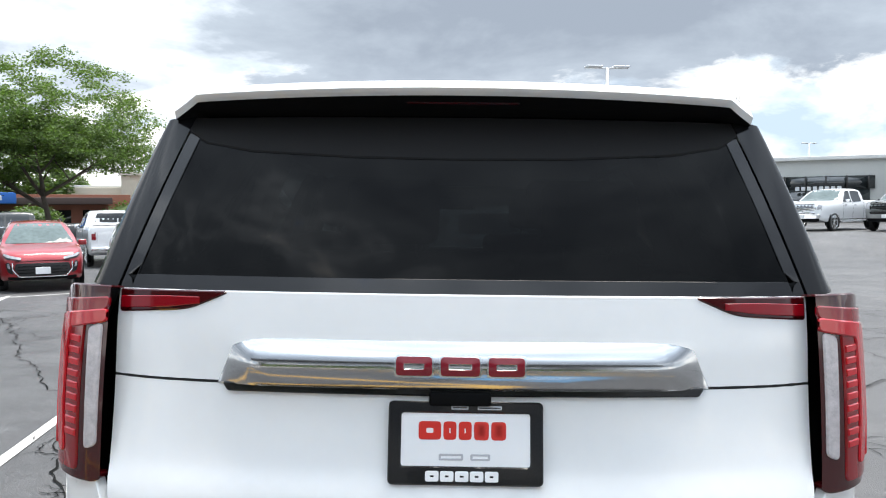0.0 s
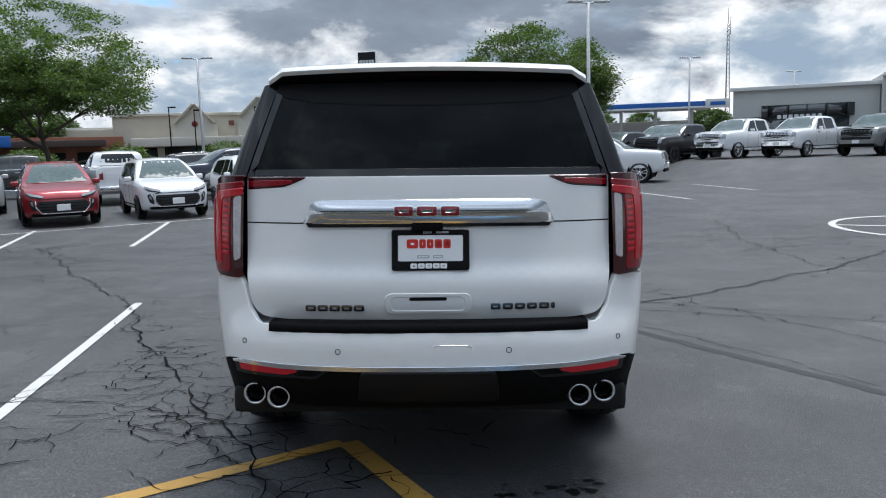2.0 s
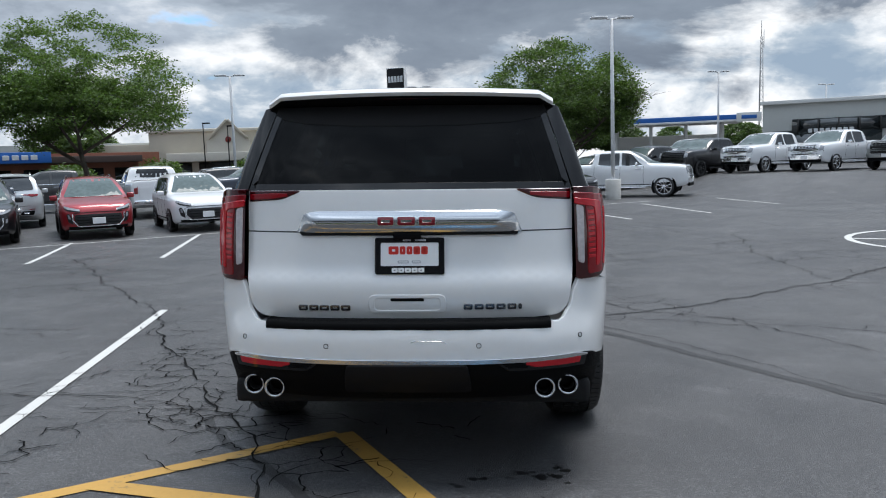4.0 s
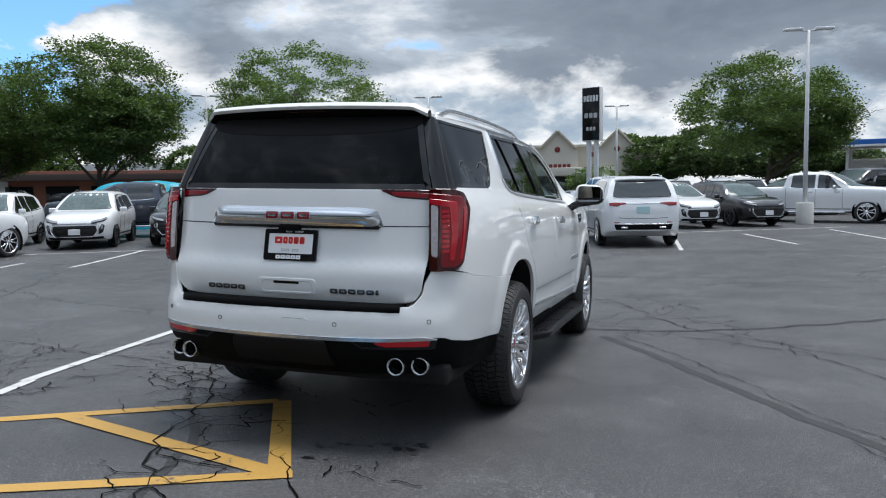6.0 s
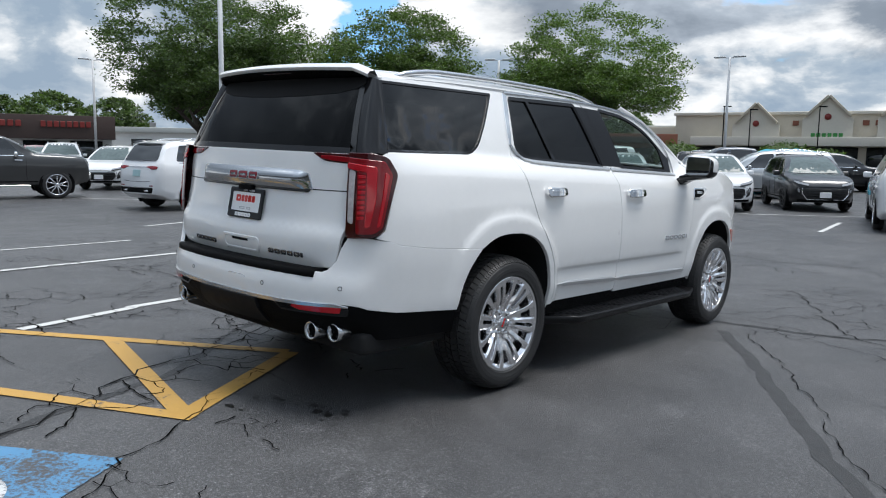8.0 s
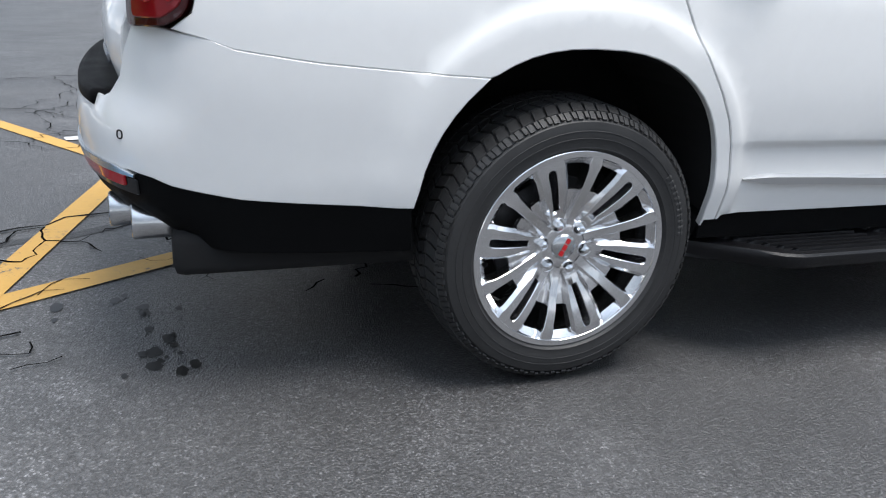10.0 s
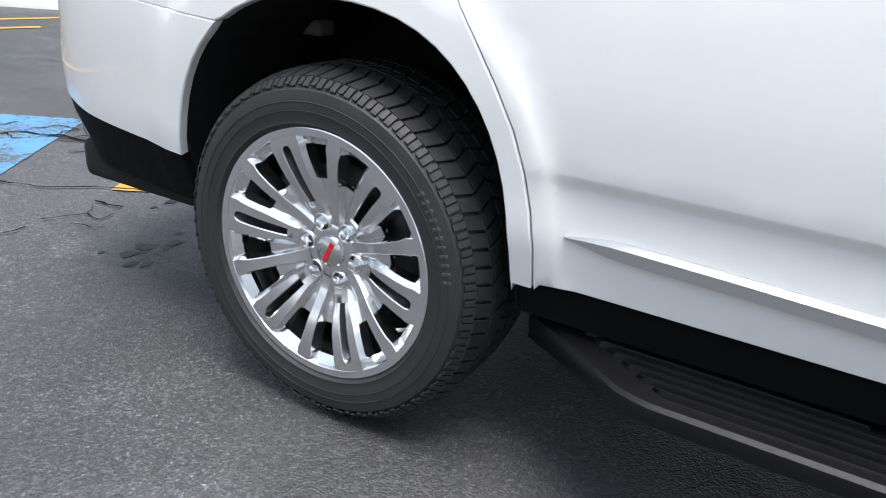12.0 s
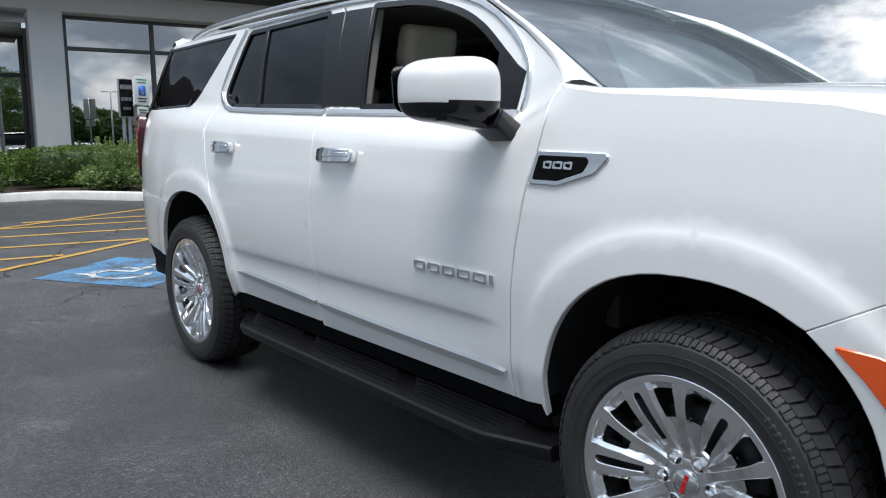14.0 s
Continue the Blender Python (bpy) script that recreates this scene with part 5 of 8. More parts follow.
    for p, q in zip(rows, rows[1:]):
        for j in range(6):
            bm.faces.new((p[j], p[(j + 1) % 6], q[(j + 1) % 6], q[j]))
    bm.faces.new(rows[0])
    bm.faces.new(rows[-1])
    bmesh.ops.recalc_face_normals(bm, faces=bm.faces)
    flat_sharp(part("brake_caliper", bm, M["brake"], w), 30)
    part("backing", lathe([(-0.175, 0.02), (-0.175, 0.24), (-0.2, 0.25)], 40), M["dark_inner"], w)


wheel = empty("wheel", pose(0, 0, 0))
wheel.parent = suv
wheel_parts(wheel)
wheel.matrix_basis = pose(1.0365, REAR_Y, HUB_Z)
for x, y, rz in ((1.0365, FRONT_Y, 0), (-1.0365, REAR_Y, 180), (-1.0365, FRONT_Y, 180)):
    cp = copy_thing(wheel, pose(x, y, HUB_Z, 10, 0, rz))
    cp.parent = suv

# ---- cabin ----
M["cream"] = material("cream_leather", (0.55, 0.50, 0.42), rough=0.5, vary=0.06, scale=6, bump=0.15, bump_scale=300)
M["taupe"] = material("taupe_seatback_cloth", (0.16, 0.145, 0.135), rough=0.85, vary=0.1, scale=8, bump=0.2, bump_scale=500)
M["headliner"] = material("pale_headliner", (0.42, 0.40, 0.37), rough=0.95, vary=0.04, scale=5)
M["cabin_dark"] = material("dark_cabin_trim", (0.03, 0.028, 0.027), rough=0.6, vary=0.1, scale=8)


def seat(x, y, width, label, back=M["cream"], tall=0.62):
    s = empty("seat")
    s.parent = suv
    tagged(s, label)
    part("cushion", box_bm((width, 0.52, 0.16), (x, y, 0.86), 0.05, 3), M["cream"], s)
    rot = Euler((radians(-14), 0, 0)).to_matrix()
    part("backrest", box_bm((width, 0.14, tall), (x, y - 0.32, 0.90 + tall / 2), 0.055, 3, rot), back, s)
    n_ = max(1, round(width / 0.55))
    for i in range(n_):
        hx = x - width / 2 + width / n_ * (i + 0.5)
        part("headrest", box_bm((0.28, 0.11, 0.19), (hx, y - 0.43, 1.02 + tall), 0.045, 3, rot), M["cream"], s, "cream headrest")
        for dx in (-0.07, 0.07):
            part("headrest_post", tube([(hx + dx, y - 0.36, 0.84 + tall), (hx + dx, y - 0.42, 0.95 + tall)], 0.008, 6), M["chrome"], s)


for x in (-0.42, 0.42):
    seat(x, 3.02, 0.54, "cream leather front seat")
    seat(x, 2.05, 0.54, "cream leather second row seat")
seat(-0.20, 1.22, 0.76, "third row seat with taupe cloth back", M["taupe"], 0.56)
seat(0.39, 1.22, 0.38, "third row seat with taupe cloth back", M["taupe"], 0.56)
part("headliner", panel([(-0.62, 0.45), (0.62, 0.45), (0.64, 3.05), (-0.64, 3.05)], lambda x, y: roof_pt(x, y) - Vector((0, 0, 0.05)), 0.2, 0), M["headliner"], suv)
part("cabin_floor", box_bm((1.18, 3.4, 0.05), (0, 2.3, 0.62), 0.01), M["cabin_dark"], suv)
part("cargo_floor", box_bm((1.35, 0.75, 0.04), (0, 0.58, 0.84), 0.01), M["taupe"], suv, "taupe cargo floor")
both("cargo_trim", box_bm((0.06, 0.75, 0.36), (0.70, 0.80, 1.22), 0.025), M["taupe"], suv)
both("door_trim", box_bm((0.06, 0.80, 0.62), (0.86, 2.165, 1.03), 0.025), M["cabin_dark"], suv)
both("door_trim", box_bm((0.06, 1.05, 0.60), (0.86, 3.12, 1.02), 0.025), M["cream"], suv)
part("dashboard", box_bm((1.62, 0.42, 0.30), (0, 3.72, 1.16), 0.08, 3), M["cabin_dark"], suv, "dark padded dashboard")
part("console", box_bm((0.24, 0.95, 0.30), (0, 3.1, 0.80), 0.04, 2), M["cabin_dark"], suv)
part("steering_wheel", lathe([(-0.016 * math.cos(a), 0.18 + 0.016 * math.sin(a)) for a in [2 * math.pi * i / 10 for i in range(10)]], 32, axis="Y", origin=(-0.42, 3.42, 1.16), closed=True), M["cabin_dark"], suv)
part("firewall", box_bm((1.6, 0.05, 0.6), (0, 3.93, 1.0), 0.01), M["cabin_dark"], suv)
both("pillar_trim", box_bm((0.05, 0.16, 0.48), (0.745, 2.56, 1.56), 0.02, 2, Euler((radians(10), radians(-18), 0)).to_matrix()), M["headliner"], suv)
both("quarter_trim", box_bm((0.05, 0.24, 0.50), (0.73, 1.28, 1.58), 0.02, 2, Euler((0, radians(-18), 0)).to_matrix()), M["headliner"], suv)
part("interior_mirror", box_bm((0.24, 0.04, 0.07), (0, 3.34, 1.70), 0.02), M["cabin_dark"], suv)
suv.matrix_world = TILT


# ---- ground ----
def asphalt():
    m = bpy.data.materials.new("asphalt")
    m.use_nodes = True
    nt = m.node_tree
    b = nt.nodes["Principled BSDF"]
    g = nt.nodes.new("ShaderNodeTexCoord")
    big = node(nt, "ShaderNodeTexNoise", Scale=0.16, Detail=5.0, Roughness=0.6)
    mid = node(nt, "ShaderNodeTexNoise", Scale=1.3, Detail=7.0, Roughness=0.65)
    fine = node(nt, "ShaderNodeTexNoise", Scale=70.0, Detail=4.0, Roughness=0.7)
    grit = node(nt, "ShaderNodeTexVoronoi", Scale=150.0)
    for n in (big, mid, fine, grit):
        nt.links.new(g.outputs["Object"], n.inputs["Vector"])
    c1 = ramp(nt, big.outputs[0], [(0.35, (0.045, 0.045, 0.0465)), (0.68, (0.069, 0.069, 0.0705))])
    c2 = ramp(nt, mid.outputs[0], [(0.3, 0.82), (0.55, 1.0), (0.72, 1.25)])
    c3 = ramp(nt, fine.outputs[0], [(0.35, 0.6), (0.53, 1.0), (0.72, 1.9)])
    c4 = ramp(nt, grit.outputs[0], [(0.06, 1.8), (0.22, 1.0)])
    # pale stones laid bare where the binder has worn
    stone = node(nt, "ShaderNodeTexVoronoi", Scale=190.0)
    bare = node(nt, "ShaderNodeTexNoise", Scale=0.9, Detail=9.0, Roughness=0.72)
    pick = nt.nodes.new("ShaderNodeSeparateColor")
    for n in (stone, bare):
        nt.links.new(g.outputs["Object"], n.inputs["Vector"])
    nt.links.new(stone.outputs["Color"], pick.inputs[0])
    lots = math_node(nt, "ADD", pick.outputs[0], math_node(nt, "MULTIPLY", math_node(nt, "SUBTRACT", bare.outputs[0], 0.5), 0.85))
    c4 = mix_col(nt, 1.0, c4, ramp(nt, lots, [(0.86, 1.0), (0.97, 2.5)]), "MULTIPLY")
    c = mix_col(nt, 1.0, mix_col(nt, 1.0, mix_col(nt, 1.0, c1, c2, "MULTIPLY"), c3, "MULTIPLY"), c4, "MULTIPLY")
    # pale scuffed patches
    scuff = node(nt, "ShaderNodeTexNoise", Scale=1.9, Detail=12.0, Roughness=0.78, Distortion=0.6)
    nt.links.new(g.outputs["Object"], scuff.inputs["Vector"])
    c = mix_col(nt, 1.0, c, ramp(nt, scuff.outputs[0], [(0.57, 1.0), (0.65, 1.6)]), "MULTIPLY")
    nt.links.new(c, b.inputs["Base Color"])
    nt.links.new(ramp(nt, mid.outputs[0], [(0.3, 0.36), (0.7, 0.54)]), b.inputs["Roughness"])
    bp = node(nt, "ShaderNodeBump", Strength=0.8, Distance=0.006)
    nt.links.new(math_node(nt, "ADD", fine.outputs[0], math_node(nt, "MULTIPLY", grit.outputs[0], 0.6)), bp.inputs["Height"])
    nt.links.new(bp.outputs[0], b.inputs["Normal"])
    return m


M["asphalt"] = asphalt()


def gz(x, y):
    """Height of the ground: a gentle slope round the bay, level beyond it, a raised row far to the right."""
    s = 0.02270 * x + 0.02700 * y
    k = 0.03
    lim = 0.17
    if s > lim - k:
        s = lim - k / 4 - (max(0.0, lim + k - s) ** 2) / (4 * k) + k / 4 if s < lim + k else lim
    s = max(s, -0.36)
    q = math.sqrt(max(0.0, -x - 4.0) ** 2 + max(0.0, y - 6.5) ** 2 + max(0.0, x - 5.0) ** 2)
    w = sstep(0.0, 8.0, q)
    far = -0.17 + 0.68 * sstep(8.5, 12.5, x) * sstep(24.0, 32.0, y + 0.35 * x - 4) + 0.02 * sstep(60, 120, math.hypot(x, y))
    return -s * (1 - w) + far * w


axis = [-700, -400, -250, -160, -110, -80] + [-60 + 0.5 * i for i in range(241)] + [80, 110, 160, 250, 400, 700]
verts = [(x, y, gz(x, y)) for y in axis for x in axis]
n = len(axis)
faces = [(j * n + i, j * n + i + 1, (j + 1) * n + i + 1, (j + 1) * n + i) for j in range(n - 1) for i in range(n - 1)]
me = bpy.data.meshes.new("ground")
me.from_pydata(verts, [], faces)
me.materials.append(M["asphalt"])
me.shade_smooth()
ground = tagged(new("ground", me), "dark sealed asphalt car park with cracks", "ground", kind="structure")


# ---- painted lines and cracks ----
def worn_paint(name, color, wear=0.45):
    m = bpy.data.materials.new(name)
    m.use_nodes = True
    nt = m.node_tree
    b = nt.nodes["Principled BSDF"]
    tc = nt.nodes.new("ShaderNodeTexCoord")
    n1 = node(nt, "ShaderNodeTexNoise", Scale=3.0, Detail=8.0, Roughness=0.7)
    n2 = node(nt, "ShaderNodeTexNoise", Scale=45.0, Detail=5.0, Roughness=0.7)
    for q in (n1, n2):
        nt.links.new(tc.outputs["Object"], q.inputs["Vector"])
    f = math_node(nt, "ADD", math_node(nt, "MULTIPLY", n1.outputs[0], 0.5), math_node(nt, "MULTIPLY", n2.outputs[0], 0.5))
    k = ramp(nt, f, [(wear - 0.06, 0.0), (wear + 0.02, 1.0)])
    c = mix_col(nt, k, (0.06, 0.06, 0.062), mix_col(nt, n2.outputs[0], color, tuple(q * 0.72 for q in color)))
    nt.links.new(c, b.inputs["Base Color"])
    b.inputs["Roughness"].default_value = 0.6
    return m


M["yellow_line"] = worn_paint("worn_yellow_paint", (0.52, 0.30, 0.065), 0.425)
M["white_line"] = worn_paint("worn_white_paint", (0.62, 0.62, 0.60), 0.405)
M["faint_line"] = worn_paint("faded_white_paint", (0.40, 0.40, 0.40), 0.47)
M["blue_pad"] = worn_paint("worn_blue_paint", (0.085, 0.25, 0.44), 0.505)
M["crack"] = material("dark_crack", (0.006, 0.006, 0.006), rough=0.95, spec=0.0)
M["seal"] = material("crack_sealant", (0.010, 0.010, 0.010), rough=0.8, vary=0.2, scale=5, spec=0.05)


def ground_strip(name, pts, width, mat, lift=0.005, label="", category="", step=0.25, jag=0.0, seed=0, kind="structure", bm=None):
    rng = random.Random(seed)
    dense = []
    for a, b in zip(pts, pts[1:]):
        a, b = Vector(a), Vector(b)
        k = max(1, int((b - a).length / step))
        dense += [a.lerp(b, i / k) for i in range(k)]
    dense.append(Vector(pts[-1]))
    own = bm is None
    bm = bm or bmesh.new()
    rows = []
    n = len(dense)
    for i, p in enumerate(dense):
        t = (dense[min(n - 1, i + 1)] - dense[max(0, i - 1)]).normalized()
        nv = Vector((-t.y, t.x))
        off = nv * rng.uniform(-jag, jag)
        w = width * (rng.uniform(0.3, 1.3) if jag else 1)
        if jag and i in (0, n - 1):
            w *= 0.2
        q0, q1 = p + off + nv * w / 2, p + off - nv * w / 2
        rows.append([bm.verts.new((q.x, q.y, gz(q.x, q.y) + lift)) for q in (q0, q1)])
    for a, b in zip(rows, rows[1:]):
        bm.faces.new((a[0], a[1], b[1], b[0]))
    if own:
        bmesh.ops.recalc_face_normals(bm, faces=bm.faces)
        return tagged(link_mesh(name, bm, mat, smooth=False), label, category, kind=kind)
    return bm


YELLOW = [((-0.47, 0.745), (-5.2, -2.80)), ((-0.44, 0.75), (0.25, -0.46)), ((0.30, -0.42), (-5.0, -3.35)), ((-1.50, -0.02), (0.20, -0.43)), ((-3.1, -1.22), (-1.55, -1.50)), ((-4.3, -2.1), (-3.0, -2.35)),
          ((3.4, -1.42), (-0.75, -3.80)), ((2.6, -5.1), (-3.4, -7.65)), ((2.2, -5.4), (-1.3, -4.36)), ((2.3, -4.5), (-0.95, -3.46)), ((2.4, -3.6), (0.66, -3.1)), ((1.6, -6.1), (-2.2, -4.85)), ((0.4, -6.35), (-2.8, -5.35))]
for i, (a, b) in enumerate(YELLOW):
    ground_strip("painted_line", [a, b], 0.115 if i in (1, 3) else 0.10, M["yellow_line"], 0.005 + 0.0007 * (i % 4), "worn yellow hatching line painted on asphalt", "road marking")
WHITE = [((-3.22, 5.0), (-2.42, 0.55), 0.085), ((-2.40, 0.60), (-2.12, -0.40), 0.085), ((-11.6, 13.2), (-4.3, 18.0), 0.10), ((-4.3, 18.0), (6.8, 25.0), 0.10), ((-11.6, 13.2), (-20.0, 7.5), 0.10),
         ((-8.21, 10.64), (-9.6, 14.9), 0.10), ((-5.79, 11.12), (-6.9, 16.2), 0.10), ((-10.2, 8.9), (-11.8, 13.0), 0.10), ((-0.95, 14.6), (-1.3, 17.4), 0.10), ((1.75, 14.9), (1.5, 18.5), 0.10),
         ((4.46, 17.0), (3.39, 21.1), 0.09), ((6.96, 18.3), (6.1, 23.5), 0.09), ((9.96, 21.2), (9.3, 25.6), 0.09), ((-4.84, 0.22), (-5.3, 2.6), 0.10), ((-10.5, 4.8), (-12.2, 9.6), 0.10), ((-7.0, 0.7), (-7.4, 3.0), 0.10)]
for a, b, w in WHITE:
    ground_strip("painted_line", [a, b], w, M["white_line"], 0.006, "worn white parking line painted on asphalt", "road marking")
circle = [(8.9 + 1.75 * math.cos(t), 10.35 + 2.0 * math.sin(t)) for t in (2 * math.pi * i / 40 for i in range(41))]
ground_strip("painted_line", circle, 0.13, M["white_line"], 0.006, "white painted circle on the asphalt", "road marking")
ground_strip("painted_line", [(7.35, 11.1), (10.4, 9.4)], 0.12, M["white_line"], 0.007, "white painted bar inside the circle", "road marking")

# blue accessible bay sign on the ground
BL = [Vector((1.19, -1.97)), Vector((0.28, -2.60)), Vector((-0.34, -1.55)), Vector((0.57, -0.92))]


def blue_uv(u, v):
    p = BL[0].lerp(BL[1], u).lerp(BL[3].lerp(BL[2], u), v)
    return Vector((p.x, p.y, gz(p.x, p.y)))


bm = panel([(0, 0), (1, 0), (1, 1), (0, 1)], lambda u, v: blue_uv(u, v) + Vector((0, 0, 0.004)), 0.12, 0)
pad = tagged(link_mesh("bay_marking", bm, M["blue_pad"], smooth=False), "worn blue painted square with white wheelchair symbol", "road marking", kind="structure")


def symbol(f, parent, mat, scale=1.0):
    """The wheelchair symbol as flat strokes in a unit square."""
    strokes = [([(0.50 + 0.24 * math.cos(t), 0.34 + 0.22 * math.sin(t)) for t in [math.radians(150 + 9 * i) for i in range(25)]], 0.065),
               ([(0.44, 0.74), (0.46, 0.46), (0.68, 0.44), (0.76, 0.20), (0.84, 0.22)], 0.075), ([(0.45, 0.60), (0.64, 0.60)], 0.06)]
    for pts, w in strokes:
        part("symbol_stroke", strip(pts, w, f, 0, 0.05), mat, parent, "", False)
    dot = [(0.44 + 0.065 * math.cos(t), 0.84 + 0.065 * math.sin(t)) for t in [2 * math.pi * i / 14 for i in range(14)]]
    part("symbol_stroke", panel(dot, f, 0.06, 0), mat, parent, "", False)


symbol(lambda u, v: blue_uv(0.08 + 0.84 * v, 0.04 + 0.92 * (1 - u)) + Vector((0, 0, 0.0075)), pad, worn_paint("scuffed_white_symbol", (0.60, 0.61, 0.62), 0.49))

# cracks: a few wide sealed ones and networks of fine ones
def crack_path(pts, seed, step=0.12, jag=0.05):
    rng = random.Random(seed)
    out = []
    for a, b in zip(pts, pts[1:]):
        a, b = Vector(a), Vector(b)
        k = max(1, int((b - a).length / step))
        nv = Vector((-(b - a).y, (b - a).x)).normalized()
        for i in range(k):
            p = a.lerp(b, i / k)
            q = Vector((p.x * 0.9 + seed * 7.3, p.y * 0.9, 0.0))
            out.append(p + nv * (0.16 * noise.noise(q) + 0.05 * noise.noise(q * 4.5) + rng.gauss(0, jag * 0.6)))
    out.append(Vector(pts[-1]))
    return [(p.x, p.y) for p in out]


MAIN = [[(-7.6, 11.3), (-5.2, 7.7), (-3.2, 4.8), (-2.26, 2.85), (-1.76, 2.0), (-1.17, 1.0), (-0.9, 0.5), (-0.3, -0.6), (0.1, -1.6)],
        [(1.2, 4.1), (1.98, 3.0), (2.45, 2.15), (3.05, 1.2), (3.6, 0.2), (4.1, -1.0)],
        [(0.9, 6.8), (2.1, 4.8), (3.83, 3.7), (6.0, 1.9)], [(1.0, 4.45), (2.1, 4.8), (2.85, 5.15), (4.9, 6.4), (6.7, 8.2)], [(1.9, 4.4), (3.1, 3.95), (3.6, 2.8)], [(4.8, 6.4), (7.0, 5.6), (9.5, 5.9)], [(-8.5, 5.5), (-5.5, 4.0), (-3.6, 3.9)], [(-9.5, 8.0), (-7.0, 4.5), (-5.2, 1.8), (-4.2, -1.2)],
        [(5.6, 12.5), (5.0, 9.5), (4.9, 6.5)], [(-6.0, 1.0), (-3.5, 1.7), (-1.6, 1.3)], [(2.5, 9.0), (5.0, 9.6), (8.2, 9.0)], [(-0.6, -4.9), (1.2, -2.6), (2.4, -0.2)], [(-3, 10), (0, 9.2), (3, 9.8)]]
bm = bmesh.new()
for i, pts in enumerate(MAIN):
    if i != 1:
        bm = ground_strip("", crack_path(pts, i, 0.09, 0.03), 0.012 if i else 0.016, None, 0.0085, step=0.2, jag=0.005, seed=i, bm=bm)
tagged(link_mesh("crack", bm, M["seal"], smooth=False), "dark crack filler lines across the asphalt", "crack", kind="stuff")
smear = bmesh.new()
for i in (1, 3):
    smear = ground_strip("", crack_path(MAIN[i], i, 0.15, 0.01), 0.10 if i == 1 else 0.06, None, 0.0020, step=0.2, bm=smear)
smear = ground_strip("", crack_path([(-1.37, 1.0), (-1.08, 0.67), (-0.81, 0.29), (-0.43, -0.44), (-0.15, -0.97), (0.2, -1.6)], 3, 0.1, 0.01), 0.06, None, 0.0020, step=0.2, bm=smear)
tagged(link_mesh("crack_stain", smear, material("dark_sealed_asphalt", (0.027, 0.027, 0.028), rough=0.5, vary=0.3, scale=9, bump=0.5, bump_scale=150), smooth=False), "darker sealed asphalt along the cracks", "crack", kind="stuff")
bm = bmesh.new()
rng = random.Random(5)


def jagged(a, b, width, bm):
    """One short crack from node to node, broken into crooked steps."""
    n, side = max(2, int((b - a).length / 0.035)), Vector((a.y - b.y, b.x - a.x))
    pts = [a.lerp(b, i / n) + side * (rng.gauss(0, 0.06) if 0 < i < n else 0.0) for i in range(n + 1)]
    t = (b - a).normalized()
    rows = []
    for p in pts:
        nv = Vector((-t.y, t.x)) * width * rng.uniform(0.3, 0.7)
        rows.append([bm.verts.new((q.x, q.y, gz(q.x, q.y) + 0.0082)) for q in (p + nv, p - nv)])
    for u, v in zip(rows, rows[1:]):
        bm.faces.new((u[0], u[1], v[1], v[0]))


def crazed(path, reach, cell, keep, bm, width=0.006, off=0.0):
    """Many-sided plates of asphalt broken loose along a line: the edges of an uneven honeycomb near it."""
    line = [Vector(p) for p in path]
    x0, x1 = min(p.x for p in line) - reach - abs(off), max(p.x for p in line) + reach + abs(off)
    y0, y1 = min(p.y for p in line) - reach - abs(off), max(p.y for p in line) + reach + abs(off)
    nodes = {}

    def at(i, j):
        if (i, j) not in nodes:
            h = cell * 0.5 * (1 if (i + j) % 2 else -1) * 0.33
            nodes[i, j] = Vector((x0 + i * cell * 0.866 + rng.uniform(-0.27, 0.27) * cell, y0 + j * cell * 1.5 * 0.66 + h + rng.uniform(-0.27, 0.27) * cell))
        return nodes[i, j]

    for j in range(int((y1 - y0) / cell) + 1):
        for i in range(int((x1 - x0) / cell / 0.866) + 1):
            for o in ((1, 0),) + (((0, 1),) if (i + j) % 2 else ()):
                p, q = at(i, j), at(i + o[0], j + o[1])
                d = min((p - c).length for c in line)
                mid = (p + q) / 2
                loose = 0.5 + 0.9 * noise.noise(Vector((mid.x * 1.7 + 5.0, mid.y * 1.7, 0.0))) + rng.gauss(0, 0.13)
                if loose < keep * max(0.0, 1 - ((d - off) / reach) ** 2):
                    jagged(p, q, width * rng.uniform(0.5, 1.4), bm)


def fine_crack(p, ang, length, depth, bm):
    pts = [p]
    for i in range(int(length / 0.06)):
        ang += rng.gauss(0, 0.2)
        turn = ang + rng.gauss(0, 0.45)
        p = (p[0] + 0.06 * math.cos(turn), p[1] + 0.06 * math.sin(turn))
        pts.append(p)
        if depth and rng.random() < 0.10:
            fine_crack(p, ang + rng.choice((-1, 1)) * rng.uniform(0.6, 1.4), length * 0.5, depth - 1, bm)
    ground_strip("", pts, 0.0065, None, 0.0082, step=0.5, jag=0.002, seed=rng.random(), bm=bm)


crazed(crack_path(MAIN[0][3:], 0, 0.2, 0.02), 0.55, 0.19, 0.60, bm, 0.008)
crazed([(-3.2, 4.8), (-2.9, 4.2), (-2.6, 3.5), (-2.26, 2.85)], 0.40, 0.22, 0.6, bm, 0.008)
crazed([(-3.2, 0.2), (-2.6, -0.3), (-2.0, -0.6), (-1.4, -0.9)], 0.60, 0.25, 0.5, bm, 0.008)
corner = [(0.05, -0.22), (0.25, -0.48), (0.35, -0.58), (0.50, -0.78), (0.62, -0.97), (0.80, -1.10), (1.0, -1.35)]
crazed(corner, 0.15, 0.13, 0.55, bm, 0.005)
ground_strip("", crack_path(corner, 2, 0.05, 0.02), 0.009, None, 0.0083, step=0.5, jag=0.002, bm=bm)
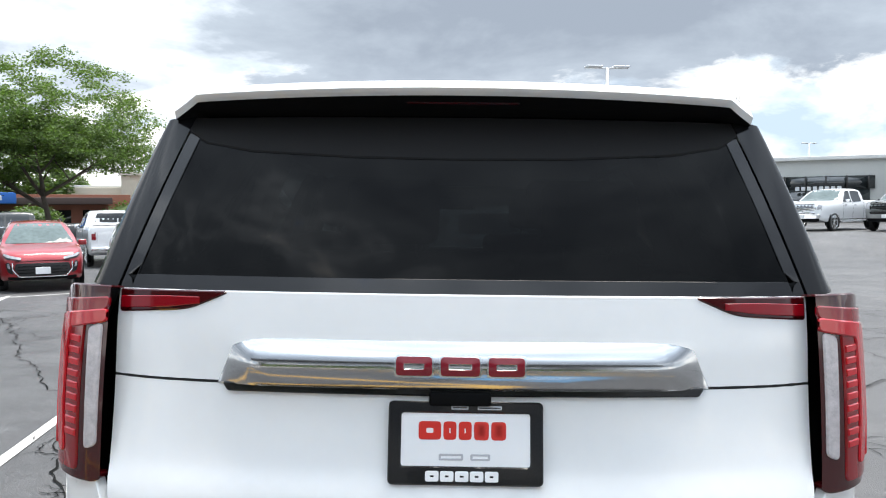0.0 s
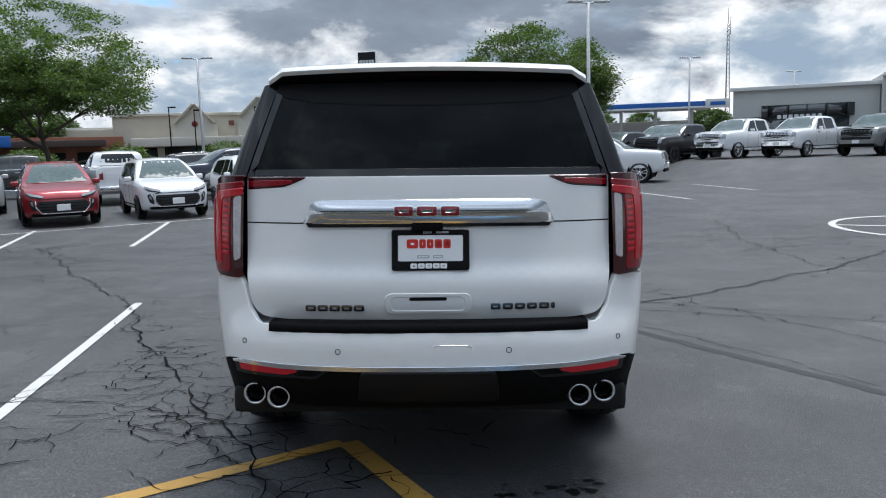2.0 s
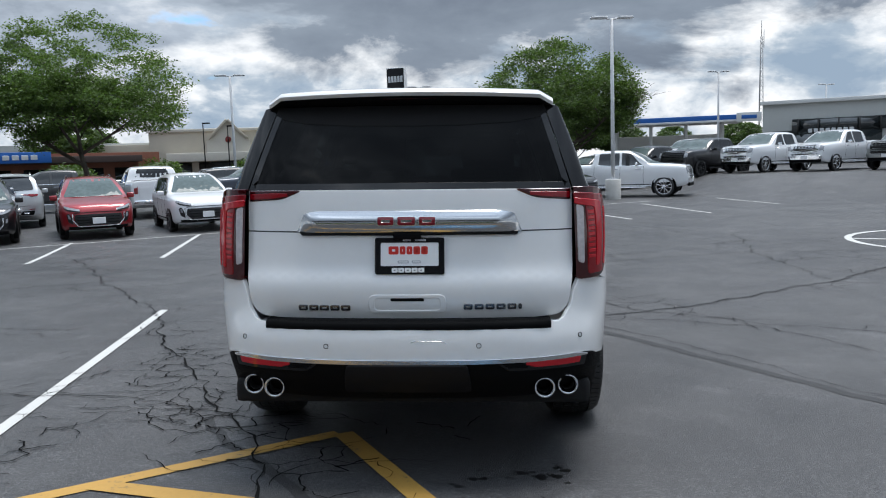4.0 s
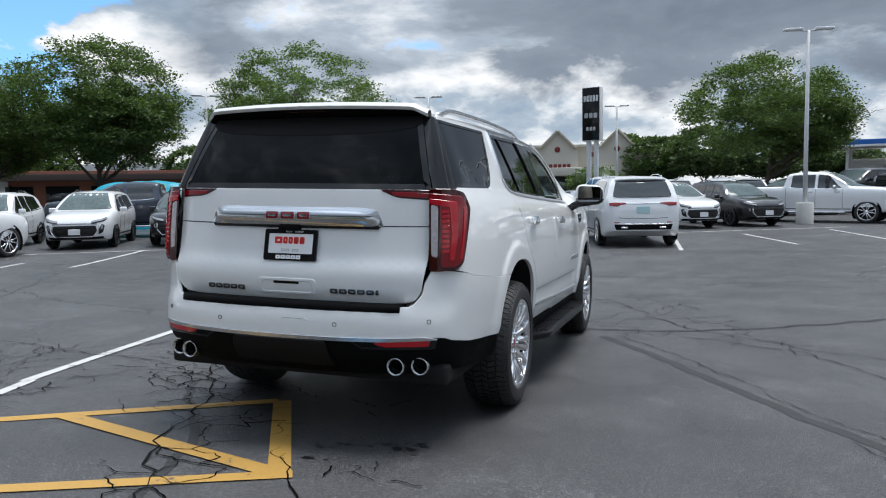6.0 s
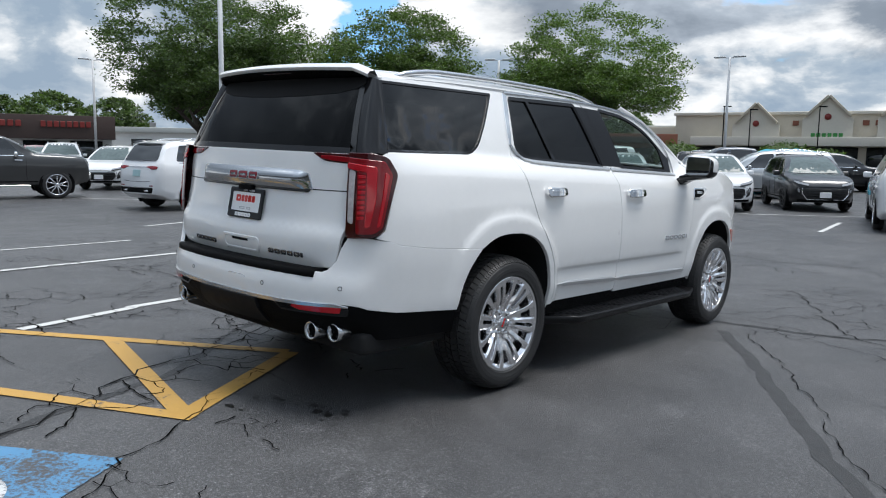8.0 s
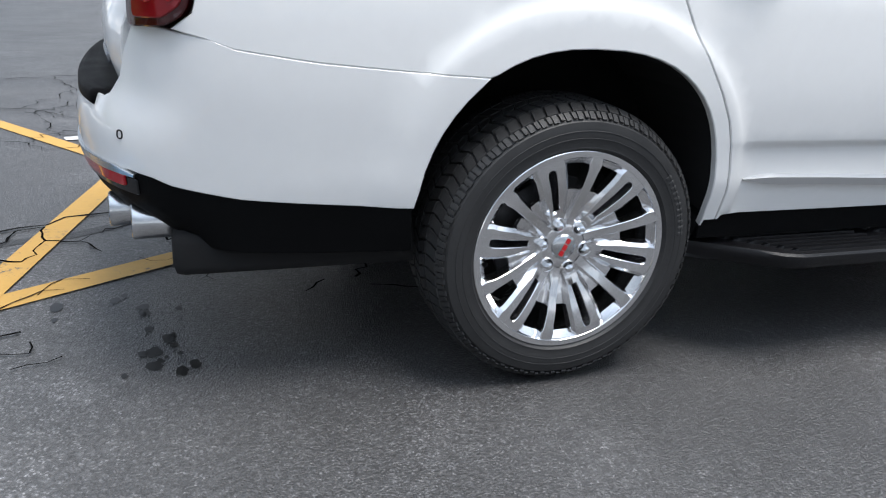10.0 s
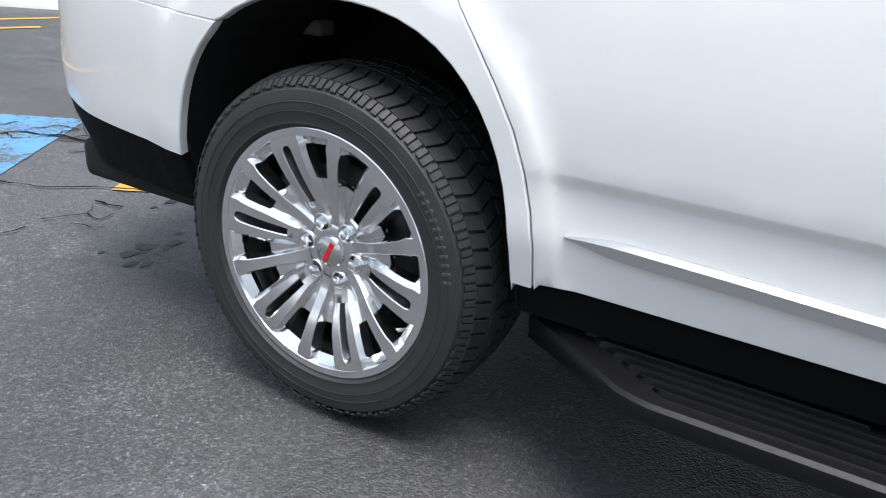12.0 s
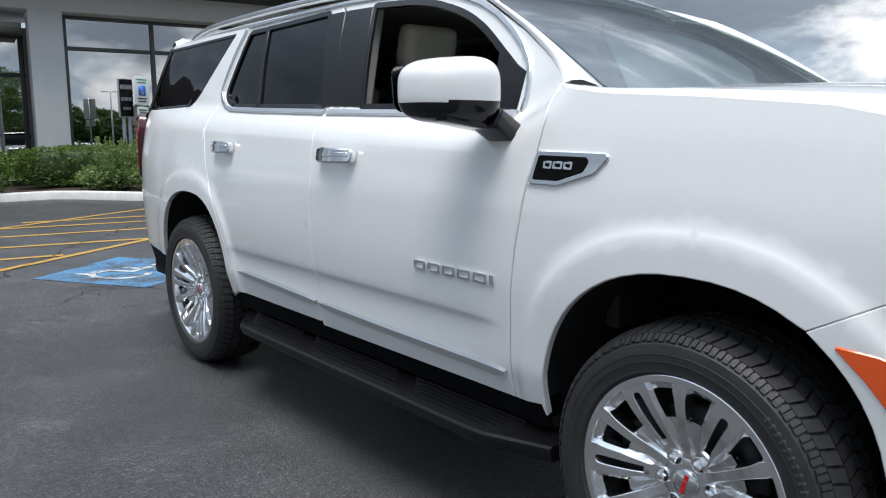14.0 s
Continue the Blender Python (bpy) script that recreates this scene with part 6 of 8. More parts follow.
for d, n0, n1 in ((0.11, 2, 5), (-0.10, 3, 5), (0.17, 0, 2)):
    ground_strip("", [(x + d, y + 0.5 * d) for x, y in crack_path(MAIN[1][n0:n1 + 1], 1, 0.06, 0.022)], 0.008, None, 0.0082, step=0.5, jag=0.002, seed=n0, bm=bm)
crazed(crack_path(MAIN[9], 9, 0.3, 0.03), 0.35, 0.26, 0.5, bm, 0.008)
for i, pts in enumerate(MAIN):
    for a in crack_path(pts, i, 0.5, 0.1):
        if i not in (1, 4, 11) and rng.random() < 0.25:
            fine_crack(a, rng.uniform(0, 6.28), rng.uniform(0.4, 1.6), 2, bm)
for k in range(8):
    fine_crack((rng.uniform(-3.0, -0.9), rng.uniform(0.4, 2.9)), rng.uniform(0, 6.28), rng.uniform(0.6, 1.6), 2, bm)
for k in range(8):
    fine_crack((rng.uniform(-4.0, -0.6), rng.uniform(-2.6, 0.6)), rng.uniform(0, 6.28), rng.uniform(0.6, 1.6), 2, bm)
for k in range(40):
    fine_crack((rng.uniform(-12, 12), rng.uniform(3, 14)), rng.uniform(0, 6.28), rng.uniform(0.8, 3.0), 1, bm)
tagged(link_mesh("fine_crack", bm, M["crack"], smooth=False), "fine dark cracks in weathered asphalt", "crack", kind="stuff")
bm = bmesh.new()
for cx, cy, n_ in ((0.67, 0.13, 9), (0.40, 0.05, 6), (0.75, 0.2, 4), (0.3, -0.1, 3)):
    for k in range(n_):
        x, y, r = cx + rng.gauss(0, 0.09), cy + rng.gauss(0, 0.05), rng.uniform(0.008, 0.03)
        vs = [bm.verts.new((x + r * rng.uniform(0.7, 1.5) * math.cos(t), y + r * rng.uniform(0.5, 1.0) * math.sin(t), 0)) for t in [2 * math.pi * j / 9 for j in range(9)]]
        for v in vs:
            v.co.z = gz(v.co.x, v.co.y) + 0.0025
        bm.faces.new(vs)
tagged(link_mesh("oil_stain", bm, material("oil_stain", (0.008, 0.008, 0.008), rough=0.35), smooth=False), "dark oil drips on the asphalt", "stain", kind="stuff")


# ---- parked vehicles ----
CARPAINT = {"white": paint("white_car_paint", (0.78, 0.79, 0.80)), "black": paint("black_car_paint", (0.012, 0.012, 0.014), 0.2), "red": paint("red_car_paint", (0.30, 0.012, 0.018), 0.25),
            "silver": paint("silver_car_paint", (0.55, 0.57, 0.58), 0.45), "grey": paint("grey_car_paint", (0.17, 0.18, 0.175), 0.3), "navy": paint("dark_blue_car_paint", (0.025, 0.035, 0.055), 0.3),
            "charcoal": paint("charcoal_car_paint", (0.045, 0.045, 0.045), 0.3)}
M["car_glass"] = material("dark_car_glass", (0.010, 0.012, 0.013), rough=0.03, spec=0.9, coat=0.6)
# pale mottled base colour stands in for sky reflected in the windscreens
M["screen_glass"] = material("sky_tinted_windscreen_glass", (0.10, 0.13, 0.13), rough=0.03, spec=0.22, vary=0.4, scale=1.3, ior=1.45)
M["lamp_white"] = material("headlamp_lens", (0.30, 0.31, 0.33), rough=0.08, coat=1.0, vary=0.3, scale=14)
M["grille_black"] = material("black_grille_mesh", (0.010, 0.010, 0.011), rough=0.4, vary=0.3, scale=40)
M["plate_teal"] = material("pale_teal_plate", (0.40, 0.58, 0.60), rough=0.4)
M["dark_rim"] = material("dark_rim", (0.04, 0.04, 0.042), rough=0.3, metal=0.7)

KINDS = {
    "crossover": dict(L=4.45, bottom=0.25, wh=(0.82, 3.45), R=0.355,
                      top=[(0.0, 0.80), (0.03, 0.98), (0.10, 1.10), (0.22, 1.28), (0.42, 1.50), (0.55, 1.555), (0.9, 1.60), (1.5, 1.63), (2.1, 1.605), (2.5, 1.52), (2.85, 1.35), (3.18, 1.13), (3.3, 1.075), (3.7, 1.025), (4.1, 0.955), (4.30, 0.88), (4.41, 0.74), (4.45, 0.60)],
                      width=[(0.0, 0.66), (0.06, 0.78), (0.22, 0.86), (0.6, 0.90), (1.2, 0.905), (3.2, 0.905), (3.7, 0.895), (4.0, 0.86), (4.22, 0.77), (4.38, 0.62), (4.45, 0.42)],
                      belt=[(0.0, 1.10), (0.8, 1.06), (1.5, 1.02), (3.2, 0.985), (4.4, 0.95)], lean=0.44),
    "large_suv": dict(L=5.15, bottom=0.26, wh=(1.02, 4.09), R=0.385,
                      top=[(0.0, 0.88), (0.03, 1.04), (0.08, 1.14), (0.20, 1.36), (0.36, 1.62), (0.48, 1.70), (0.8, 1.74), (1.6, 1.775), (2.4, 1.755), (2.85, 1.68), (3.25, 1.50), (3.62, 1.24), (3.75, 1.175), (4.2, 1.13), (4.7, 1.05), (4.95, 0.96), (5.10, 0.82), (5.15, 0.64)],
                      width=[(0.0, 0.72), (0.06, 0.84), (0.22, 0.93), (0.6, 0.975), (1.2, 0.985), (3.7, 0.985), (4.2, 0.97), (4.6, 0.92), (4.9, 0.81), (5.08, 0.64), (5.15, 0.46)],
                      belt=[(0.0, 1.20), (0.9, 1.155), (1.8, 1.11), (3.7, 1.07), (5.1, 1.04)], lean=0.42),
    "pickup": dict(L=5.85, bottom=0.40, wh=(1.22, 4.90), R=0.42,
                   top=[(0.0, 1.20), (0.02, 1.36), (0.08, 1.385), (0.6, 1.385), (1.96, 1.385), (2.02, 1.42), (2.12, 1.80), (2.25, 1.875), (2.7, 1.915), (3.3, 1.90), (3.6, 1.84), (3.95, 1.66), (4.30, 1.42), (4.42, 1.37), (4.9, 1.345), (5.4, 1.30), (5.68, 1.24), (5.80, 1.12), (5.85, 0.85)],
                   width=[(0.0, 0.94), (0.05, 0.985), (0.3, 1.0), (5.0, 1.01), (5.4, 0.99), (5.62, 0.93), (5.78, 0.84), (5.85, 0.76)],
                   belt=[(0.0, 1.34), (2.0, 1.33), (2.6, 1.27), (4.3, 1.25), (5.8, 1.20)], lean=0.36),
}


class Shell:
    """A car's outer skin: a section across it at every place along it."""

    def __init__(self, k):
        self.k = k
        self.top_f, self.w_f, self.belt_f = smooth_table(k["top"]), smooth_table(k["width"]), smooth_table(k["belt"])
        self.front, self.rear = self.project(1), self.project(-1)

    def section(self, y):
        """Half section from the sill to the crown: (x, z) with z rising and x falling above the belt."""
        k, w, top = self.k, self.w_f(y), self.top_f(y)
        bot = k["bottom"] + 0.16 * sstep(0.45, 0.0, y) + 0.10 * sstep(k["L"] - 0.5, k["L"], y)
        belt = min(self.belt_f(y), top - 0.085)
        h = belt - bot
        low = [(w * 0.90, bot), (w * 0.955, bot + 0.05), (w * 0.975, bot + 0.24 * h), (w * 0.985, bot + 0.42 * h), (w * 1.0, bot + 0.60 * h), (w * 1.0, bot + 0.74 * h), (w * 0.985, bot + 0.88 * h), (w * 0.955, belt)]
        rise = top - belt
        g = sstep(0.10, 0.30, rise)
        flat = [(w * 0.93, belt + 0.35 * rise), (w * 0.86, belt + 0.66 * rise), (w * 0.74, belt + 0.86 * rise), (w * 0.50, top - 0.012), (0.0, top)]
        lean = k["lean"]
        xr = w * 0.955 - lean * (rise - 0.10)
        house = [(w * 0.955 - 0.02 - lean * 0.28 * rise, belt + 0.30 * rise), (w * 0.955 - lean * 0.68 * rise, belt + 0.70 * rise), (xr, top - 0.085), (xr - 0.09, top - 0.028), (0.0, top)]
        return low + [(a[0] * (1 - g) + b[0] * g, a[1] * (1 - g) + b[1] * g) for a, b in zip(flat, house)]

    def half_width(self, y, z):
        """Half width of the skin at a height."""
        sec = self.section(y)
        if z <= sec[0][1]:
            return sec[0][0]
        for (xa, za), (xb, zb) in zip(sec, sec[1:]):
            if z <= zb:
                return xa + (xb - xa) * (z - za) / max(1e-6, zb - za)
        return -1.0

    def project(self, end):
        """The place along the car where the skin is met at (x, z), coming from its front or rear."""
        L = self.k["L"]
        xs, zs = np.linspace(0, 1.02, 24), np.linspace(0.3, 1.95, 56)
        grid = np.zeros((24, 56))
        secs = [(y, self.section(y)) for y in np.linspace(0, L, 160)]
        prof = [(y, np.array([p[1] for p in sec]), np.array([p[0] for p in sec])) for y, sec in secs]
        table = np.array([np.where(zs > z_[-1], -1.0, np.interp(zs, z_, x_)) for y, z_, x_ in prof])
        ys = np.array([p[0] for p in prof])
        order = range(len(ys)) if end < 0 else range(len(ys) - 1, -1, -1)
        for i, x in enumerate(xs):
            for j in range(len(zs)):
                prev = None
                val = L / 2
                for q in order:
                    d = table[q, j] - x
                    if d >= 0:
                        val = ys[q] if prev is None else ys[q] + (prev[0] - ys[q]) * d / (d - prev[1])
                        break
                    prev = (ys[q], d)
                grid[i, j] = val

        def f(x, z):
            u, v = min(22.999, abs(x) / 1.02 * 23), min(54.999, max(0.0, (z - 0.3) / 1.65 * 55))
            i, j = int(u), int(v)
            u, v = u - i, v - j
            return float(grid[i, j] * (1 - u) * (1 - v) + grid[i + 1, j] * u * (1 - v) + grid[i, j + 1] * (1 - u) * v + grid[i + 1, j + 1] * u * v)
        return f

    def mesh(self):
        L = self.k["L"]
        ys = sorted(set([0.0, 0.015, 0.04, 0.08, 0.14, 0.22, 0.3] + [0.36 + 0.055 * i for i in range(int((L - 0.7) / 0.055) + 1)] + [L - 0.3, L - 0.2, L - 0.12, L - 0.06, L - 0.025, L] + [p[0] for p in self.k["top"]]))
        bm = bmesh.new()
        rings = []
        for y in ys:
            sec = self.section(y)
            full = [(0.0, sec[0][1])] + sec + [(-x, z) for x, z in sec[-2::-1]]
            rings.append([bm.verts.new((x, y, z)) for x, z in full])
        n = len(rings[0])
        for a, b in zip(rings, rings[1:]):
            for i in range(n):
                bm.faces.new((a[i], a[(i + 1) % n], b[(i + 1) % n], b[i]))
        bm.faces.new(rings[0])
        bm.faces.new(rings[-1])
        bmesh.ops.recalc_face_normals(bm, faces=bm.faces)
        return bm


SHELLS = {}


def far_wheel(parent, x, y, R, dark):
    w = empty("wheel")
    w.parent = parent
    sx = 1 if x > 0 else -1
    part("tyre", lathe([(-0.20, R - 0.12), (-0.21, R - 0.03), (-0.17, R), (-0.04, R), (-0.002, R - 0.03), (0.002, R * 0.76), (-0.02, R * 0.70)], 36), M["rubber"], w)
    rim_m = M["dark_rim"] if dark else M["alloy"]
    part("rim", lathe([(-0.006, R * 0.735), (-0.002, R * 0.70), (-0.03, R * 0.66), (-0.08, R * 0.62), (-0.09, 0.0)], 30), M["dark_inner"], w)
    bm = None
    for k in range(10):
        b = box_bm((0.02, 0.034, R * 0.60), (-0.018, 0, R * 0.40), 0.006, 1)
        bmesh.ops.transform(b, matrix=Matrix.Rotation(2 * math.pi * (k + (0.22 if k % 2 else 0.0)) / 10, 4, "X"), verts=b.verts)
        bm = merge(bm, b)
    part("spokes", bm, rim_m, w)
    part("rim_lip", lathe([(-0.006, R * 0.745), (0.004, R * 0.725), (-0.004, R * 0.685), (-0.03, R * 0.67)], 36), rim_m, w)
    part("centre_cap", lathe([(-0.03, 0.06), (-0.005, 0.05), (0.0, 0.0)], 16), rim_m, w)
    w.matrix_basis = pose(x, y, R, 0, 0, 0 if sx > 0 else 180)
    return w


def vehicle(kind, color, label, dark_rims=False, trim="black"):
    k = KINDS[kind]
    if kind not in SHELLS:
        SHELLS[kind] = Shell(k)
    sh_ = SHELLS[kind]
    L, bot = k["L"], k["bottom"]
    car = tagged(empty({"crossover": "crossover", "large_suv": "sport_utility_vehicle", "pickup": "pickup_truck"}[kind]), label, "car" if kind != "pickup" else "pickup truck", "parked vehicles")
    P = CARPAINT[color]
    bright = M["chrome"] if trim != "black" else M["black_gloss"]
    flat_sharp(part("body", sh_.mesh(), P, car), 40)
    F = lambda d: (lambda x, z: Vector((x, sh_.front(x, z) + d, z)))
    B = lambda d: (lambda x, z: Vector((x, sh_.rear(x, z) - d, z)))
    S = lambda d: (lambda y, z: Vector((sh_.half_width(y, z) + d, y, z)))

    def fp(name, outline, mat, d=0.006, depth=0.012, r=0.02, pair=False, text=""):
        bm = panel(rounded(outline, r, 3), F(d), 0.09, depth, 0.003, out_sign=-1)
        return both(name, bm, mat, car, text) if pair else part(name, bm, mat, car, text)

    def bp_(name, outline, mat, d=0.006, depth=0.012, r=0.02, pair=False, text=""):
        bm = panel(rounded(outline, r, 3), B(d), 0.09, depth, 0.003)
        return both(name, bm, mat, car, text) if pair else part(name, bm, mat, car, text)

    def side_pane(name, outline, mat, d=0.005, depth=0.010, r=0.04):
        return both(name, panel(rounded(outline, r, 4), S(d), 0.12, depth, 0.003), mat, car)

    top, belt = sh_.top_f, sh_.belt_f
    if kind == "pickup":
        y_a, y_b, y_c = 2.26, 3.18, 4.06
        zt = 1.80
    elif kind == "crossover":
        y_a, y_b, y_c = 0.62, 1.62, 2.98
        zt = 1.50
    else:
        y_a, y_b, y_c = 0.60, 1.45, 3.40
        zt = 1.645
    lo = lambda y: belt(y) + 0.035
    hi = lambda y: min(zt, top(y) - 0.105)
    # windscreen and rear glass follow the skin
    zs0, zs1 = (belt(y_c) + 0.10, zt + 0.05)
    wb = sh_.half_width(y_c - 0.25, zs0) - 0.07
    wt = sh_.half_width(y_c - 0.85, zs1) - 0.10
    fp("windscreen", [(-wb, zs0), (wb, zs0), (wt, zs1), (-wt, zs1)], M["screen_glass"], 0.026, 0.02, 0.06)
    if kind == "pickup":
        part("rear_window", panel(rounded([(-0.62, 1.46), (0.62, 1.46), (0.54, 1.80), (-0.54, 1.80)], 0.05, 3), B(0.012), 0.09, 0.01, 0.003), M["car_glass"], car)
        side_pane("side_window", [(y_a + 0.02, lo(2.5)), (y_b - 0.05, lo(3.0)), (y_b - 0.05, hi(3.0)), (y_a + 0.06, hi(2.4) - 0.01)], M["car_glass"])
        side_pane("side_window", [(y_b + 0.05, lo(3.2)), (y_c + 0.02, lo(4.0)), (3.92, lo(4.0) + 0.12), (3.60, hi(3.5)), (y_b + 0.05, hi(3.2))], M["car_glass"])
    else:
        rz0 = belt(0.1) + 0.05
        rw0, rw1 = sh_.half_width(0.35, rz0) - 0.16, sh_.half_width(0.5, zt) - 0.10
        bp_("rear_window", [(-rw0, rz0), (rw0, rz0), (rw1, zt - 0.01), (-rw1, zt - 0.01)], M["car_glass"], 0.030, 0.02, 0.08)
        ym = (y_b + y_c - 0.5) / 2 + 0.12
        side_pane("side_window", [(y_a - 0.05, lo(y_a) + 0.03), (y_b - 0.06, lo(y_b)), (y_b - 0.06, hi(y_b)), (y_a + 0.12, hi(y_a + 0.2) - 0.02)], M["car_glass"])
        side_pane("side_window", [(y_b, lo(y_b)), (ym - 0.04, lo(ym)), (ym - 0.04, hi(ym)), (y_b, hi(y_b))], M["car_glass"])
        side_pane("side_window", [(ym + 0.04, lo(ym)), (y_c - 0.02, lo(y_c)), (y_c - 0.22, lo(y_c) + 0.13), (y_c - 0.62, hi(y_c - 0.75)), (ym + 0.04, hi(ym))], M["car_glass"])
    line = [(y_a + (y_c - y_a) * i / 10, lo(y_a + (y_c - y_a) * i / 10) - 0.012) for i in range(11)]
    both("belt_moulding", strip(line, 0.014, S(0.008), 0.01, 0.3), bright, car)
    # doors: seams and handles
    door_ys = (y_b, (y_b + y_c) / 2 + 0.05, y_c - 0.02) if kind != "pickup" else (2.12, y_b, y_c + 0.05)
    for y in door_ys:
        both("door_seam", strip([(y, bot + 0.16), (y - 0.015, (bot + belt(y)) / 2), (y, belt(y))], 0.009, S(0.004), 0.004, 0.15), M["dark_inner"], car)
    for y in door_ys[1:]:
        both("door_handle", strip([(y - 0.30, belt(y) - 0.10), (y - 0.10, belt(y) - 0.105)], 0.026, S(0.022), 0.02, 0.1), bright if trim != "black" else P, car)
    for sx in (1, -1):
        for y in k["wh"]:
            x = sh_.half_width(y, k["R"] + 0.2)
            part("wheel_arch", arch_disc(sx, sx * x, y, k["R"], k["R"]), M["black_plastic"], car)
            far_wheel(car, sx * (x + 0.012), y, k["R"], dark_rims)
    y0, y1 = k["wh"][0] + k["R"] * 1.2, k["wh"][1] - k["R"] * 1.2
    both("sill_cladding", panel([(y0, bot + 0.005), (y1, bot + 0.005), (y1, bot + 0.13), (y0, bot + 0.13)], S(0.010), 0.3, 0.015), M["black_plastic"], car)
    ymir = y_c - 0.22
    both("door_mirror", box_bm((0.19, 0.10, 0.14), (sh_.half_width(ymir, belt(ymir)) + 0.10, ymir, belt(ymir) + 0.07), 0.04, 3), P if kind != "pickup" else bright, car)
    if kind == "pickup":
        gr = fp("grille", [(-0.58, 0.78), (0.58, 0.78), (0.63, 1.20), (-0.63, 1.20)], M["grille_black"], 0.010, 0.03, 0.05)
        for i in range(5):
            z = 0.83 + 0.08 * i
            part("grille_bar", strip([(-0.57, z), (-0.3, z), (0, z), (0.3, z), (0.57, z)], 0.024, F(0.022), 0.012), bright, gr)
        part("grille_frame", band(rounded([(-0.62, 0.74), (0.62, 0.74), (0.67, 1.235), (-0.67, 1.235)], 0.05), 0.045, F(0.016), 0.02), bright, car)
        fp("headlamp", [(0.66, 0.94), (0.84, 0.98), (0.85, 1.16), (0.69, 1.20)], M["lamp_white"], 0.020, 0.03, 0.02, True)
        fp("headlamp_surround", [(0.645, 0.80), (0.80, 0.84), (0.855, 0.97), (0.66, 0.93)], M["grille_black"], 0.006, 0.02, 0.02, True)
        fp("front_bumper", [(-0.80, 0.56), (0.80, 0.56), (0.83, 0.73), (-0.83, 0.73)], P if trim == "black" else M["chrome"], 0.05, 0.06, 0.05)
        fp("skid_panel", [(-0.74, 0.42), (0.74, 0.42), (0.78, 0.555), (-0.78, 0.555)], M["black_plastic"], 0.02, 0.05, 0.04)
        part("licence_plate", panel(rounded([(-0.15, 0.58), (0.15, 0.58), (0.15, 0.72), (-0.15, 0.72)], 0.01), F(0.058), 0.2, 0.006, out_sign=-1), M["plate_white"], car)
        bp_("tailgate", [(-0.72, 0.72), (0.72, 0.72), (0.72, 1.345), (-0.72, 1.345)], P, 0.008, 0.012, 0.03)
        bp_("tailgate_handle", [(-0.12, 1.14), (0.12, 1.14), (0.12, 1.22), (-0.12, 1.22)], M["black_plastic"], 0.014, 0.01, 0.02)
        part("rear_bumper", box_bm((1.86, 0.16, 0.18), (0, -0.04, 0.60), 0.04), M["chrome"] if trim != "black" else P, car)
        bp_("tail_lamp", [(0.78, 0.92), (0.90, 0.92), (0.90, 1.33), (0.78, 1.33)], M["red_lens"], 0.010, 0.02, 0.02, True)
        part("bed", panel([(-0.78, 0.12), (0.78, 0.12), (0.78, 1.94), (-0.78, 1.94)], lambda x, y: Vector((x, y, 1.392)), 0.5, 0.004), M["grille_black"], car)
        part("licence_plate", box_bm((0.30, 0.01, 0.15), (0, -0.125, 0.61), 0.003), M["plate_white"], car)
        both("side_step", box_bm((0.12, 2.0, 0.05), (0.98, 3.2, 0.40), 0.02), bright, car)
    else:
        c = kind == "crossover"
        q = 0.0 if c else 0.07
        gr = fp("grille", [(-0.46, 0.38 + q), (0.46, 0.38 + q), (0.57, 0.52 + q), (0.54, 0.66 + q), (-0.54, 0.66 + q), (-0.57, 0.52 + q)], M["grille_black"], 0.016, 0.03, 0.04)
        for z in (0.45, 0.52, 0.59):
            part("grille_bar", strip([(-0.5, z + q), (-0.25, z + q), (0, z + q), (0.25, z + q), (0.5, z + q)], 0.010, F(0.022), 0.008), M["black_gloss"] if c else M["chrome"], gr)
        part("grille_outline", strip([(-0.60, 0.68 + q), (-0.595, 0.52 + q), (-0.47, 0.365 + q), (-0.2, 0.36 + q), (0.2, 0.36 + q), (0.47, 0.365 + q), (0.595, 0.52 + q), (0.60, 0.68 + q)], 0.022, F(0.026), 0.014), M["chrome"], car)
        part("nose_strip", strip([(-0.56, 0.705 + q), (-0.2, 0.715 + q), (0.2, 0.715 + q), (0.56, 0.705 + q)], 0.016, F(0.010), 0.010), M["dark_inner"], car)
        fp("headlamp", [(0.44, 0.745 + q), (0.70, 0.80 + q), (0.79, 0.86 + q), (0.77, 0.885 + q), (0.62, 0.835 + q), (0.43, 0.79 + q)], M["lamp_white"], 0.022, 0.03, 0.01, True, "slim headlamp")
        fp("headlamp_surround", [(0.42, 0.72 + q), (0.72, 0.765 + q), (0.80, 0.84 + q), (0.70, 0.80 + q), (0.44, 0.745 + q)], M["grille_black"], 0.018, 0.03, 0.006, True)
        fp("air_intake", [(0.60, 0.42 + q), (0.70, 0.47 + q), (0.745, 0.66 + q), (0.69, 0.70 + q), (0.635, 0.60 + q)], M["grille_black"], 0.018, 0.03, 0.02, True)
        fp("fog_lamp", [(0.655, 0.55 + q), (0.70, 0.57 + q), (0.71, 0.66 + q), (0.675, 0.65 + q)], M["lamp_white"], 0.024, 0.02, 0.01, True)
        fp("lower_bumper", [(-0.70, 0.30), (0.70, 0.30), (0.70, 0.355 + q), (-0.70, 0.355 + q)], M["black_plastic"], 0.012, 0.03, 0.02)
        part("licence_plate", panel(rounded([(-0.15, 0.42 + q), (0.15, 0.42 + q), (0.15, 0.57 + q), (-0.15, 0.57 + q)], 0.01), F(0.042), 0.2, 0.010, out_sign=-1), M["plate_white"], car)
        zl = belt(0.0) - 0.16
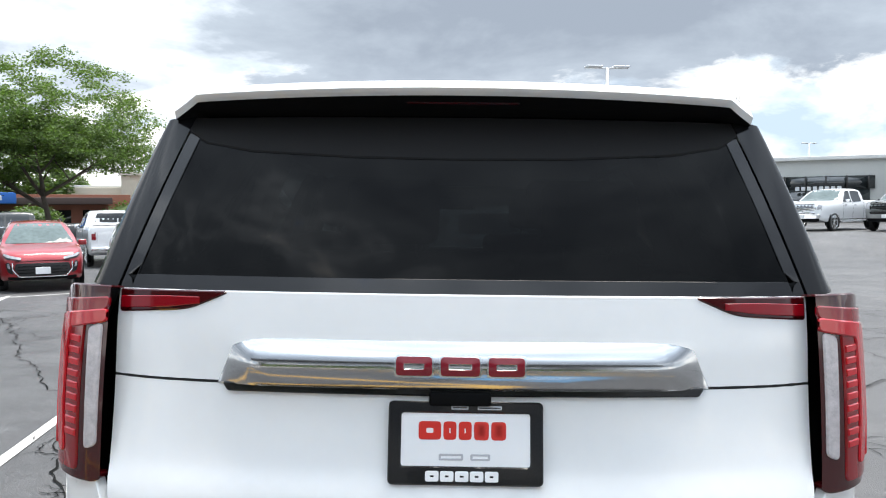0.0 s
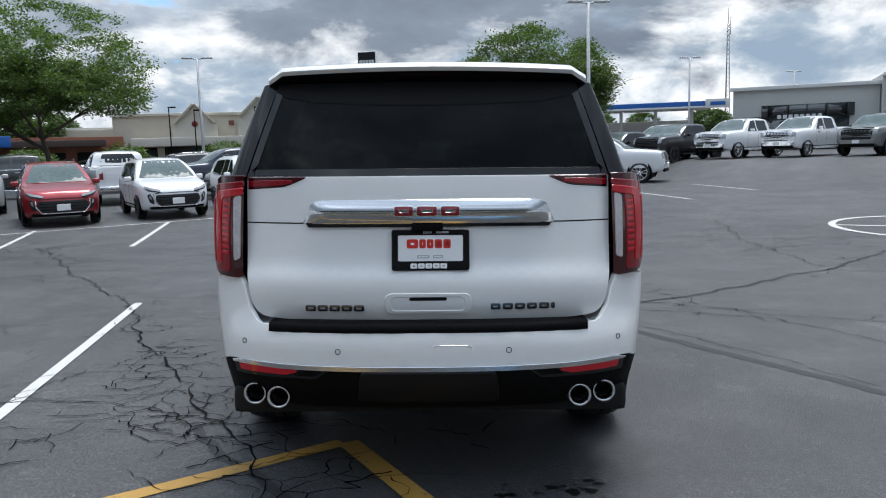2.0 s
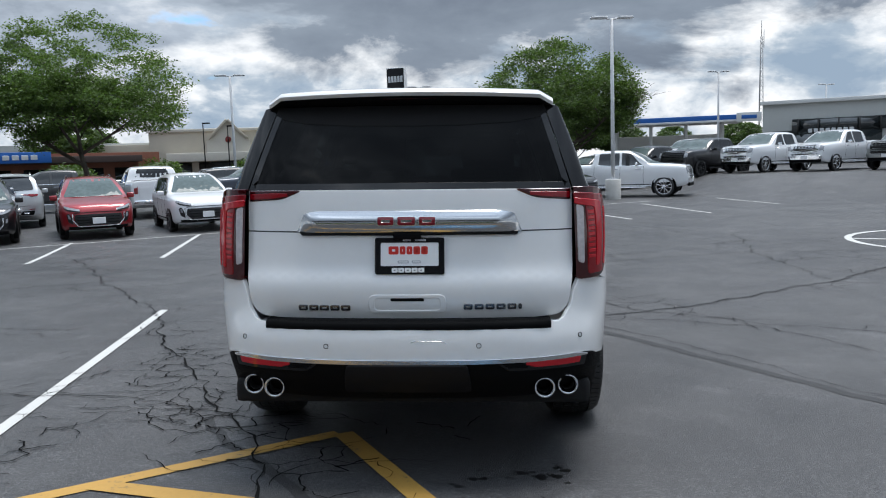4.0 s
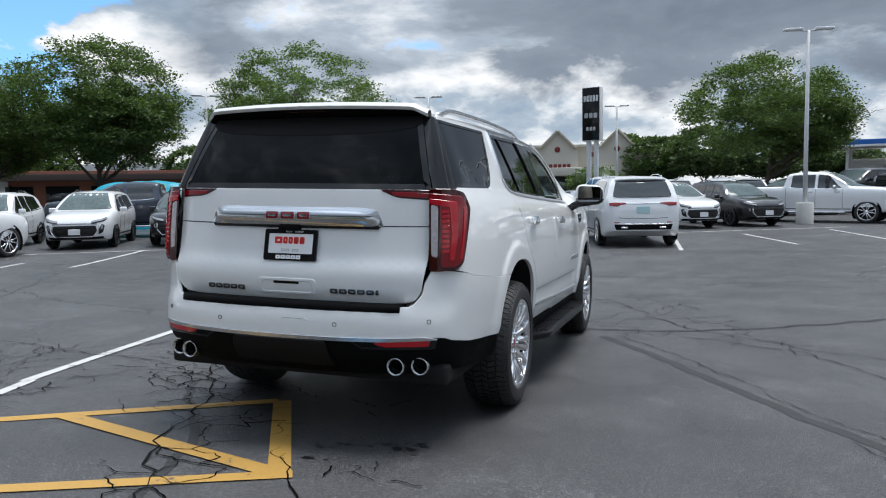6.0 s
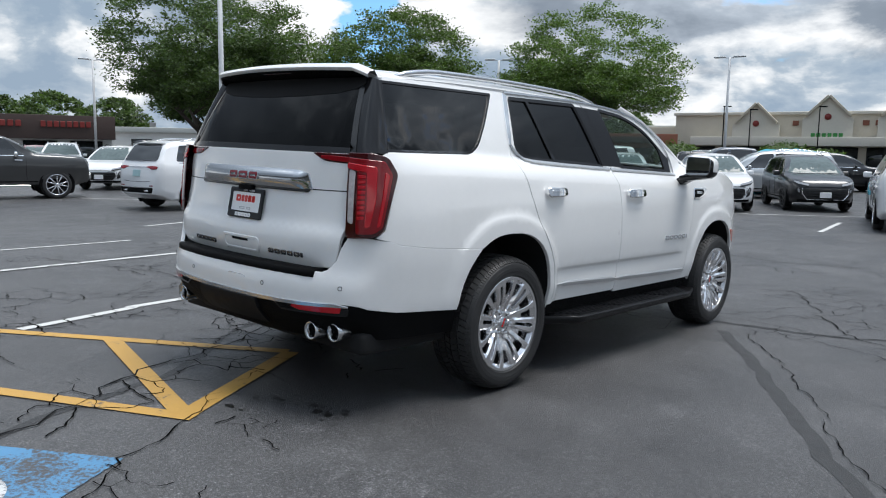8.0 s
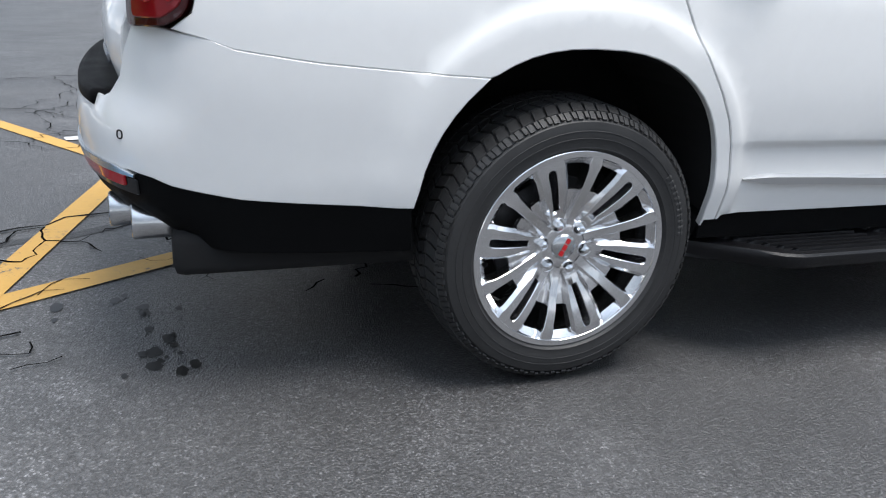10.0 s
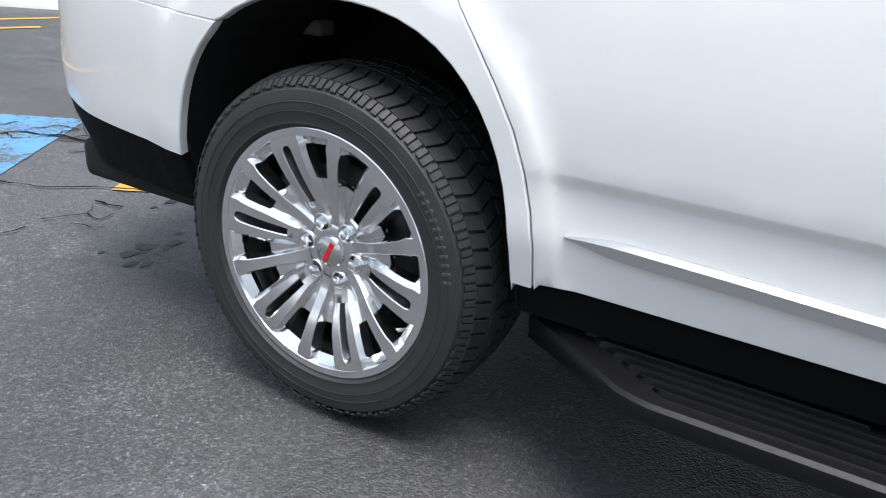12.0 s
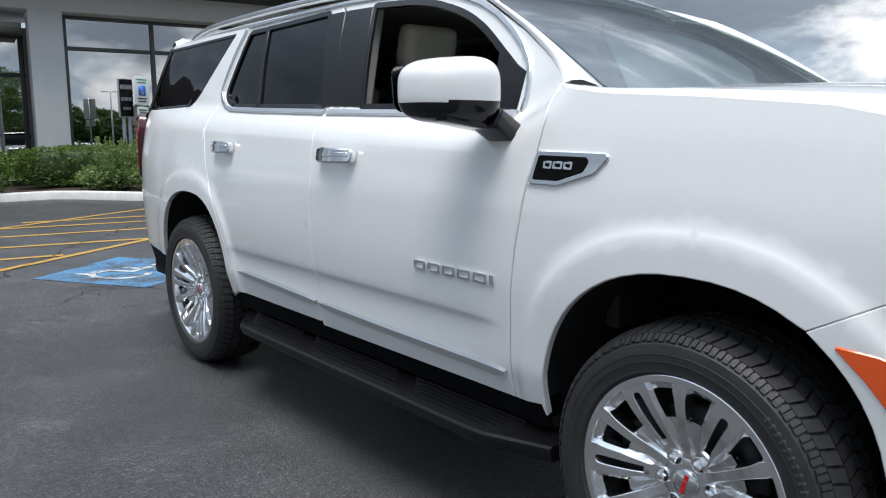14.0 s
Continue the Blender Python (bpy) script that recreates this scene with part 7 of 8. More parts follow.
        bp_("tail_lamp", [(0.40, zl + 0.045), (0.62, zl - 0.005), (0.80, zl + 0.0), (0.82, zl + 0.06), (0.66, zl + 0.075), (0.42, zl + 0.065)], M["red_lens"], 0.028, 0.04, 0.01, True)
        part("hatch_strip", strip([(-0.52, zl + 0.05), (-0.2, zl + 0.048), (0.2, zl + 0.048), (0.52, zl + 0.05)], 0.014, B(0.022), 0.02), M["chrome"], car)
        part("hatch_seam", strip([(-0.58, zl - 0.30), (-0.3, zl - 0.32), (0.3, zl - 0.32), (0.58, zl - 0.30)], 0.008, B(0.002), 0.002), M["dark_inner"], car)
        part("licence_plate", panel(rounded([(-0.155, zl - 0.19), (0.155, zl - 0.19), (0.155, zl - 0.03), (-0.155, zl - 0.03)], 0.01), B(0.016), 0.2, 0.012), M["plate_teal"], car)
        bp_("rear_valance", [(-0.66, 0.45), (0.66, 0.45), (0.70, 0.58), (-0.70, 0.58)], M["black_plastic"], 0.016, 0.03, 0.03)
        part("valance_strip", strip([(-0.62, 0.585), (-0.3, 0.58), (0.3, 0.58), (0.62, 0.585)], 0.02, B(0.024), 0.012), M["satin"], car)
        both("exhaust_tip", box_bm((0.16, 0.06, 0.045), (0.46, sh_.rear(0.46, 0.50) - 0.015, 0.50), 0.012), M["chrome"], car)
        bp_("reflector", [(0.56, 0.615), (0.70, 0.62), (0.70, 0.64), (0.56, 0.635)], M["red_lens"], 0.008, 0.01, 0.004, True)
        yr = sh_.rear(0.0, zt + 0.02)
        sp = panel(rounded([(-rw1 - 0.02, 0.0), (rw1 + 0.02, 0.0), (rw1 - 0.04, 0.30), (-rw1 + 0.04, 0.30)], 0.03), lambda x, v: Vector((x, yr - 0.10 + v + 0.12 * x * x, zt + 0.045 + 0.055 * v / 0.3 - 0.05 * x * x)), 0.1, 0.02)
        part("rear_spoiler", sp, P, car)
        both("roof_rail", tube([(sh_.half_width(1.5, top(1.5) - 0.07) - 0.05, 0.85 + (y_c - 2.0) * i / 8, top(0.85 + (y_c - 2.0) * i / 8) - 0.03 + 0.055 * min(1, 4 * min(i, 8 - i) / 8)) for i in range(9)], 0.014, 6), bright, car)
    return car


def arch_disc(sx, x, y, z, R):
    bm = lathe([(-0.10, R * 1.15), (0.002, R * 1.16), (0.006, R * 1.08), (-0.002, R * 1.05), (-0.002, 0.0)], 32)
    for v in bm.verts:
        if v.co.z < -R * 0.62:
            v.co.z = -R * 0.62
    bmesh.ops.scale(bm, vec=(sx, 1, 1), verts=bm.verts)
    bmesh.ops.translate(bm, vec=(x, y, z), verts=bm.verts)
    bmesh.ops.recalc_face_normals(bm, faces=bm.faces)
    return bm


def heading_deg(hx, hy):
    return math.degrees(math.atan2(-hx, hy))


MADE = {}


def park(kind, color, x, y, hdg, label, anchor="front", **kw):
    """Stand a vehicle with its front axle, rear axle or middle over a place, nose along hdg."""
    key = (kind, color, kw.get("dark_rims", False), kw.get("trim", "black"))
    k = KINDS[kind]
    ay = {"front": k["wh"][1], "rear": k["wh"][0], "mid": k["L"] / 2}[anchor]
    rz = heading_deg(*hdg)
    m0 = pose(x, y, 0, 0, 0, rz) @ pose(0, -ay, 0)
    px, py = m0.translation.x, m0.translation.y
    cx, cy = m0 @ Vector((0, k["wh"][0], 0)), m0 @ Vector((0, k["wh"][1], 0))
    m = pose(px, py, (gz(cx.x, cx.y) + gz(cy.x, cy.y)) / 2 - 0.004, 0, 0, rz)
    if key in MADE:
        ob = copy_thing(MADE[key], m)
        tagged(ob, label)
    else:
        ob = vehicle(kind, color, label, **kw)
        MADE[key] = ob
        ob.matrix_world = m
    return ob


N_ROW = (0.51, -0.86)


def row(k):
    return -9.8 + 2.35 * k, 16.6 + 1.40 * k


park("crossover", "red", *row(0), N_ROW, "red compact crossover with black grille and dealer plate", trim="black", dark_rims=True)
for k in (1, 2, -2, -3):
    park("crossover", "white", *row(k), N_ROW, "white compact crossover parked nose out beside others", trim="black", dark_rims=True)
park("crossover", "black", *row(-1), N_ROW, "black compact crossover with bright grille outline", trim="black", dark_rims=True)
park("crossover", "black", -3.1, 21.6, N_ROW, "black compact crossover facing a painted bay line", trim="black", dark_rims=True)
park("crossover", "white", 1.75, 24.6, N_ROW, "white compact crossover behind a parked sport utility vehicle", trim="black", dark_rims=True)
park("crossover", "black", 3.9, 26.0, N_ROW, "black compact crossover beside a lamp post base", trim="black", dark_rims=True)
park("large_suv", "white", 0.57, 16.55, (-0.27, 0.96), "white sport utility vehicle with chrome rear bumper trim", anchor="rear", trim="chrome")
park("large_suv", "white", -14.75, 7.75, (-0.08, 1.0), "white sport utility vehicle with bright multi-spoke wheels", anchor="rear", trim="chrome")
park("pickup", "charcoal", -21.1, 7.2, (0.22, 0.97), "dark brown-grey pickup truck with bright wheels", trim="chrome")
park("pickup", "white", 8.2, 28.4, (0.93, -0.37), "white crew cab pickup truck with chrome grille", trim="chrome")
H_TR = (-0.78, -0.62)
park("pickup", "white", 13.4, 34.2, H_TR, "white pickup truck with tall chrome grille", trim="chrome")
park("pickup", "white", 16.2, 33.2, H_TR, "white pickup truck in a row of trucks", trim="chrome")
park("pickup", "grey", 19.0, 31.6, H_TR, "grey pickup truck with black grille and wheels", trim="black", dark_rims=True)
park("pickup", "black", 22.0, 30.2, H_TR, "black pickup truck with black grille", trim="black", dark_rims=True)
park("pickup", "black", 10.8, 35.6, H_TR, "black pickup truck with black grille", trim="black", dark_rims=True)
park("pickup", "black", 8.4, 38.0, H_TR, "black pickup truck far along the row", trim="black", dark_rims=True)
park("large_suv", "silver", 6.3, 41.5, H_TR, "pale silver sport utility vehicle far along the row", trim="chrome")
park("crossover", "white", 4.2, 44.5, H_TR, "white crossover far along the row", trim="black", dark_rims=True)
park("pickup", "white", 12.2, 43.0, H_TR, "white pickup truck in a farther row", trim="chrome")
park("large_suv", "silver", -15.6, 22.3, (-0.5, 0.86), "silver sport utility vehicle seen from behind", anchor="mid", trim="chrome")
park("pickup", "white", -12.4, 26.2, (-0.5, 0.86), "white pickup truck seen at its tailgate", anchor="mid", trim="chrome")
park("pickup", "navy", -8.6, 29.2, (-0.85, -0.52), "dark blue pickup truck standing across the aisle", anchor="mid", trim="chrome")
park("pickup", "charcoal", -18.5, 30.5, (-0.86, -0.5), "dark pickup truck in the row behind", anchor="mid", trim="chrome")
park("large_suv", "black", -11.2, 35.0, (0.86, 0.5), "dark sport utility vehicle in a far row", anchor="mid", trim="chrome")
park("large_suv", "black", -6.5, 36.0, (0.86, 0.5), "dark sport utility vehicle in a far row", anchor="mid", trim="chrome")
park("large_suv", "silver", -6.6, 27.0, (-0.86, -0.5), "silver sport utility vehicle in the second row", anchor="mid", trim="chrome")
park("pickup", "white", -1.4, 29.8, (-0.5, 0.86), "white pickup truck seen at its tailgate", anchor="mid", trim="chrome")
park("pickup", "navy", -1.8, 36.5, (-0.86, -0.5), "dark blue pickup truck in a far row", anchor="mid", trim="chrome")
park("large_suv", "white", 3.0, 33.5, (-0.5, 0.86), "white sport utility vehicle in the second row", anchor="mid", trim="chrome")
park("large_suv", "white", 0.0, 38.5, (-0.5, 0.86), "white sport utility vehicle in the third row", anchor="mid", trim="chrome")
park("large_suv", "black", 6.2, 35.5, (-0.86, -0.5), "dark sport utility vehicle in the second row", anchor="mid", trim="chrome")
park("pickup", "navy", -16.6, 18.6, (-0.86, -0.5), "dark pickup truck behind the front row", anchor="mid", trim="chrome")
park("pickup", "black", -28.5, 20.5, (-0.3, 0.95), "black pickup truck under the trees", anchor="mid", trim="black", dark_rims=True)
park("crossover", "white", -24.5, 10.5, (0.75, -0.66), "white crossover behind a dark pickup truck", trim="black", dark_rims=True)
park("large_suv", "white", -36.0, 13.5, (0.9, -0.4), "white sport utility vehicle far across the lot", anchor="mid", trim="chrome")
park("large_suv", "white", -35.0, 17.5, (0.9, -0.4), "white sport utility vehicle far across the lot", anchor="mid", trim="chrome")
park("large_suv", "silver", -38.0, 9.5, (0.9, -0.4), "silver sport utility vehicle far across the lot", anchor="mid", trim="chrome")
park("crossover", "red", -41.0, 14.0, (0.9, -0.4), "red crossover far across the lot", trim="black", dark_rims=True)


# ---- trees ----
def leaf_mat(name, color):
    m = bpy.data.materials.new(name)
    m.use_nodes = True
    nt = m.node_tree
    nt.nodes.clear()
    out = nt.nodes.new("ShaderNodeOutputMaterial")
    geo = nt.nodes.new("ShaderNodeNewGeometry")
    oi = nt.nodes.new("ShaderNodeObjectInfo")
    r = ramp(nt, geo.outputs["Random Per Island"], [(0.0, tuple(c * 0.55 for c in color)), (0.5, color), (1.0, tuple(min(1, c * 1.5) for c in color))])
    v = math_node(nt, "ADD", math_node(nt, "MULTIPLY", oi.outputs["Random"], 0.3), 0.85)
    c = mix_col(nt, 1.0, r, v, "MULTIPLY")
    d = nt.nodes.new("ShaderNodeBsdfPrincipled")
    d.inputs["Roughness"].default_value = 0.55
    nt.links.new(c, d.inputs["Base Color"])
    t = nt.nodes.new("ShaderNodeBsdfTranslucent")
    nt.links.new(mix_col(nt, 1.0, c, (1.3, 1.5, 0.6), "MULTIPLY"), t.inputs[0])
    mx = nt.nodes.new("ShaderNodeMixShader")
    mx.inputs[0].default_value = 0.35
    nt.links.new(d.outputs[0], mx.inputs[1])
    nt.links.new(t.outputs[0], mx.inputs[2])
    nt.links.new(mx.outputs[0], out.inputs[0])
    return m


M["leaf"] = leaf_mat("locust_leaf", (0.085, 0.135, 0.034))
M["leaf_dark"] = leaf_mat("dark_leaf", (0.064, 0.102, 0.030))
M["bark"] = material("grey_brown_bark", (0.085, 0.068, 0.055), rough=0.9, vary=0.3, scale=6, bump=0.6, bump_scale=30)


def leaf_mesh(centres, size, per, spread, rng, name, flat=0.6):
    """Small leaf cards, each a bent quad, strewn round twig ends."""
    n = len(centres) * per
    c = np.repeat(np.array(centres), per, axis=0)
    g = np.random.RandomState(rng)
    c = c + g.normal(0, 1, (n, 3)) * np.array([spread, spread, spread * flat])
    a = g.normal(0, 1, (n, 3))
    a[:, 2] *= 0.5
    a /= np.linalg.norm(a, axis=1)[:, None]
    b = np.cross(a, g.normal(0, 1, (n, 3)))
    b /= np.linalg.norm(b, axis=1)[:, None]
    s = size * g.uniform(0.6, 1.35, (n, 1))
    p0, p1, p2, p3 = c - a * s, c + b * s * 0.45, c + a * s, c - b * s * 0.45
    v = np.stack([p0, p1, p2, p3], 1).reshape(-1, 3)
    me = bpy.data.meshes.new(name)
    me.from_pydata(v.tolist(), [], [(4 * i, 4 * i + 1, 4 * i + 2, 4 * i + 3) for i in range(n)])
    return me


def tree(label, height, radius, seed, leaves="leaf", base=0.34, per=46, size=0.080, lean=0.0):
    rng = random.Random(seed)
    ob = tagged(empty("tree"), label, "tree")
    bm = bmesh.new()
    tips = []

    def branch(p, d, length, r, depth):
        pts, rad = [p], [r]
        n = 5
        for i in range(n):
            d = (d + Vector((rng.gauss(0, 0.10), rng.gauss(0, 0.10), rng.gauss(0.015, 0.06)))).normalized()
            p = p + d * length / n
            pts.append(p)
            rad.append(r * (1 - 0.55 * (i + 1) / n))
            if depth >= 2 and i >= 1:
                tips.append(p)
        tube(pts, rad, 7 if depth < 2 else 4, bm)
        if depth == 4 or length < 0.35:
            tips.append(p)
            return
        k = rng.choice((3, 4)) if depth > 0 else rng.choice((5, 6, 7))
        for j in range(k):
            t = rng.uniform(0.45, 1.0) if depth else rng.uniform(0.62, 1.0)
            q = pts[min(n, max(1, int(t * n)))]
            ang = rng.uniform(0, 6.283)
            out = Vector((math.cos(ang), math.sin(ang), rng.uniform(0.05, 0.75) if depth < 2 else rng.uniform(-0.25, 0.6)))
            nd = (d * 0.55 + out * (1.0 if depth else 0.95)).normalized()
            branch(q, nd, length * rng.uniform(0.55, 0.80) if depth else radius * rng.uniform(0.62, 0.85), max(0.008, r * 0.5), depth + 1)

    trunk = height * base
    branch(Vector((0, 0, -0.1)), Vector((lean, 0, 1)).normalized(), trunk + 0.1, 0.17 * height / 9, 0)
    # keep the crown inside an uneven dome
    cz = height * (0.5 + base * 0.28)
    keep = []
    for q in tips:
        u = Vector((q.x / radius, q.y / radius, (q.z - cz) / (height - cz)))
        lim = 1.0 + 0.16 * noise.noise(Vector((q.x * 0.35 + seed, q.y * 0.35, q.z * 0.35)))
        if u.length < lim and q.z > trunk * 0.72:
            keep.append(q)
    # fill the dome's shell with more clumps, with gaps
    for i in range(int(215 * radius)):
        a, zz = rng.uniform(0, 6.283), rng.uniform(-0.55, 1.0)
        rr = math.sqrt(max(0.0, 1 - zz * zz)) * rng.uniform(0.72, 1.0)
        q = Vector((rr * math.cos(a) * radius, rr * math.sin(a) * radius, cz + zz * (height - cz) * rng.uniform(0.8, 1.0)))
        if noise.noise(Vector((q.x * 0.5, q.y * 0.5, q.z * 1.1)) + Vector((seed, 0, 0))) > -0.06 and q.z > trunk * 0.8:
            keep.append(q)
    bmesh.ops.recalc_face_normals(bm, faces=bm.faces)
    part("trunk", bm, M["bark"], ob)
    me = leaf_mesh([(q.x, q.y, q.z) for q in keep], size, per, 0.27, seed, "crown", 0.42)
    me.materials.append(M[leaves])
    cr = new("crown", me)
    cr.parent = ob
    tagged(cr, kind="stuff")
    return ob


def plant_tree(ob, x, y, rz=0, s=1.0):
    m = pose(x, y, gz(x, y), 0, 0, rz)
    cp = copy_thing(ob, m)
    cp.scale = (s, s, s)
    return cp


t_a = tree("leafy locust tree with a wide airy crown", 10.4, 5.4, 11)
t_a.matrix_world = pose(-21.0, 38.6, gz(-21, 38.6), 0, 0, 20)
t_b = tree("leafy tree with an uneven spreading crown", 9.2, 4.6, 23, base=0.36)
t_b.matrix_world = pose(-26.5, 27.5, gz(-26, 27), 0, 0, 0)
t_c = tree("tall dark green tree with dense crown", 12.0, 5.0, 37, "leaf_dark", base=0.26, per=44)
t_c.matrix_world = pose(-31.0, 18.6, gz(-31, 18), 0, 0, 60)
t_d = tree("broad leafy tree behind parked cars", 8.4, 4.5, 51)
t_d.matrix_world = pose(5.4, 42.0, gz(5, 42), 0, 0, 0)
plant_tree(t_b, -33.0, 26.5, 130, 0.92)
plant_tree(t_c, -38.0, 24.0, 200, 0.9)
plant_tree(t_a, -43.0, 32.0, 77, 0.8)
FAR = [(-3.0, 92, 0.9), (3.0, 88, 1.0), (9, 90, 0.85), (14, 100, 0.9), (-9, 118, 1.15), (-2, 120, 1.1), (24, 120, 0.8), (33, 125, 0.7), (41, 118, 0.7), (50, 122, 0.75), (58, 125, 0.7), (36, 100, 0.6), (-58, 78, 0.9), (-66, 62, 0.95), (-72, 48, 0.9), (-78, 36, 0.85),
       (-84, 26, 0.85), (-86, 16, 0.85), (-88, 6, 0.8), (-40, 112, 0.9), (-52, 100, 0.95), (20, 104, 0.75), (-80, 30, 0.9), (66, 110, 0.8), (78, 100, 0.9)]
far_src = tree("distant leafy tree beyond the lot", 8.0, 4.4, 71, "leaf_dark", base=0.22, per=10, size=0.24)
far_src.matrix_world = pose(-47.0, 84.0, gz(-47, 84))
for i, (x, y, s) in enumerate(FAR):
    plant_tree(far_src, x, y, 47 * i, s)


def bush(name, label, category, sx, sy, sz, n, seed, mat, size=0.05, spread=0.08, blocky=True):
    """A clump of leaves filling a rounded block."""
    g = np.random.RandomState(seed)
    p = g.uniform(-1, 1, (n * 3, 3))
    r = (np.abs(p) ** (4 if blocky else 2)).sum(1)
    p = p[(r < 1) & (r > 0.45)][:n]
    p = p * np.array([sx, sy, sz / 2]) + np.array([0, 0, sz / 2])
    me = leaf_mesh(p.tolist(), size, 6, spread, seed, name)
    me.materials.append(mat)
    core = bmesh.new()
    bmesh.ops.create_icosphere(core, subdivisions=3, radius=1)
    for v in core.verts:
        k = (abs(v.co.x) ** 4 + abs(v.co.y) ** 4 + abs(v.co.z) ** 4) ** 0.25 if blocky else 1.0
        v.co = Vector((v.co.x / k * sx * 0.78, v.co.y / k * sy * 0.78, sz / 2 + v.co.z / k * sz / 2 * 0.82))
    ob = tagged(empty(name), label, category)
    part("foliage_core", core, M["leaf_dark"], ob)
    lf = new("foliage", me)
    lf.parent = ob
    tagged(lf, kind="stuff")
    return ob


for x, y, s, sd in ((-24.5, 84.0, 1.6, 1), (-9.0, 83.0, 1.9, 2), (-11.5, 52.0, 1.0, 3), (-35, 62, 1.3, 4), (-30.5, 70, 1.5, 5)):
    b = bush("shrub", "rounded green shrub before the shops", "shrub", 1.7 * s, 1.6 * s, 1.9 * s, 420, sd, M["leaf"], 0.16, 0.25, False)
    b.matrix_world = pose(x, y, gz(x, y))

# ---- lamp posts ----
M["pole"] = material("white_painted_pole", (0.62, 0.63, 0.64), rough=0.45, vary=0.08, scale=4)
M["concrete"] = material("concrete", (0.50, 0.49, 0.46), rough=0.85, vary=0.15, scale=5, bump=0.3, bump_scale=60)


def lamp_post(heads):
    ob = tagged(empty("street_lamp"), "tall white car park lamp post with flat heads", "street lamp", "car park lamp posts")
    part("pole", tube([(0, 0, 0.5), (0, 0, 3.5), (0, 0, 6.95)], [0.085, 0.075, 0.06], 10), M["pole"], ob)
    part("base", lathe([(-0.1, 0.30), (0.78, 0.30), (0.80, 0.28), (0.80, 0.0)], 24, axis="Z"), M["concrete"], ob)
    part("flange", box_bm((0.3, 0.3, 0.03), (0, 0, 0.81), 0.005), M["pole"], ob)
    for a in heads:
        r = Matrix.Rotation(radians(a), 4, "Z")
        bm = box_bm((0.62, 0.34, 0.08), (0.52, 0, 6.98), 0.03, 2)
        bmesh.ops.transform(bm, matrix=r, verts=bm.verts)
        part("lamp_head", bm, M["pole"], ob)
        bm = box_bm((0.22, 0.06, 0.05), (0.12, 0, 6.93), 0.01, 1)
        bmesh.ops.transform(bm, matrix=r, verts=bm.verts)
        part("arm", bm, M["pole"], ob)
    return ob


lp0 = lamp_post((10, 190))
lp0.matrix_world = pose(5.75, 27.0, gz(5.75, 27) - 0.02)
for x, y, rz in ((-13.4, 40.3, 0), (-3.4, 51.0, 0), (-24.6, 34.0, 25), (-29.4, 22.4, 30), (-16.1, 10.1, 55), (-45, 19.2, 60), (18.5, 55.0, 0), (33, 70, 10)):
    copy_thing(lp0, pose(x, y, gz(x, y) - 0.02, 0, 0, rz))
for x, y, h in ((-26.0, 71.0, 6.2), (-24.4, 73.5, 6.0), (-20, 80, 6.5)):
    ob = tagged(empty("street_lamp"), "dark slim street lamp near the shops", "street lamp")
    part("pole", tube([(0, 0, 0), (0, 0, h)], [0.07, 0.05], 8), M["black_plastic"], ob)
    part("lamp_head", box_bm((0.7, 0.3, 0.12), (0.3, 0, h), 0.03), M["black_plastic"], ob)
    ob.matrix_world = pose(x, y, gz(x, y))

# lattice tower
ob = tagged(empty("radio_tower"), "thin grey lattice radio tower in the distance", "tower")
bm = bmesh.new()
H = 34
for a in (90, 210, 330):
    tube([(0.9 * math.cos(radians(a)), 0.9 * math.sin(radians(a)), 0), (0.35 * math.cos(radians(a)), 0.35 * math.sin(radians(a)), H)], 0.10, 5, bm)
part("legs", bm, M["steel"], ob)
bm = bmesh.new()
for i in range(26):
    z0, z1 = H * i / 26, H * (i + 1) / 26
    for a, b in ((90, 210), (210, 330), (330, 90)):
        r0, r1 = 0.9 - 0.55 * i / 26, 0.9 - 0.55 * (i + 1) / 26
        tube([(r0 * math.cos(radians(a)), r0 * math.sin(radians(a)), z0), (r1 * math.cos(radians(b)), r1 * math.sin(radians(b)), z1)], 0.05, 4, bm)
part("bracing", bm, M["steel"], ob)
for z, h in ((H, 4.5), (H - 3, 5.0)):
    part("aerial", tube([(0.7 if h == 5.0 else 0, 0, z), (0.7 if h == 5.0 else 0, 0, z + h)], 0.09, 5), M["steel"], ob)
ob.matrix_world = pose(83, 224, 0)

# ---- the pylon sign ----
ob = tagged(empty("pylon_sign"), "tall dark dealer sign on twin white posts", "sign")
part("cabinet", box_bm((1.24, 0.55, 3.5), (0, 0, 6.15), 0.03), material("sign_white", (0.75, 0.75, 0.74), rough=0.4, vary=0.03), ob)
part("face", box_bm((1.18, 0.02, 3.38), (0, -0.288, 6.15), 0.004), M["black_gloss"], ob, "black sign face")
for z, w, h in ((7.15, 1.05, 0.40), (6.05, 0.95, 0.32), (5.2, 0.7, 0.24)):
    n_ = 5 if h > 0.35 else 3
    bm = None
    for i in range(n_):
        ww = w / n_
        bm = box_bm((ww * 0.78, 0.02, h), (-w / 2 + ww * (i + 0.5), -0.302, z), 0.01, 1, bm=bm)
    part("lettering", bm, M["pole"] if h > 0.35 else M["plate_gray"], ob, "plain bars for the maker's name", False)
for x in (-0.26, 0.26):
    part("post", box_bm((0.24, 0.30, 4.6), (x, 0, 2.2), 0.02), M["pole"], ob)
ob.matrix_world = pose(-4.6, 47.6, gz(-4.6, 47.6), 0, 0, -16)

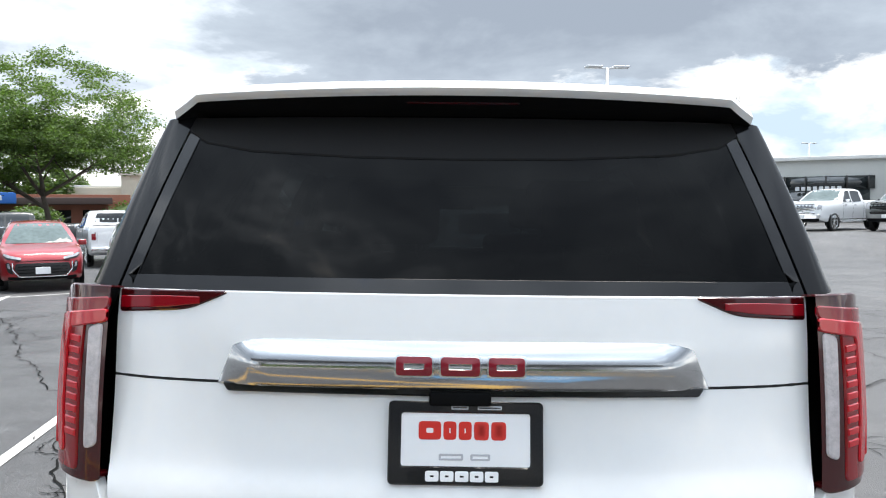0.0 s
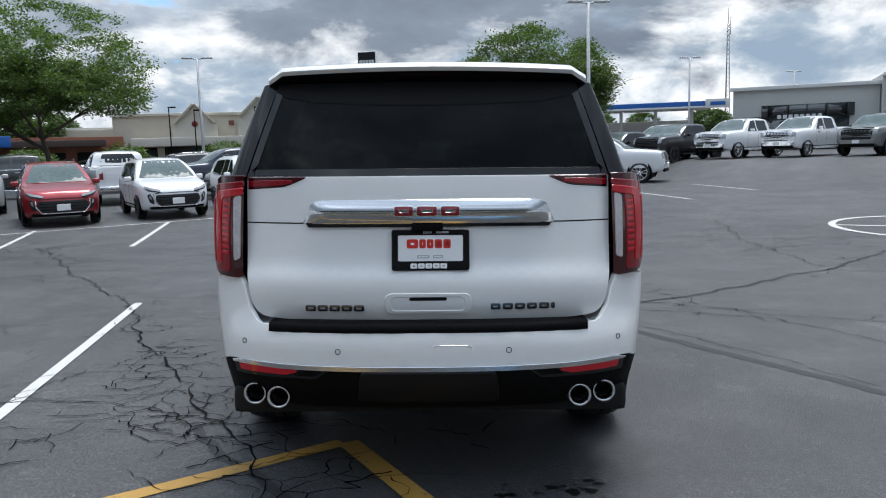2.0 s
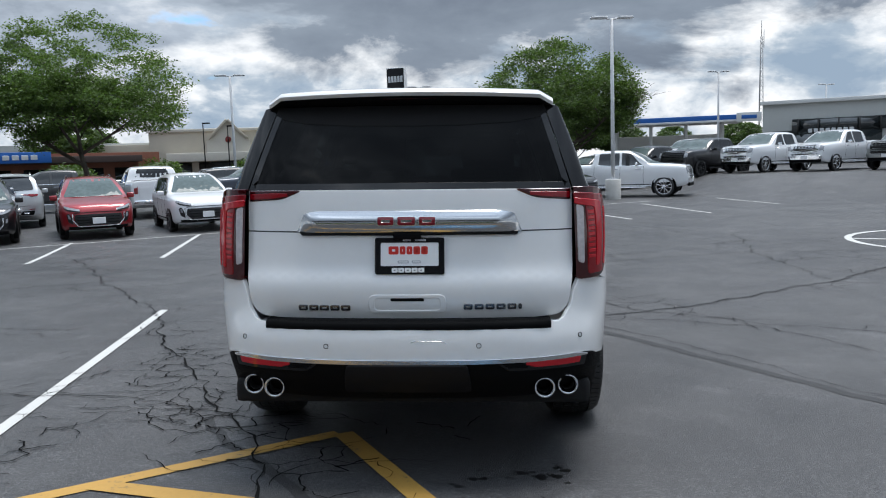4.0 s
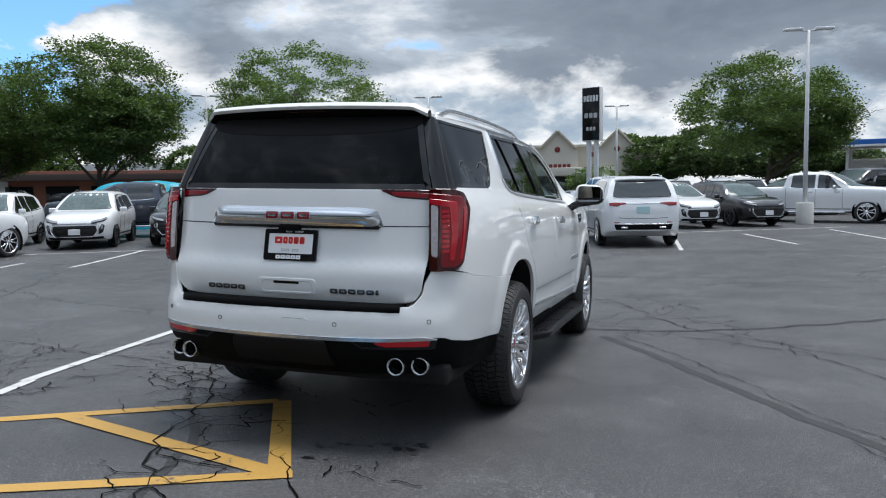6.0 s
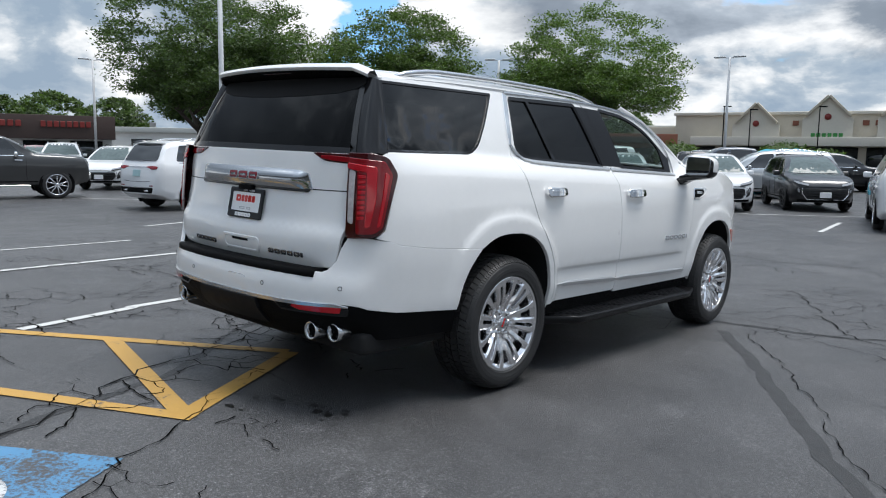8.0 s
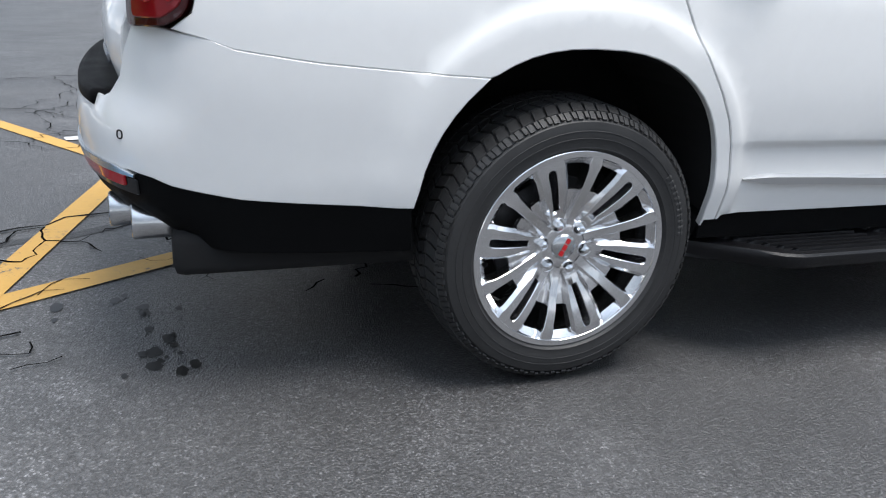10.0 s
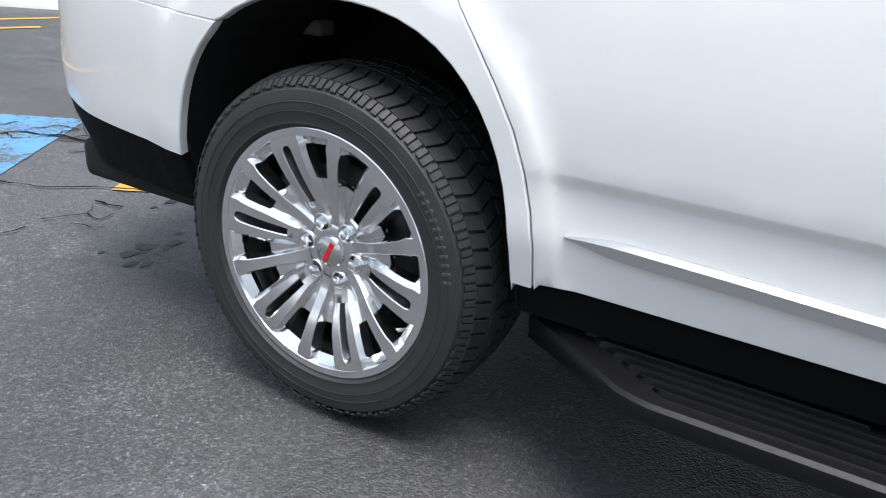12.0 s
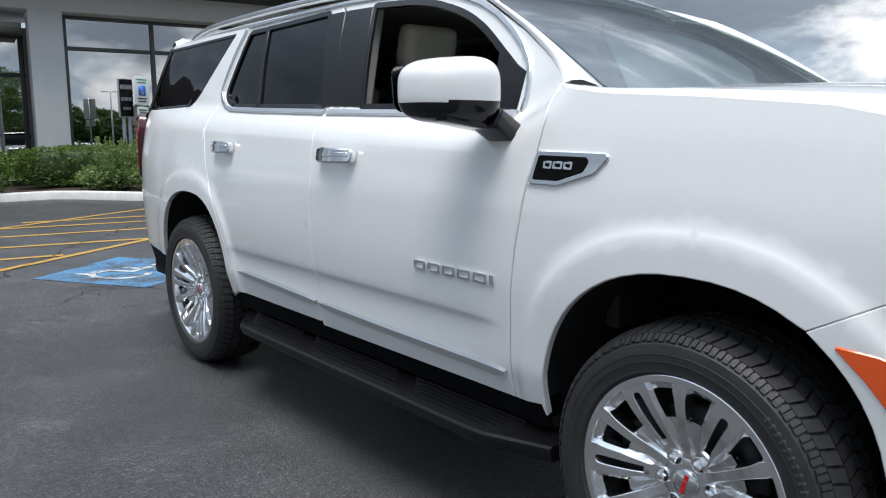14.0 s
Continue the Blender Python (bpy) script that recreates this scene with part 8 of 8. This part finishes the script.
# ---- buildings ----
M["stucco"] = material("beige_stucco", (0.52, 0.47, 0.38), rough=0.9, vary=0.07, scale=0.8, bump=0.2, bump_scale=40)
M["stucco_pale"] = material("pale_stucco", (0.62, 0.58, 0.50), rough=0.9, vary=0.06, scale=0.8)
M["grey_panel"] = material("grey_metal_panel", (0.46, 0.47, 0.45), rough=0.6, vary=0.05, scale=0.7)
M["dark_panel"] = material("dark_metal_panel", (0.035, 0.033, 0.032), rough=0.6, vary=0.1, scale=1)
M["brown_band"] = material("dark_brown_fascia", (0.06, 0.04, 0.035), rough=0.7, vary=0.1, scale=1)
M["white_wall"] = material("white_painted_wall", (0.68, 0.68, 0.66), rough=0.7, vary=0.05, scale=0.8, bump=0.1, bump_scale=50)
M["shop_glass"] = material("shop_front_glass", (0.02, 0.025, 0.027), rough=0.03, spec=1.0, coat=0.5)
M["sign_red"] = material("red_sign", (0.22, 0.03, 0.025), rough=0.5)
M["sign_green"] = material("green_sign", (0.05, 0.25, 0.06), rough=0.5)
M["sign_blue"] = material("blue_canopy", (0.02, 0.12, 0.42), rough=0.4)
M["brick_red"] = material("red_brick", (0.22, 0.085, 0.055), rough=0.85, vary=0.15, scale=2)


def sign_bars(parent, x0, z, w, h, n_, mat, y):
    bm = None
    for i in range(n_):
        bm = box_bm((w / n_ * 0.72, 0.12, h), (x0 - w / 2 + w / n_ * (i + 0.5), y, z), 0.02, 1, bm=bm)
    part("lettering", bm, mat, parent, "plain bars for a shop name", False)


# strip of shops with three gables; x along the front, y into the building
mall = tagged(empty("shop_building"), "long beige stucco shop row with pointed gables", "building")
part("wall", box_bm((36, 14, 6.4), (0, 7.0, 3.2), 0.03), M["stucco"], mall)
part("parapet", box_bm((36.4, 0.5, 0.35), (0, 0.0, 6.45), 0.05), M["stucco_pale"], mall)
part("canopy_band", box_bm((34, 1.2, 1.0), (1.0, -0.7, 3.3), 0.05), M["stucco_pale"], mall)
part("side_wing", box_bm((7, 10, 5.0), (-20.5, 6.5, 2.5), 0.04), M["stucco"], mall)
for gx, mat, mat2 in ((-9.0, M["sign_red"], M["sign_red"]), (-1.7, M["sign_red"], M["sign_green"]), (5.6, M["sign_red"], M["sign_red"]), (12.8, M["sign_red"], M["sign_red"])):
    top = 8.2 if gx > -9 else 7.5
    wg = 2.15
    bm = panel([(-wg - 0.35, 3.0), (wg + 0.35, 3.0), (wg + 0.35, top - 2.35), (wg, top - 2.2), (0, top), (-wg, top - 2.2), (-wg - 0.35, top - 2.35)], lambda x, z: Vector((gx + x, -0.65, z)), 0.6, 0.8)
    gb = part("gable", bm, M["stucco_pale"], mall)
    for s in (-1, 1):
        b = box_bm((3.05, 1.1, 0.26), (0, 0, 0), 0.04)
        bmesh.ops.transform(b, matrix=Matrix.Translation((gx + s * (wg / 2 + 0.05), -0.55, top - 1.02)) @ Matrix.Rotation(s * math.atan2(2.2, wg), 4, "Y"), verts=b.verts)
        part("gable_roof", b, M["stucco"], mall)
    part("medallion", lathe([(-0.06, 0.0), (-0.06, 0.33), (0.05, 0.35)], 20, axis="Y", origin=(gx, -0.70, top - 2.2)), M["sign_red"], gb)
    if gx < 10:
        sign_bars(mall, gx, top - 4.2, 3.3, 0.45, 6, mat2, -0.78)
    part("doorway", box_bm((3.6, 0.1, 2.6), (gx, -0.72, 1.4), 0), M["shop_glass"], mall)
for i in range(9):
    x = -14.8 + i * 3.7
    part("window", box_bm((2.9, 0.1, 2.4), (x, -0.06, 1.5), 0.0), M["shop_glass"], mall)
for x in (-4.9, -3.9, 2.0, 3.2, 10.0, 11.4, 12.8, 14.2):
    part("clerestory_window", box_bm((0.62, 0.1, 0.55), (x, -0.06, 5.35), 0.01), M["brick_red"], mall)
mall.matrix_world = pose(-20.1, 89.6, gz(-20, 88) - 0.1, 0, 0, 14)

# low grey warehouse beyond
wh = tagged(empty("warehouse"), "long low grey metal warehouse far behind trees", "building")
part("wall", box_bm((46, 18, 5.4), (0, 9, 2.7), 0.03), M["grey_panel"], wh)
for i in range(15):
    part("rib", box_bm((0.12, 0.08, 5.2), (-21 + i * 3, -0.03, 2.6), 0), M["pole"], wh)
wh.matrix_world = pose(-58, 88, gz(-58, 88), 0, 0, 22)

# service building at the right, with a dark band of bay windows
sb = tagged(empty("service_building"), "flat-roofed pale grey dealership building with dark entrance band", "building")
part("wall", box_bm((9.5, 14, 4.5), (0, 7, 2.25), 0.02), M["grey_panel"], sb)
part("wall", box_bm((22, 15, 5.0), (15.8, 6.9, 2.5), 0.02), M["grey_panel"], sb)
part("roof_trim", box_bm((9.9, 0.3, 0.26), (0, -0.1, 4.46), 0.02), M["white_wall"], sb)
part("roof_trim", box_bm((22.2, 0.3, 0.25), (15.9, -0.75, 4.95), 0.02), M["white_wall"], sb)
bay = part("entrance_band", box_bm((6.0, 0.2, 0.9), (0.2, -0.06, 2.75), 0), M["shop_glass"], sb, "dark glazed entrance band")
for i in range(5):
    part("mullion", box_bm((0.10, 0.1, 0.95), (-2.4 + 1.3 * i, -0.19, 2.75), 0), M["dark_panel"], sb)
part("door", box_bm((7.0, 0.15, 2.4), (-0.6, -0.05, 1.2), 0), M["shop_glass"], sb)
for i in range(13):
    part("panel_joint", box_bm((21.8, 0.03, 0.02), (15.8, -0.61, 0.4 + 0.345 * i), 0), M["steel"], sb)
part("roof_unit", box_bm((2.4, 2, 0.9), (10, 6, 5.4), 0.05), M["steel"], sb)
sign_bars(sb, -0.3, 2.35, 3.0, 0.28, 8, M["pole"], -0.30)
sb.matrix_world = pose(25.9, 52.5, gz(25, 52), 0, 0, -23)

# fuel station
fs = tagged(empty("fuel_station"), "fuel station canopy with a blue band on white posts", "building")
part("canopy", box_bm((16, 8, 0.55), (0, 0, 4.9), 0.03), M["sign_blue"], fs)
part("canopy_trim", box_bm((16.1, 8.1, 0.22), (0, 0, 4.52), 0.02), M["white_wall"], fs)
for x in (-6, -2, 2, 6):
    for y in (-2, 2):
        part("post", box_bm((0.3, 0.3, 4.5), (x, y, 2.2), 0.02), M["white_wall"], fs)
part("sign_board", box_bm((2.6, 0.2, 1.0), (8.6, -4.15, 4.85), 0.03), M["white_wall"], fs)
part("sign_board", box_bm((1.6, 0.04, 0.4), (8.6, -4.28, 4.85), 0.01), M["sign_blue"], fs)
part("kiosk", box_bm((12, 6, 3.3), (0, 7, 1.65), 0.03), M["white_wall"], fs)
fs.matrix_world = pose(23.5, 90, gz(23, 90), 0, 0, -14)

# low shops to the left: brick, then white wall, then a dark fascia
lb = tagged(empty("shop_building"), "low brick shop row with a blue sign band", "building")
part("wall", box_bm((40, 12, 3.6), (0, 6, 1.8), 0.03), M["brick_red"], lb)
part("canopy", box_bm((36, 1.6, 0.6), (0, -0.8, 3.0), 0.03), M["brown_band"], lb)
part("sign_board", box_bm((8.5, 0.15, 0.95), (6, -1.7, 3.25), 0.03), M["sign_blue"], lb)
sign_bars(lb, 6, 3.25, 6.5, 0.4, 9, M["pole"], -1.8)
for i in range(10):
    part("window", box_bm((2.8, 0.1, 2.0), (-17 + 3.8 * i, -0.06, 1.2), 0), M["shop_glass"], lb)
lb.matrix_world = pose(-46, 58, gz(-46, 58), 0, 0, 38)
lw = tagged(empty("shop_building"), "long low white-walled building beyond trees", "building")
part("wall", box_bm((34, 12, 3.4), (0, 6, 1.7), 0.03), M["white_wall"], lw)
part("fascia", box_bm((34.4, 0.4, 0.5), (0, -0.1, 3.2), 0.03), M["grey_panel"], lw)
for i in range(8):
    part("window", box_bm((1.8, 0.1, 0.9), (-14 + 4 * i, -0.06, 1.9), 0), M["shop_glass"], lw)
for i in range(4):
    part("roof_vent", box_bm((0.6, 0.6, 0.7), (-12 + 7 * i, 4, 3.7), 0.04), M["steel"], lw)
lw.matrix_world = pose(-63, 38, gz(-63, 38), 0, 0, 62)
ld = tagged(empty("shop_building"), "low shop with dark brown fascia and red lettering", "building")
part("wall", box_bm((15, 12, 2.6), (0, 6, 1.3), 0.03), M["white_wall"], ld)
part("fascia", box_bm((15.4, 1.0, 2.0), (0, -0.3, 3.2), 0.03), M["brown_band"], ld)
sign_bars(ld, -1.8, 3.45, 4.6, 0.5, 8, M["sign_red"], -0.9)
sign_bars(ld, 3.8, 3.45, 4.0, 0.5, 8, M["sign_red"], -0.9)
for i in range(4):
    part("window", box_bm((2.6, 0.1, 1.7), (-5.4 + 3.6 * i, -0.06, 1.2), 0), M["shop_glass"], ld)
ld.matrix_world = pose(-66.5, 22.0, gz(-66, 22), 0, 0, 72)
kf = tagged(empty("shop_building"), "low white service building far across the lot", "building")
part("wall", box_bm((14, 9, 3.1), (0, 4.5, 1.55), 0.03), M["white_wall"], kf)
part("roof_edge", box_bm((14.3, 9.3, 0.25), (0, 4.5, 3.15), 0.03), M["grey_panel"], kf)
kf.matrix_world = pose(-72, 8, gz(-72, 8), 0, 0, 80)

# teal tarpaulins over two loads of unknown kind
M["tarp"] = material("teal_tarpaulin", (0.02, 0.32, 0.42), rough=0.45, vary=0.25, scale=2.5, bump=0.5, bump_scale=6)
for x, y, rz, lng, tall in ((-20.4, 23.4, 30, 2.6, 1.5), (-7.2, 31.5, 28, 1.9, 1.35)):
    bm = bmesh.new()
    bmesh.ops.create_grid(bm, x_segments=36, y_segments=16, size=1)
    for v in bm.verts:
        u, w = v.co.x, v.co.y
        v.co = Vector((u * lng, w * 1.1, 0.5 + tall * (1 - abs(u) ** 5) * (1 - abs(w) ** 3.2) + 0.07 * noise.noise(Vector((u * 5, w * 3, 1.7)))))
        if abs(u) > 0.999 or abs(w) > 0.999:
            v.co.z = 0.0
    ob = tagged(link_mesh("covered_boat", bm, M["tarp"]), "rounded load wrapped in teal tarpaulin", "boat")
    ob.matrix_world = pose(x, y, gz(x, y) , 0, 0, rz)

# ---- the dealership front behind the bay ----
M["facade_white"] = material("white_facade_render", (0.66, 0.66, 0.66), rough=0.6, vary=0.06, scale=1.2, bump=0.1, bump_scale=80)
M["mullion"] = material("dark_bronze_mullion", (0.10, 0.10, 0.10), rough=0.4, metal=0.6)
M["window_glass"] = glass_mat("facade_glass", (0.10, 0.115, 0.12), 7.5)
FB = pose(-1.75, -12.1, gz(-1.7, -11.5) + 0.12, 0, 0, 172)
sh = tagged(empty("showroom"), "white showroom front with large dark glass panes", "building")
part("column", box_bm((0.62, 0.7, 4.6), (0.35, -0.1, 1.9), 0.02), M["facade_white"], sh)
part("column", box_bm((0.62, 0.7, 4.6), (-6.6, -0.1, 1.9), 0.02), M["facade_white"], sh)
part("column", box_bm((0.62, 0.7, 4.6), (6.4, -0.1, 1.9), 0.02), M["facade_white"], sh)
part("beam", box_bm((22, 0.6, 0.56), (0, -0.16, 3.72), 0.02), M["facade_white"], sh)
part("fascia", box_bm((23, 1.6, 1.1), (0, -0.6, 4.45), 0.03), M["dark_panel"], sh)
part("roof", box_bm((23, 9, 0.3), (0, 4.0, 4.6), 0.02), M["facade_white"], sh)
part("back_wall", box_bm((23, 0.3, 4.5), (0, 7.5, 1.9), 0.02), M["grey_panel"], sh)
part("floor", box_bm((23, 8, 0.12), (0, 3.6, -0.32), 0.02), M["grey_panel"], sh)
part("sill", box_bm((6.3, 0.25, 0.14), (-3.15, 0.0, 0.02), 0.01), M["facade_white"], sh)
for x in (-0.02, -1.75, -3.5, -5.2, -6.3):
    part("mullion", box_bm((0.09, 0.10, 3.42), (x, 0.04, 1.75), 0.008), M["mullion"], sh)
for z in (0.11, 2.78, 3.42):
    part("mullion", box_bm((6.3, 0.10, 0.08), (-3.15, 0.05, z), 0.008), M["mullion"], sh)
for a, b in ((-0.06, -1.70), (-1.80, -3.45), (-3.55, -5.15), (-5.25, -6.25)):
    for z0, z1 in ((0.15, 2.74), (2.82, 3.38)):
        part("pane", box_bm((abs(a - b), 0.012, z1 - z0), ((a + b) / 2, 0.05, (z0 + z1) / 2), 0), M["window_glass"], sh, "", False)
# recessed doors on the other side of the column
part("soffit", box_bm((5.5, 1.6, 0.1), (3.5, 0.8, 3.18), 0), M["grey_panel"], sh)
for x in (0.72, 1.75, 2.85, 4.0, 5.2):
    part("mullion", box_bm((0.10, 0.10, 3.2), (x, 1.25, 1.5), 0.008), M["satin"] if x in (1.75, 2.85) else M["mullion"], sh)
for z in (0.0, 0.98, 2.30, 3.1):
    part("mullion", box_bm((4.6, 0.08, 0.08), (2.95, 1.25, z), 0.008), M["mullion"], sh)
for a, b in ((0.77, 1.70), (1.80, 2.80), (2.90, 3.95), (4.05, 5.15)):
    for z0, z1 in ((0.04, 0.94), (1.02, 2.26), (2.34, 3.06)):
        part("pane", box_bm((abs(a - b), 0.012, z1 - z0), ((a + b) / 2, 1.25, (z0 + z1) / 2), 0), M["window_glass"], sh, "", False)
# an open door leaf with opening times
leaf = part("door", band(rounded([(0, 0), (1.0, 0), (1.0, 2.3), (0, 2.3)], 0.01), 0.09, lambda u, v: Vector((1.75 - 0.62 * u * 0.9, 1.15 - 0.78 * u * 0.9, v)), 0.04), M["satin"], sh, "open glazed door in a metal frame")
part("door_pane", panel([(0.09, 0.09), (0.91, 0.09), (0.91, 2.21), (0.09, 2.21)], lambda u, v: Vector((1.75 - 0.558 * u, 1.15 - 0.702 * u, v)), 0.5, 0.006), M["window_glass"], leaf)
cur = bpy.data.curves.new("door_text", "FONT")
cur.body, cur.size, cur.align_x = "SALES HOURS", 0.085, "CENTER"
cur.extrude = 0.001
dep = bpy.context.evaluated_depsgraph_get()
txt_ob = bpy.data.objects.new("door_text", cur)
scene.collection.objects.link(txt_ob)
bpy.context.view_layer.update()
txt_me = bpy.data.meshes.new_from_object(txt_ob.evaluated_get(bpy.context.evaluated_depsgraph_get()))
bpy.data.objects.remove(txt_ob)
txt_me.materials.append(M["white_wall"])
txt = new("lettering", txt_me)
txt.parent = leaf
txt.matrix_basis = Matrix.Translation((1.45, 0.72, 1.62)) @ Matrix.Rotation(math.atan2(-0.702, -0.558) + math.pi, 4, "Z") @ Matrix.Rotation(radians(90), 4, "X") @ Matrix.Diagonal((-1, 1, 1, 1))
for i in range(2):
    part("text_bar", panel([(0.2, 1.50 - 0.07 * i), (0.80, 1.50 - 0.07 * i), (0.80, 1.53 - 0.07 * i), (0.2, 1.53 - 0.07 * i)], lambda u, v: Vector((1.75 - 0.558 * u - 0.008, 1.15 - 0.702 * u - 0.006, v)), 0.3, 0), M["white_wall"], leaf, "", False)
sh.matrix_world = FB @ Matrix.Diagonal((-1, 1, 1, 1))
ub = tagged(link_mesh("cabinet", box_bm((0.85, 0.5, 0.62), (0, 0, 0.31), 0.02), material("pale_green_cabinet", (0.55, 0.62, 0.58), rough=0.5, vary=0.05)), "pale green box cabinet behind the showroom glass", "cabinet")
part("lid", box_bm((0.89, 0.54, 0.07), (0, 0, 0.655), 0.02), material("pale_cabinet_lid", (0.62, 0.68, 0.64), rough=0.5, vary=0.05), ub)
ub.matrix_world = FB @ pose(0.95, 0.75, -0.25)

# kerb, planting bed, hedges
M["kerb"] = material("painted_white_kerb", (0.62, 0.61, 0.58), rough=0.8, vary=0.18, scale=5, bump=0.3, bump_scale=60)
M["mulch"] = material("brown_bark_mulch", (0.052, 0.036, 0.028), rough=0.95, vary=0.4, scale=14, bump=1.0, bump_scale=40)
KERB = [(6.0, -9.0), (0.1, -9.80), (-0.75, -9.70), (-1.15, -9.25), (-2.0, -7.9), (-4.3, -3.95), (-9.0, -5.8)]
bm = bmesh.new()
rows = []
dense = []
for a, b in zip(KERB, KERB[1:]):
    a, b = Vector(a), Vector(b)
    k = max(1, int((b - a).length / 0.4))
    dense += [a.lerp(b, i / k) for i in range(k)]
dense.append(Vector(KERB[-1]))
for i, p in enumerate(dense):
    t = (dense[min(len(dense) - 1, i + 1)] - dense[max(0, i - 1)]).normalized()
    nv = Vector((-t.y, t.x))
    if nv.dot(Vector((-1, -1))) < 0:
        nv = -nv
    h = gz(p.x, p.y)
    rows.append([bm.verts.new((p.x + nv.x * d, p.y + nv.y * d, h + z)) for d, z in ((0.0, -0.05), (0.01, 0.12), (0.03, 0.145), (0.06, 0.15), (0.15, 0.15), (0.16, -0.05))])
for a, b in zip(rows, rows[1:]):
    for k in range(5):
        bm.faces.new((a[k], a[k + 1], b[k + 1], b[k]))
bmesh.ops.recalc_face_normals(bm, faces=bm.faces)
tagged(link_mesh("kerb", bm, M["kerb"]), "white painted concrete kerb round a planting bed", "kerb", kind="structure")
bed = [(6.0, -9.12), (0.1, -9.92), (-0.80, -9.83), (-1.27, -9.33), (-2.12, -7.97), (-4.38, -4.10), (-9.05, -5.93), (-12, -12.0), (6, -11.9)]
tagged(link_mesh("planting_bed", panel(bed, lambda x, y: Vector((x, y, gz(x, y) + 0.11 + 0.03 * noise.noise(Vector((x * 2, y * 2, 0))))), 0.35, 0), M["mulch"]), "brown bark mulch planting bed", "planting bed", kind="structure")


M["hedge_leaf"] = leaf_mat("hedge_leaf", (0.115, 0.175, 0.045))


def hedge(cx, cy, rz, sx, sy, sz, seed, label="clipped dense green hedge beside the kerb"):
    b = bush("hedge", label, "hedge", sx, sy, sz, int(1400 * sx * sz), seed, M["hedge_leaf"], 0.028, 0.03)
    b.matrix_world = pose(cx, cy, gz(cx, cy) + 0.1, 0, 0, rz)


hedge(1.75, -10.05, 6, 2.0, 0.5, 0.95, 3)
hedge(-1.9, -10.9, 172, 1.5, 0.45, 0.80, 7)
hedge(-4.9, -9.8, 150, 1.7, 0.5, 0.85, 9)
# loose leafy perennials and tall grass-like stems
M["sage"] = leaf_mat("grey_green_leaf", (0.17, 0.235, 0.09))
for cx, cy, s, sd in ((-1.7, -9.65, 0.62, 13), (-2.5, -9.0, 0.7, 15), (-3.2, -8.2, 0.65, 17), (-3.6, -6.9, 0.7, 19)):
    b = bush("perennial_clump", "loose leafy green perennial clump in mulch", "plant", s * 0.8, s * 0.7, s * 0.75, 500, sd, M["sage"], 0.035, 0.06, False)
    b.matrix_world = pose(cx, cy, gz(cx, cy) + 0.1)
    rng2 = random.Random(sd)
    bm = bmesh.new()
    pts_l = []
    for i in range(34):
        a, r = rng2.uniform(0, 6.28), s * 0.6 * math.sqrt(rng2.random())
        x, y = r * math.cos(a), r * math.sin(a)
        h = rng2.uniform(0.75, 1.05)
        tip = (x * 1.25 + rng2.gauss(0, 0.05), y * 1.25 + rng2.gauss(0, 0.05), h)
        tube([(x * 0.7, y * 0.7, 0.0), (x, y, h * 0.6), tip], [0.005, 0.004, 0.002], 4, bm)
        for k in range(16):
            t = 0.35 + 0.65 * k / 16
            pts_l.append((x + (tip[0] - x) * t, y + (tip[1] - y) * t, h * t))
    ob = tagged(empty("tall_plant"), "tall pale green flowering stems in the bed", "plant")
    tagged(part("stem", bm, M["sage"], ob), kind="stuff")
    me = leaf_mesh(pts_l, 0.03, 3, 0.018, sd, "foliage")
    me.materials.append(M["sage"])
    lf = new("foliage", me)
    lf.parent = ob
    tagged(lf, kind="stuff")
    ob.matrix_world = pose(cx - 0.15, cy + 0.1, gz(cx, cy) + 0.1)

# accessible parking sign on its post
ps = tagged(empty("parking_sign"), "white and blue accessible parking sign on a post", "sign")
part("post", tube([(0, 0, 0), (0, 0, 2.05)], 0.022, 8), M["steel"], ps)
sg = part("plate", box_bm((0.30, 0.012, 0.50), (0, -0.03, 1.80), 0.004), material("sign_plate_white", (0.72, 0.76, 0.74), rough=0.4, vary=0.05), ps)
part("plate", box_bm((0.24, 0.012, 0.15), (0, -0.03, 1.44), 0.004), material("sign_plate_green", (0.55, 0.66, 0.60), rough=0.4, vary=0.05), ps)
bs = part("symbol_field", box_bm((0.15, 0.004, 0.17), (0, -0.040, 1.80), 0.0), material("sign_blue_field", (0.01, 0.12, 0.55), rough=0.4), ps)
symbol(lambda u, v: Vector((-0.065 + 0.13 * u, -0.0435, 1.725 + 0.15 * v)), sg, M["white_wall"])
for z, w in ((1.99, 0.22), (1.94, 0.18), (1.66, 0.20), (1.61, 0.16), (1.46, 0.16), (1.42, 0.12)):
    part("text_bar", box_bm((w, 0.003, 0.022), (0, -0.038, z), 0), material("sign_green_text", (0.05, 0.30, 0.18), rough=0.5) if z > 1.7 else M["dark_panel"], sg, "", False)
ps.matrix_world = pose(-2.12, -8.75, gz(-2.1, -8.7) + 0.1, 0, 0, 200)
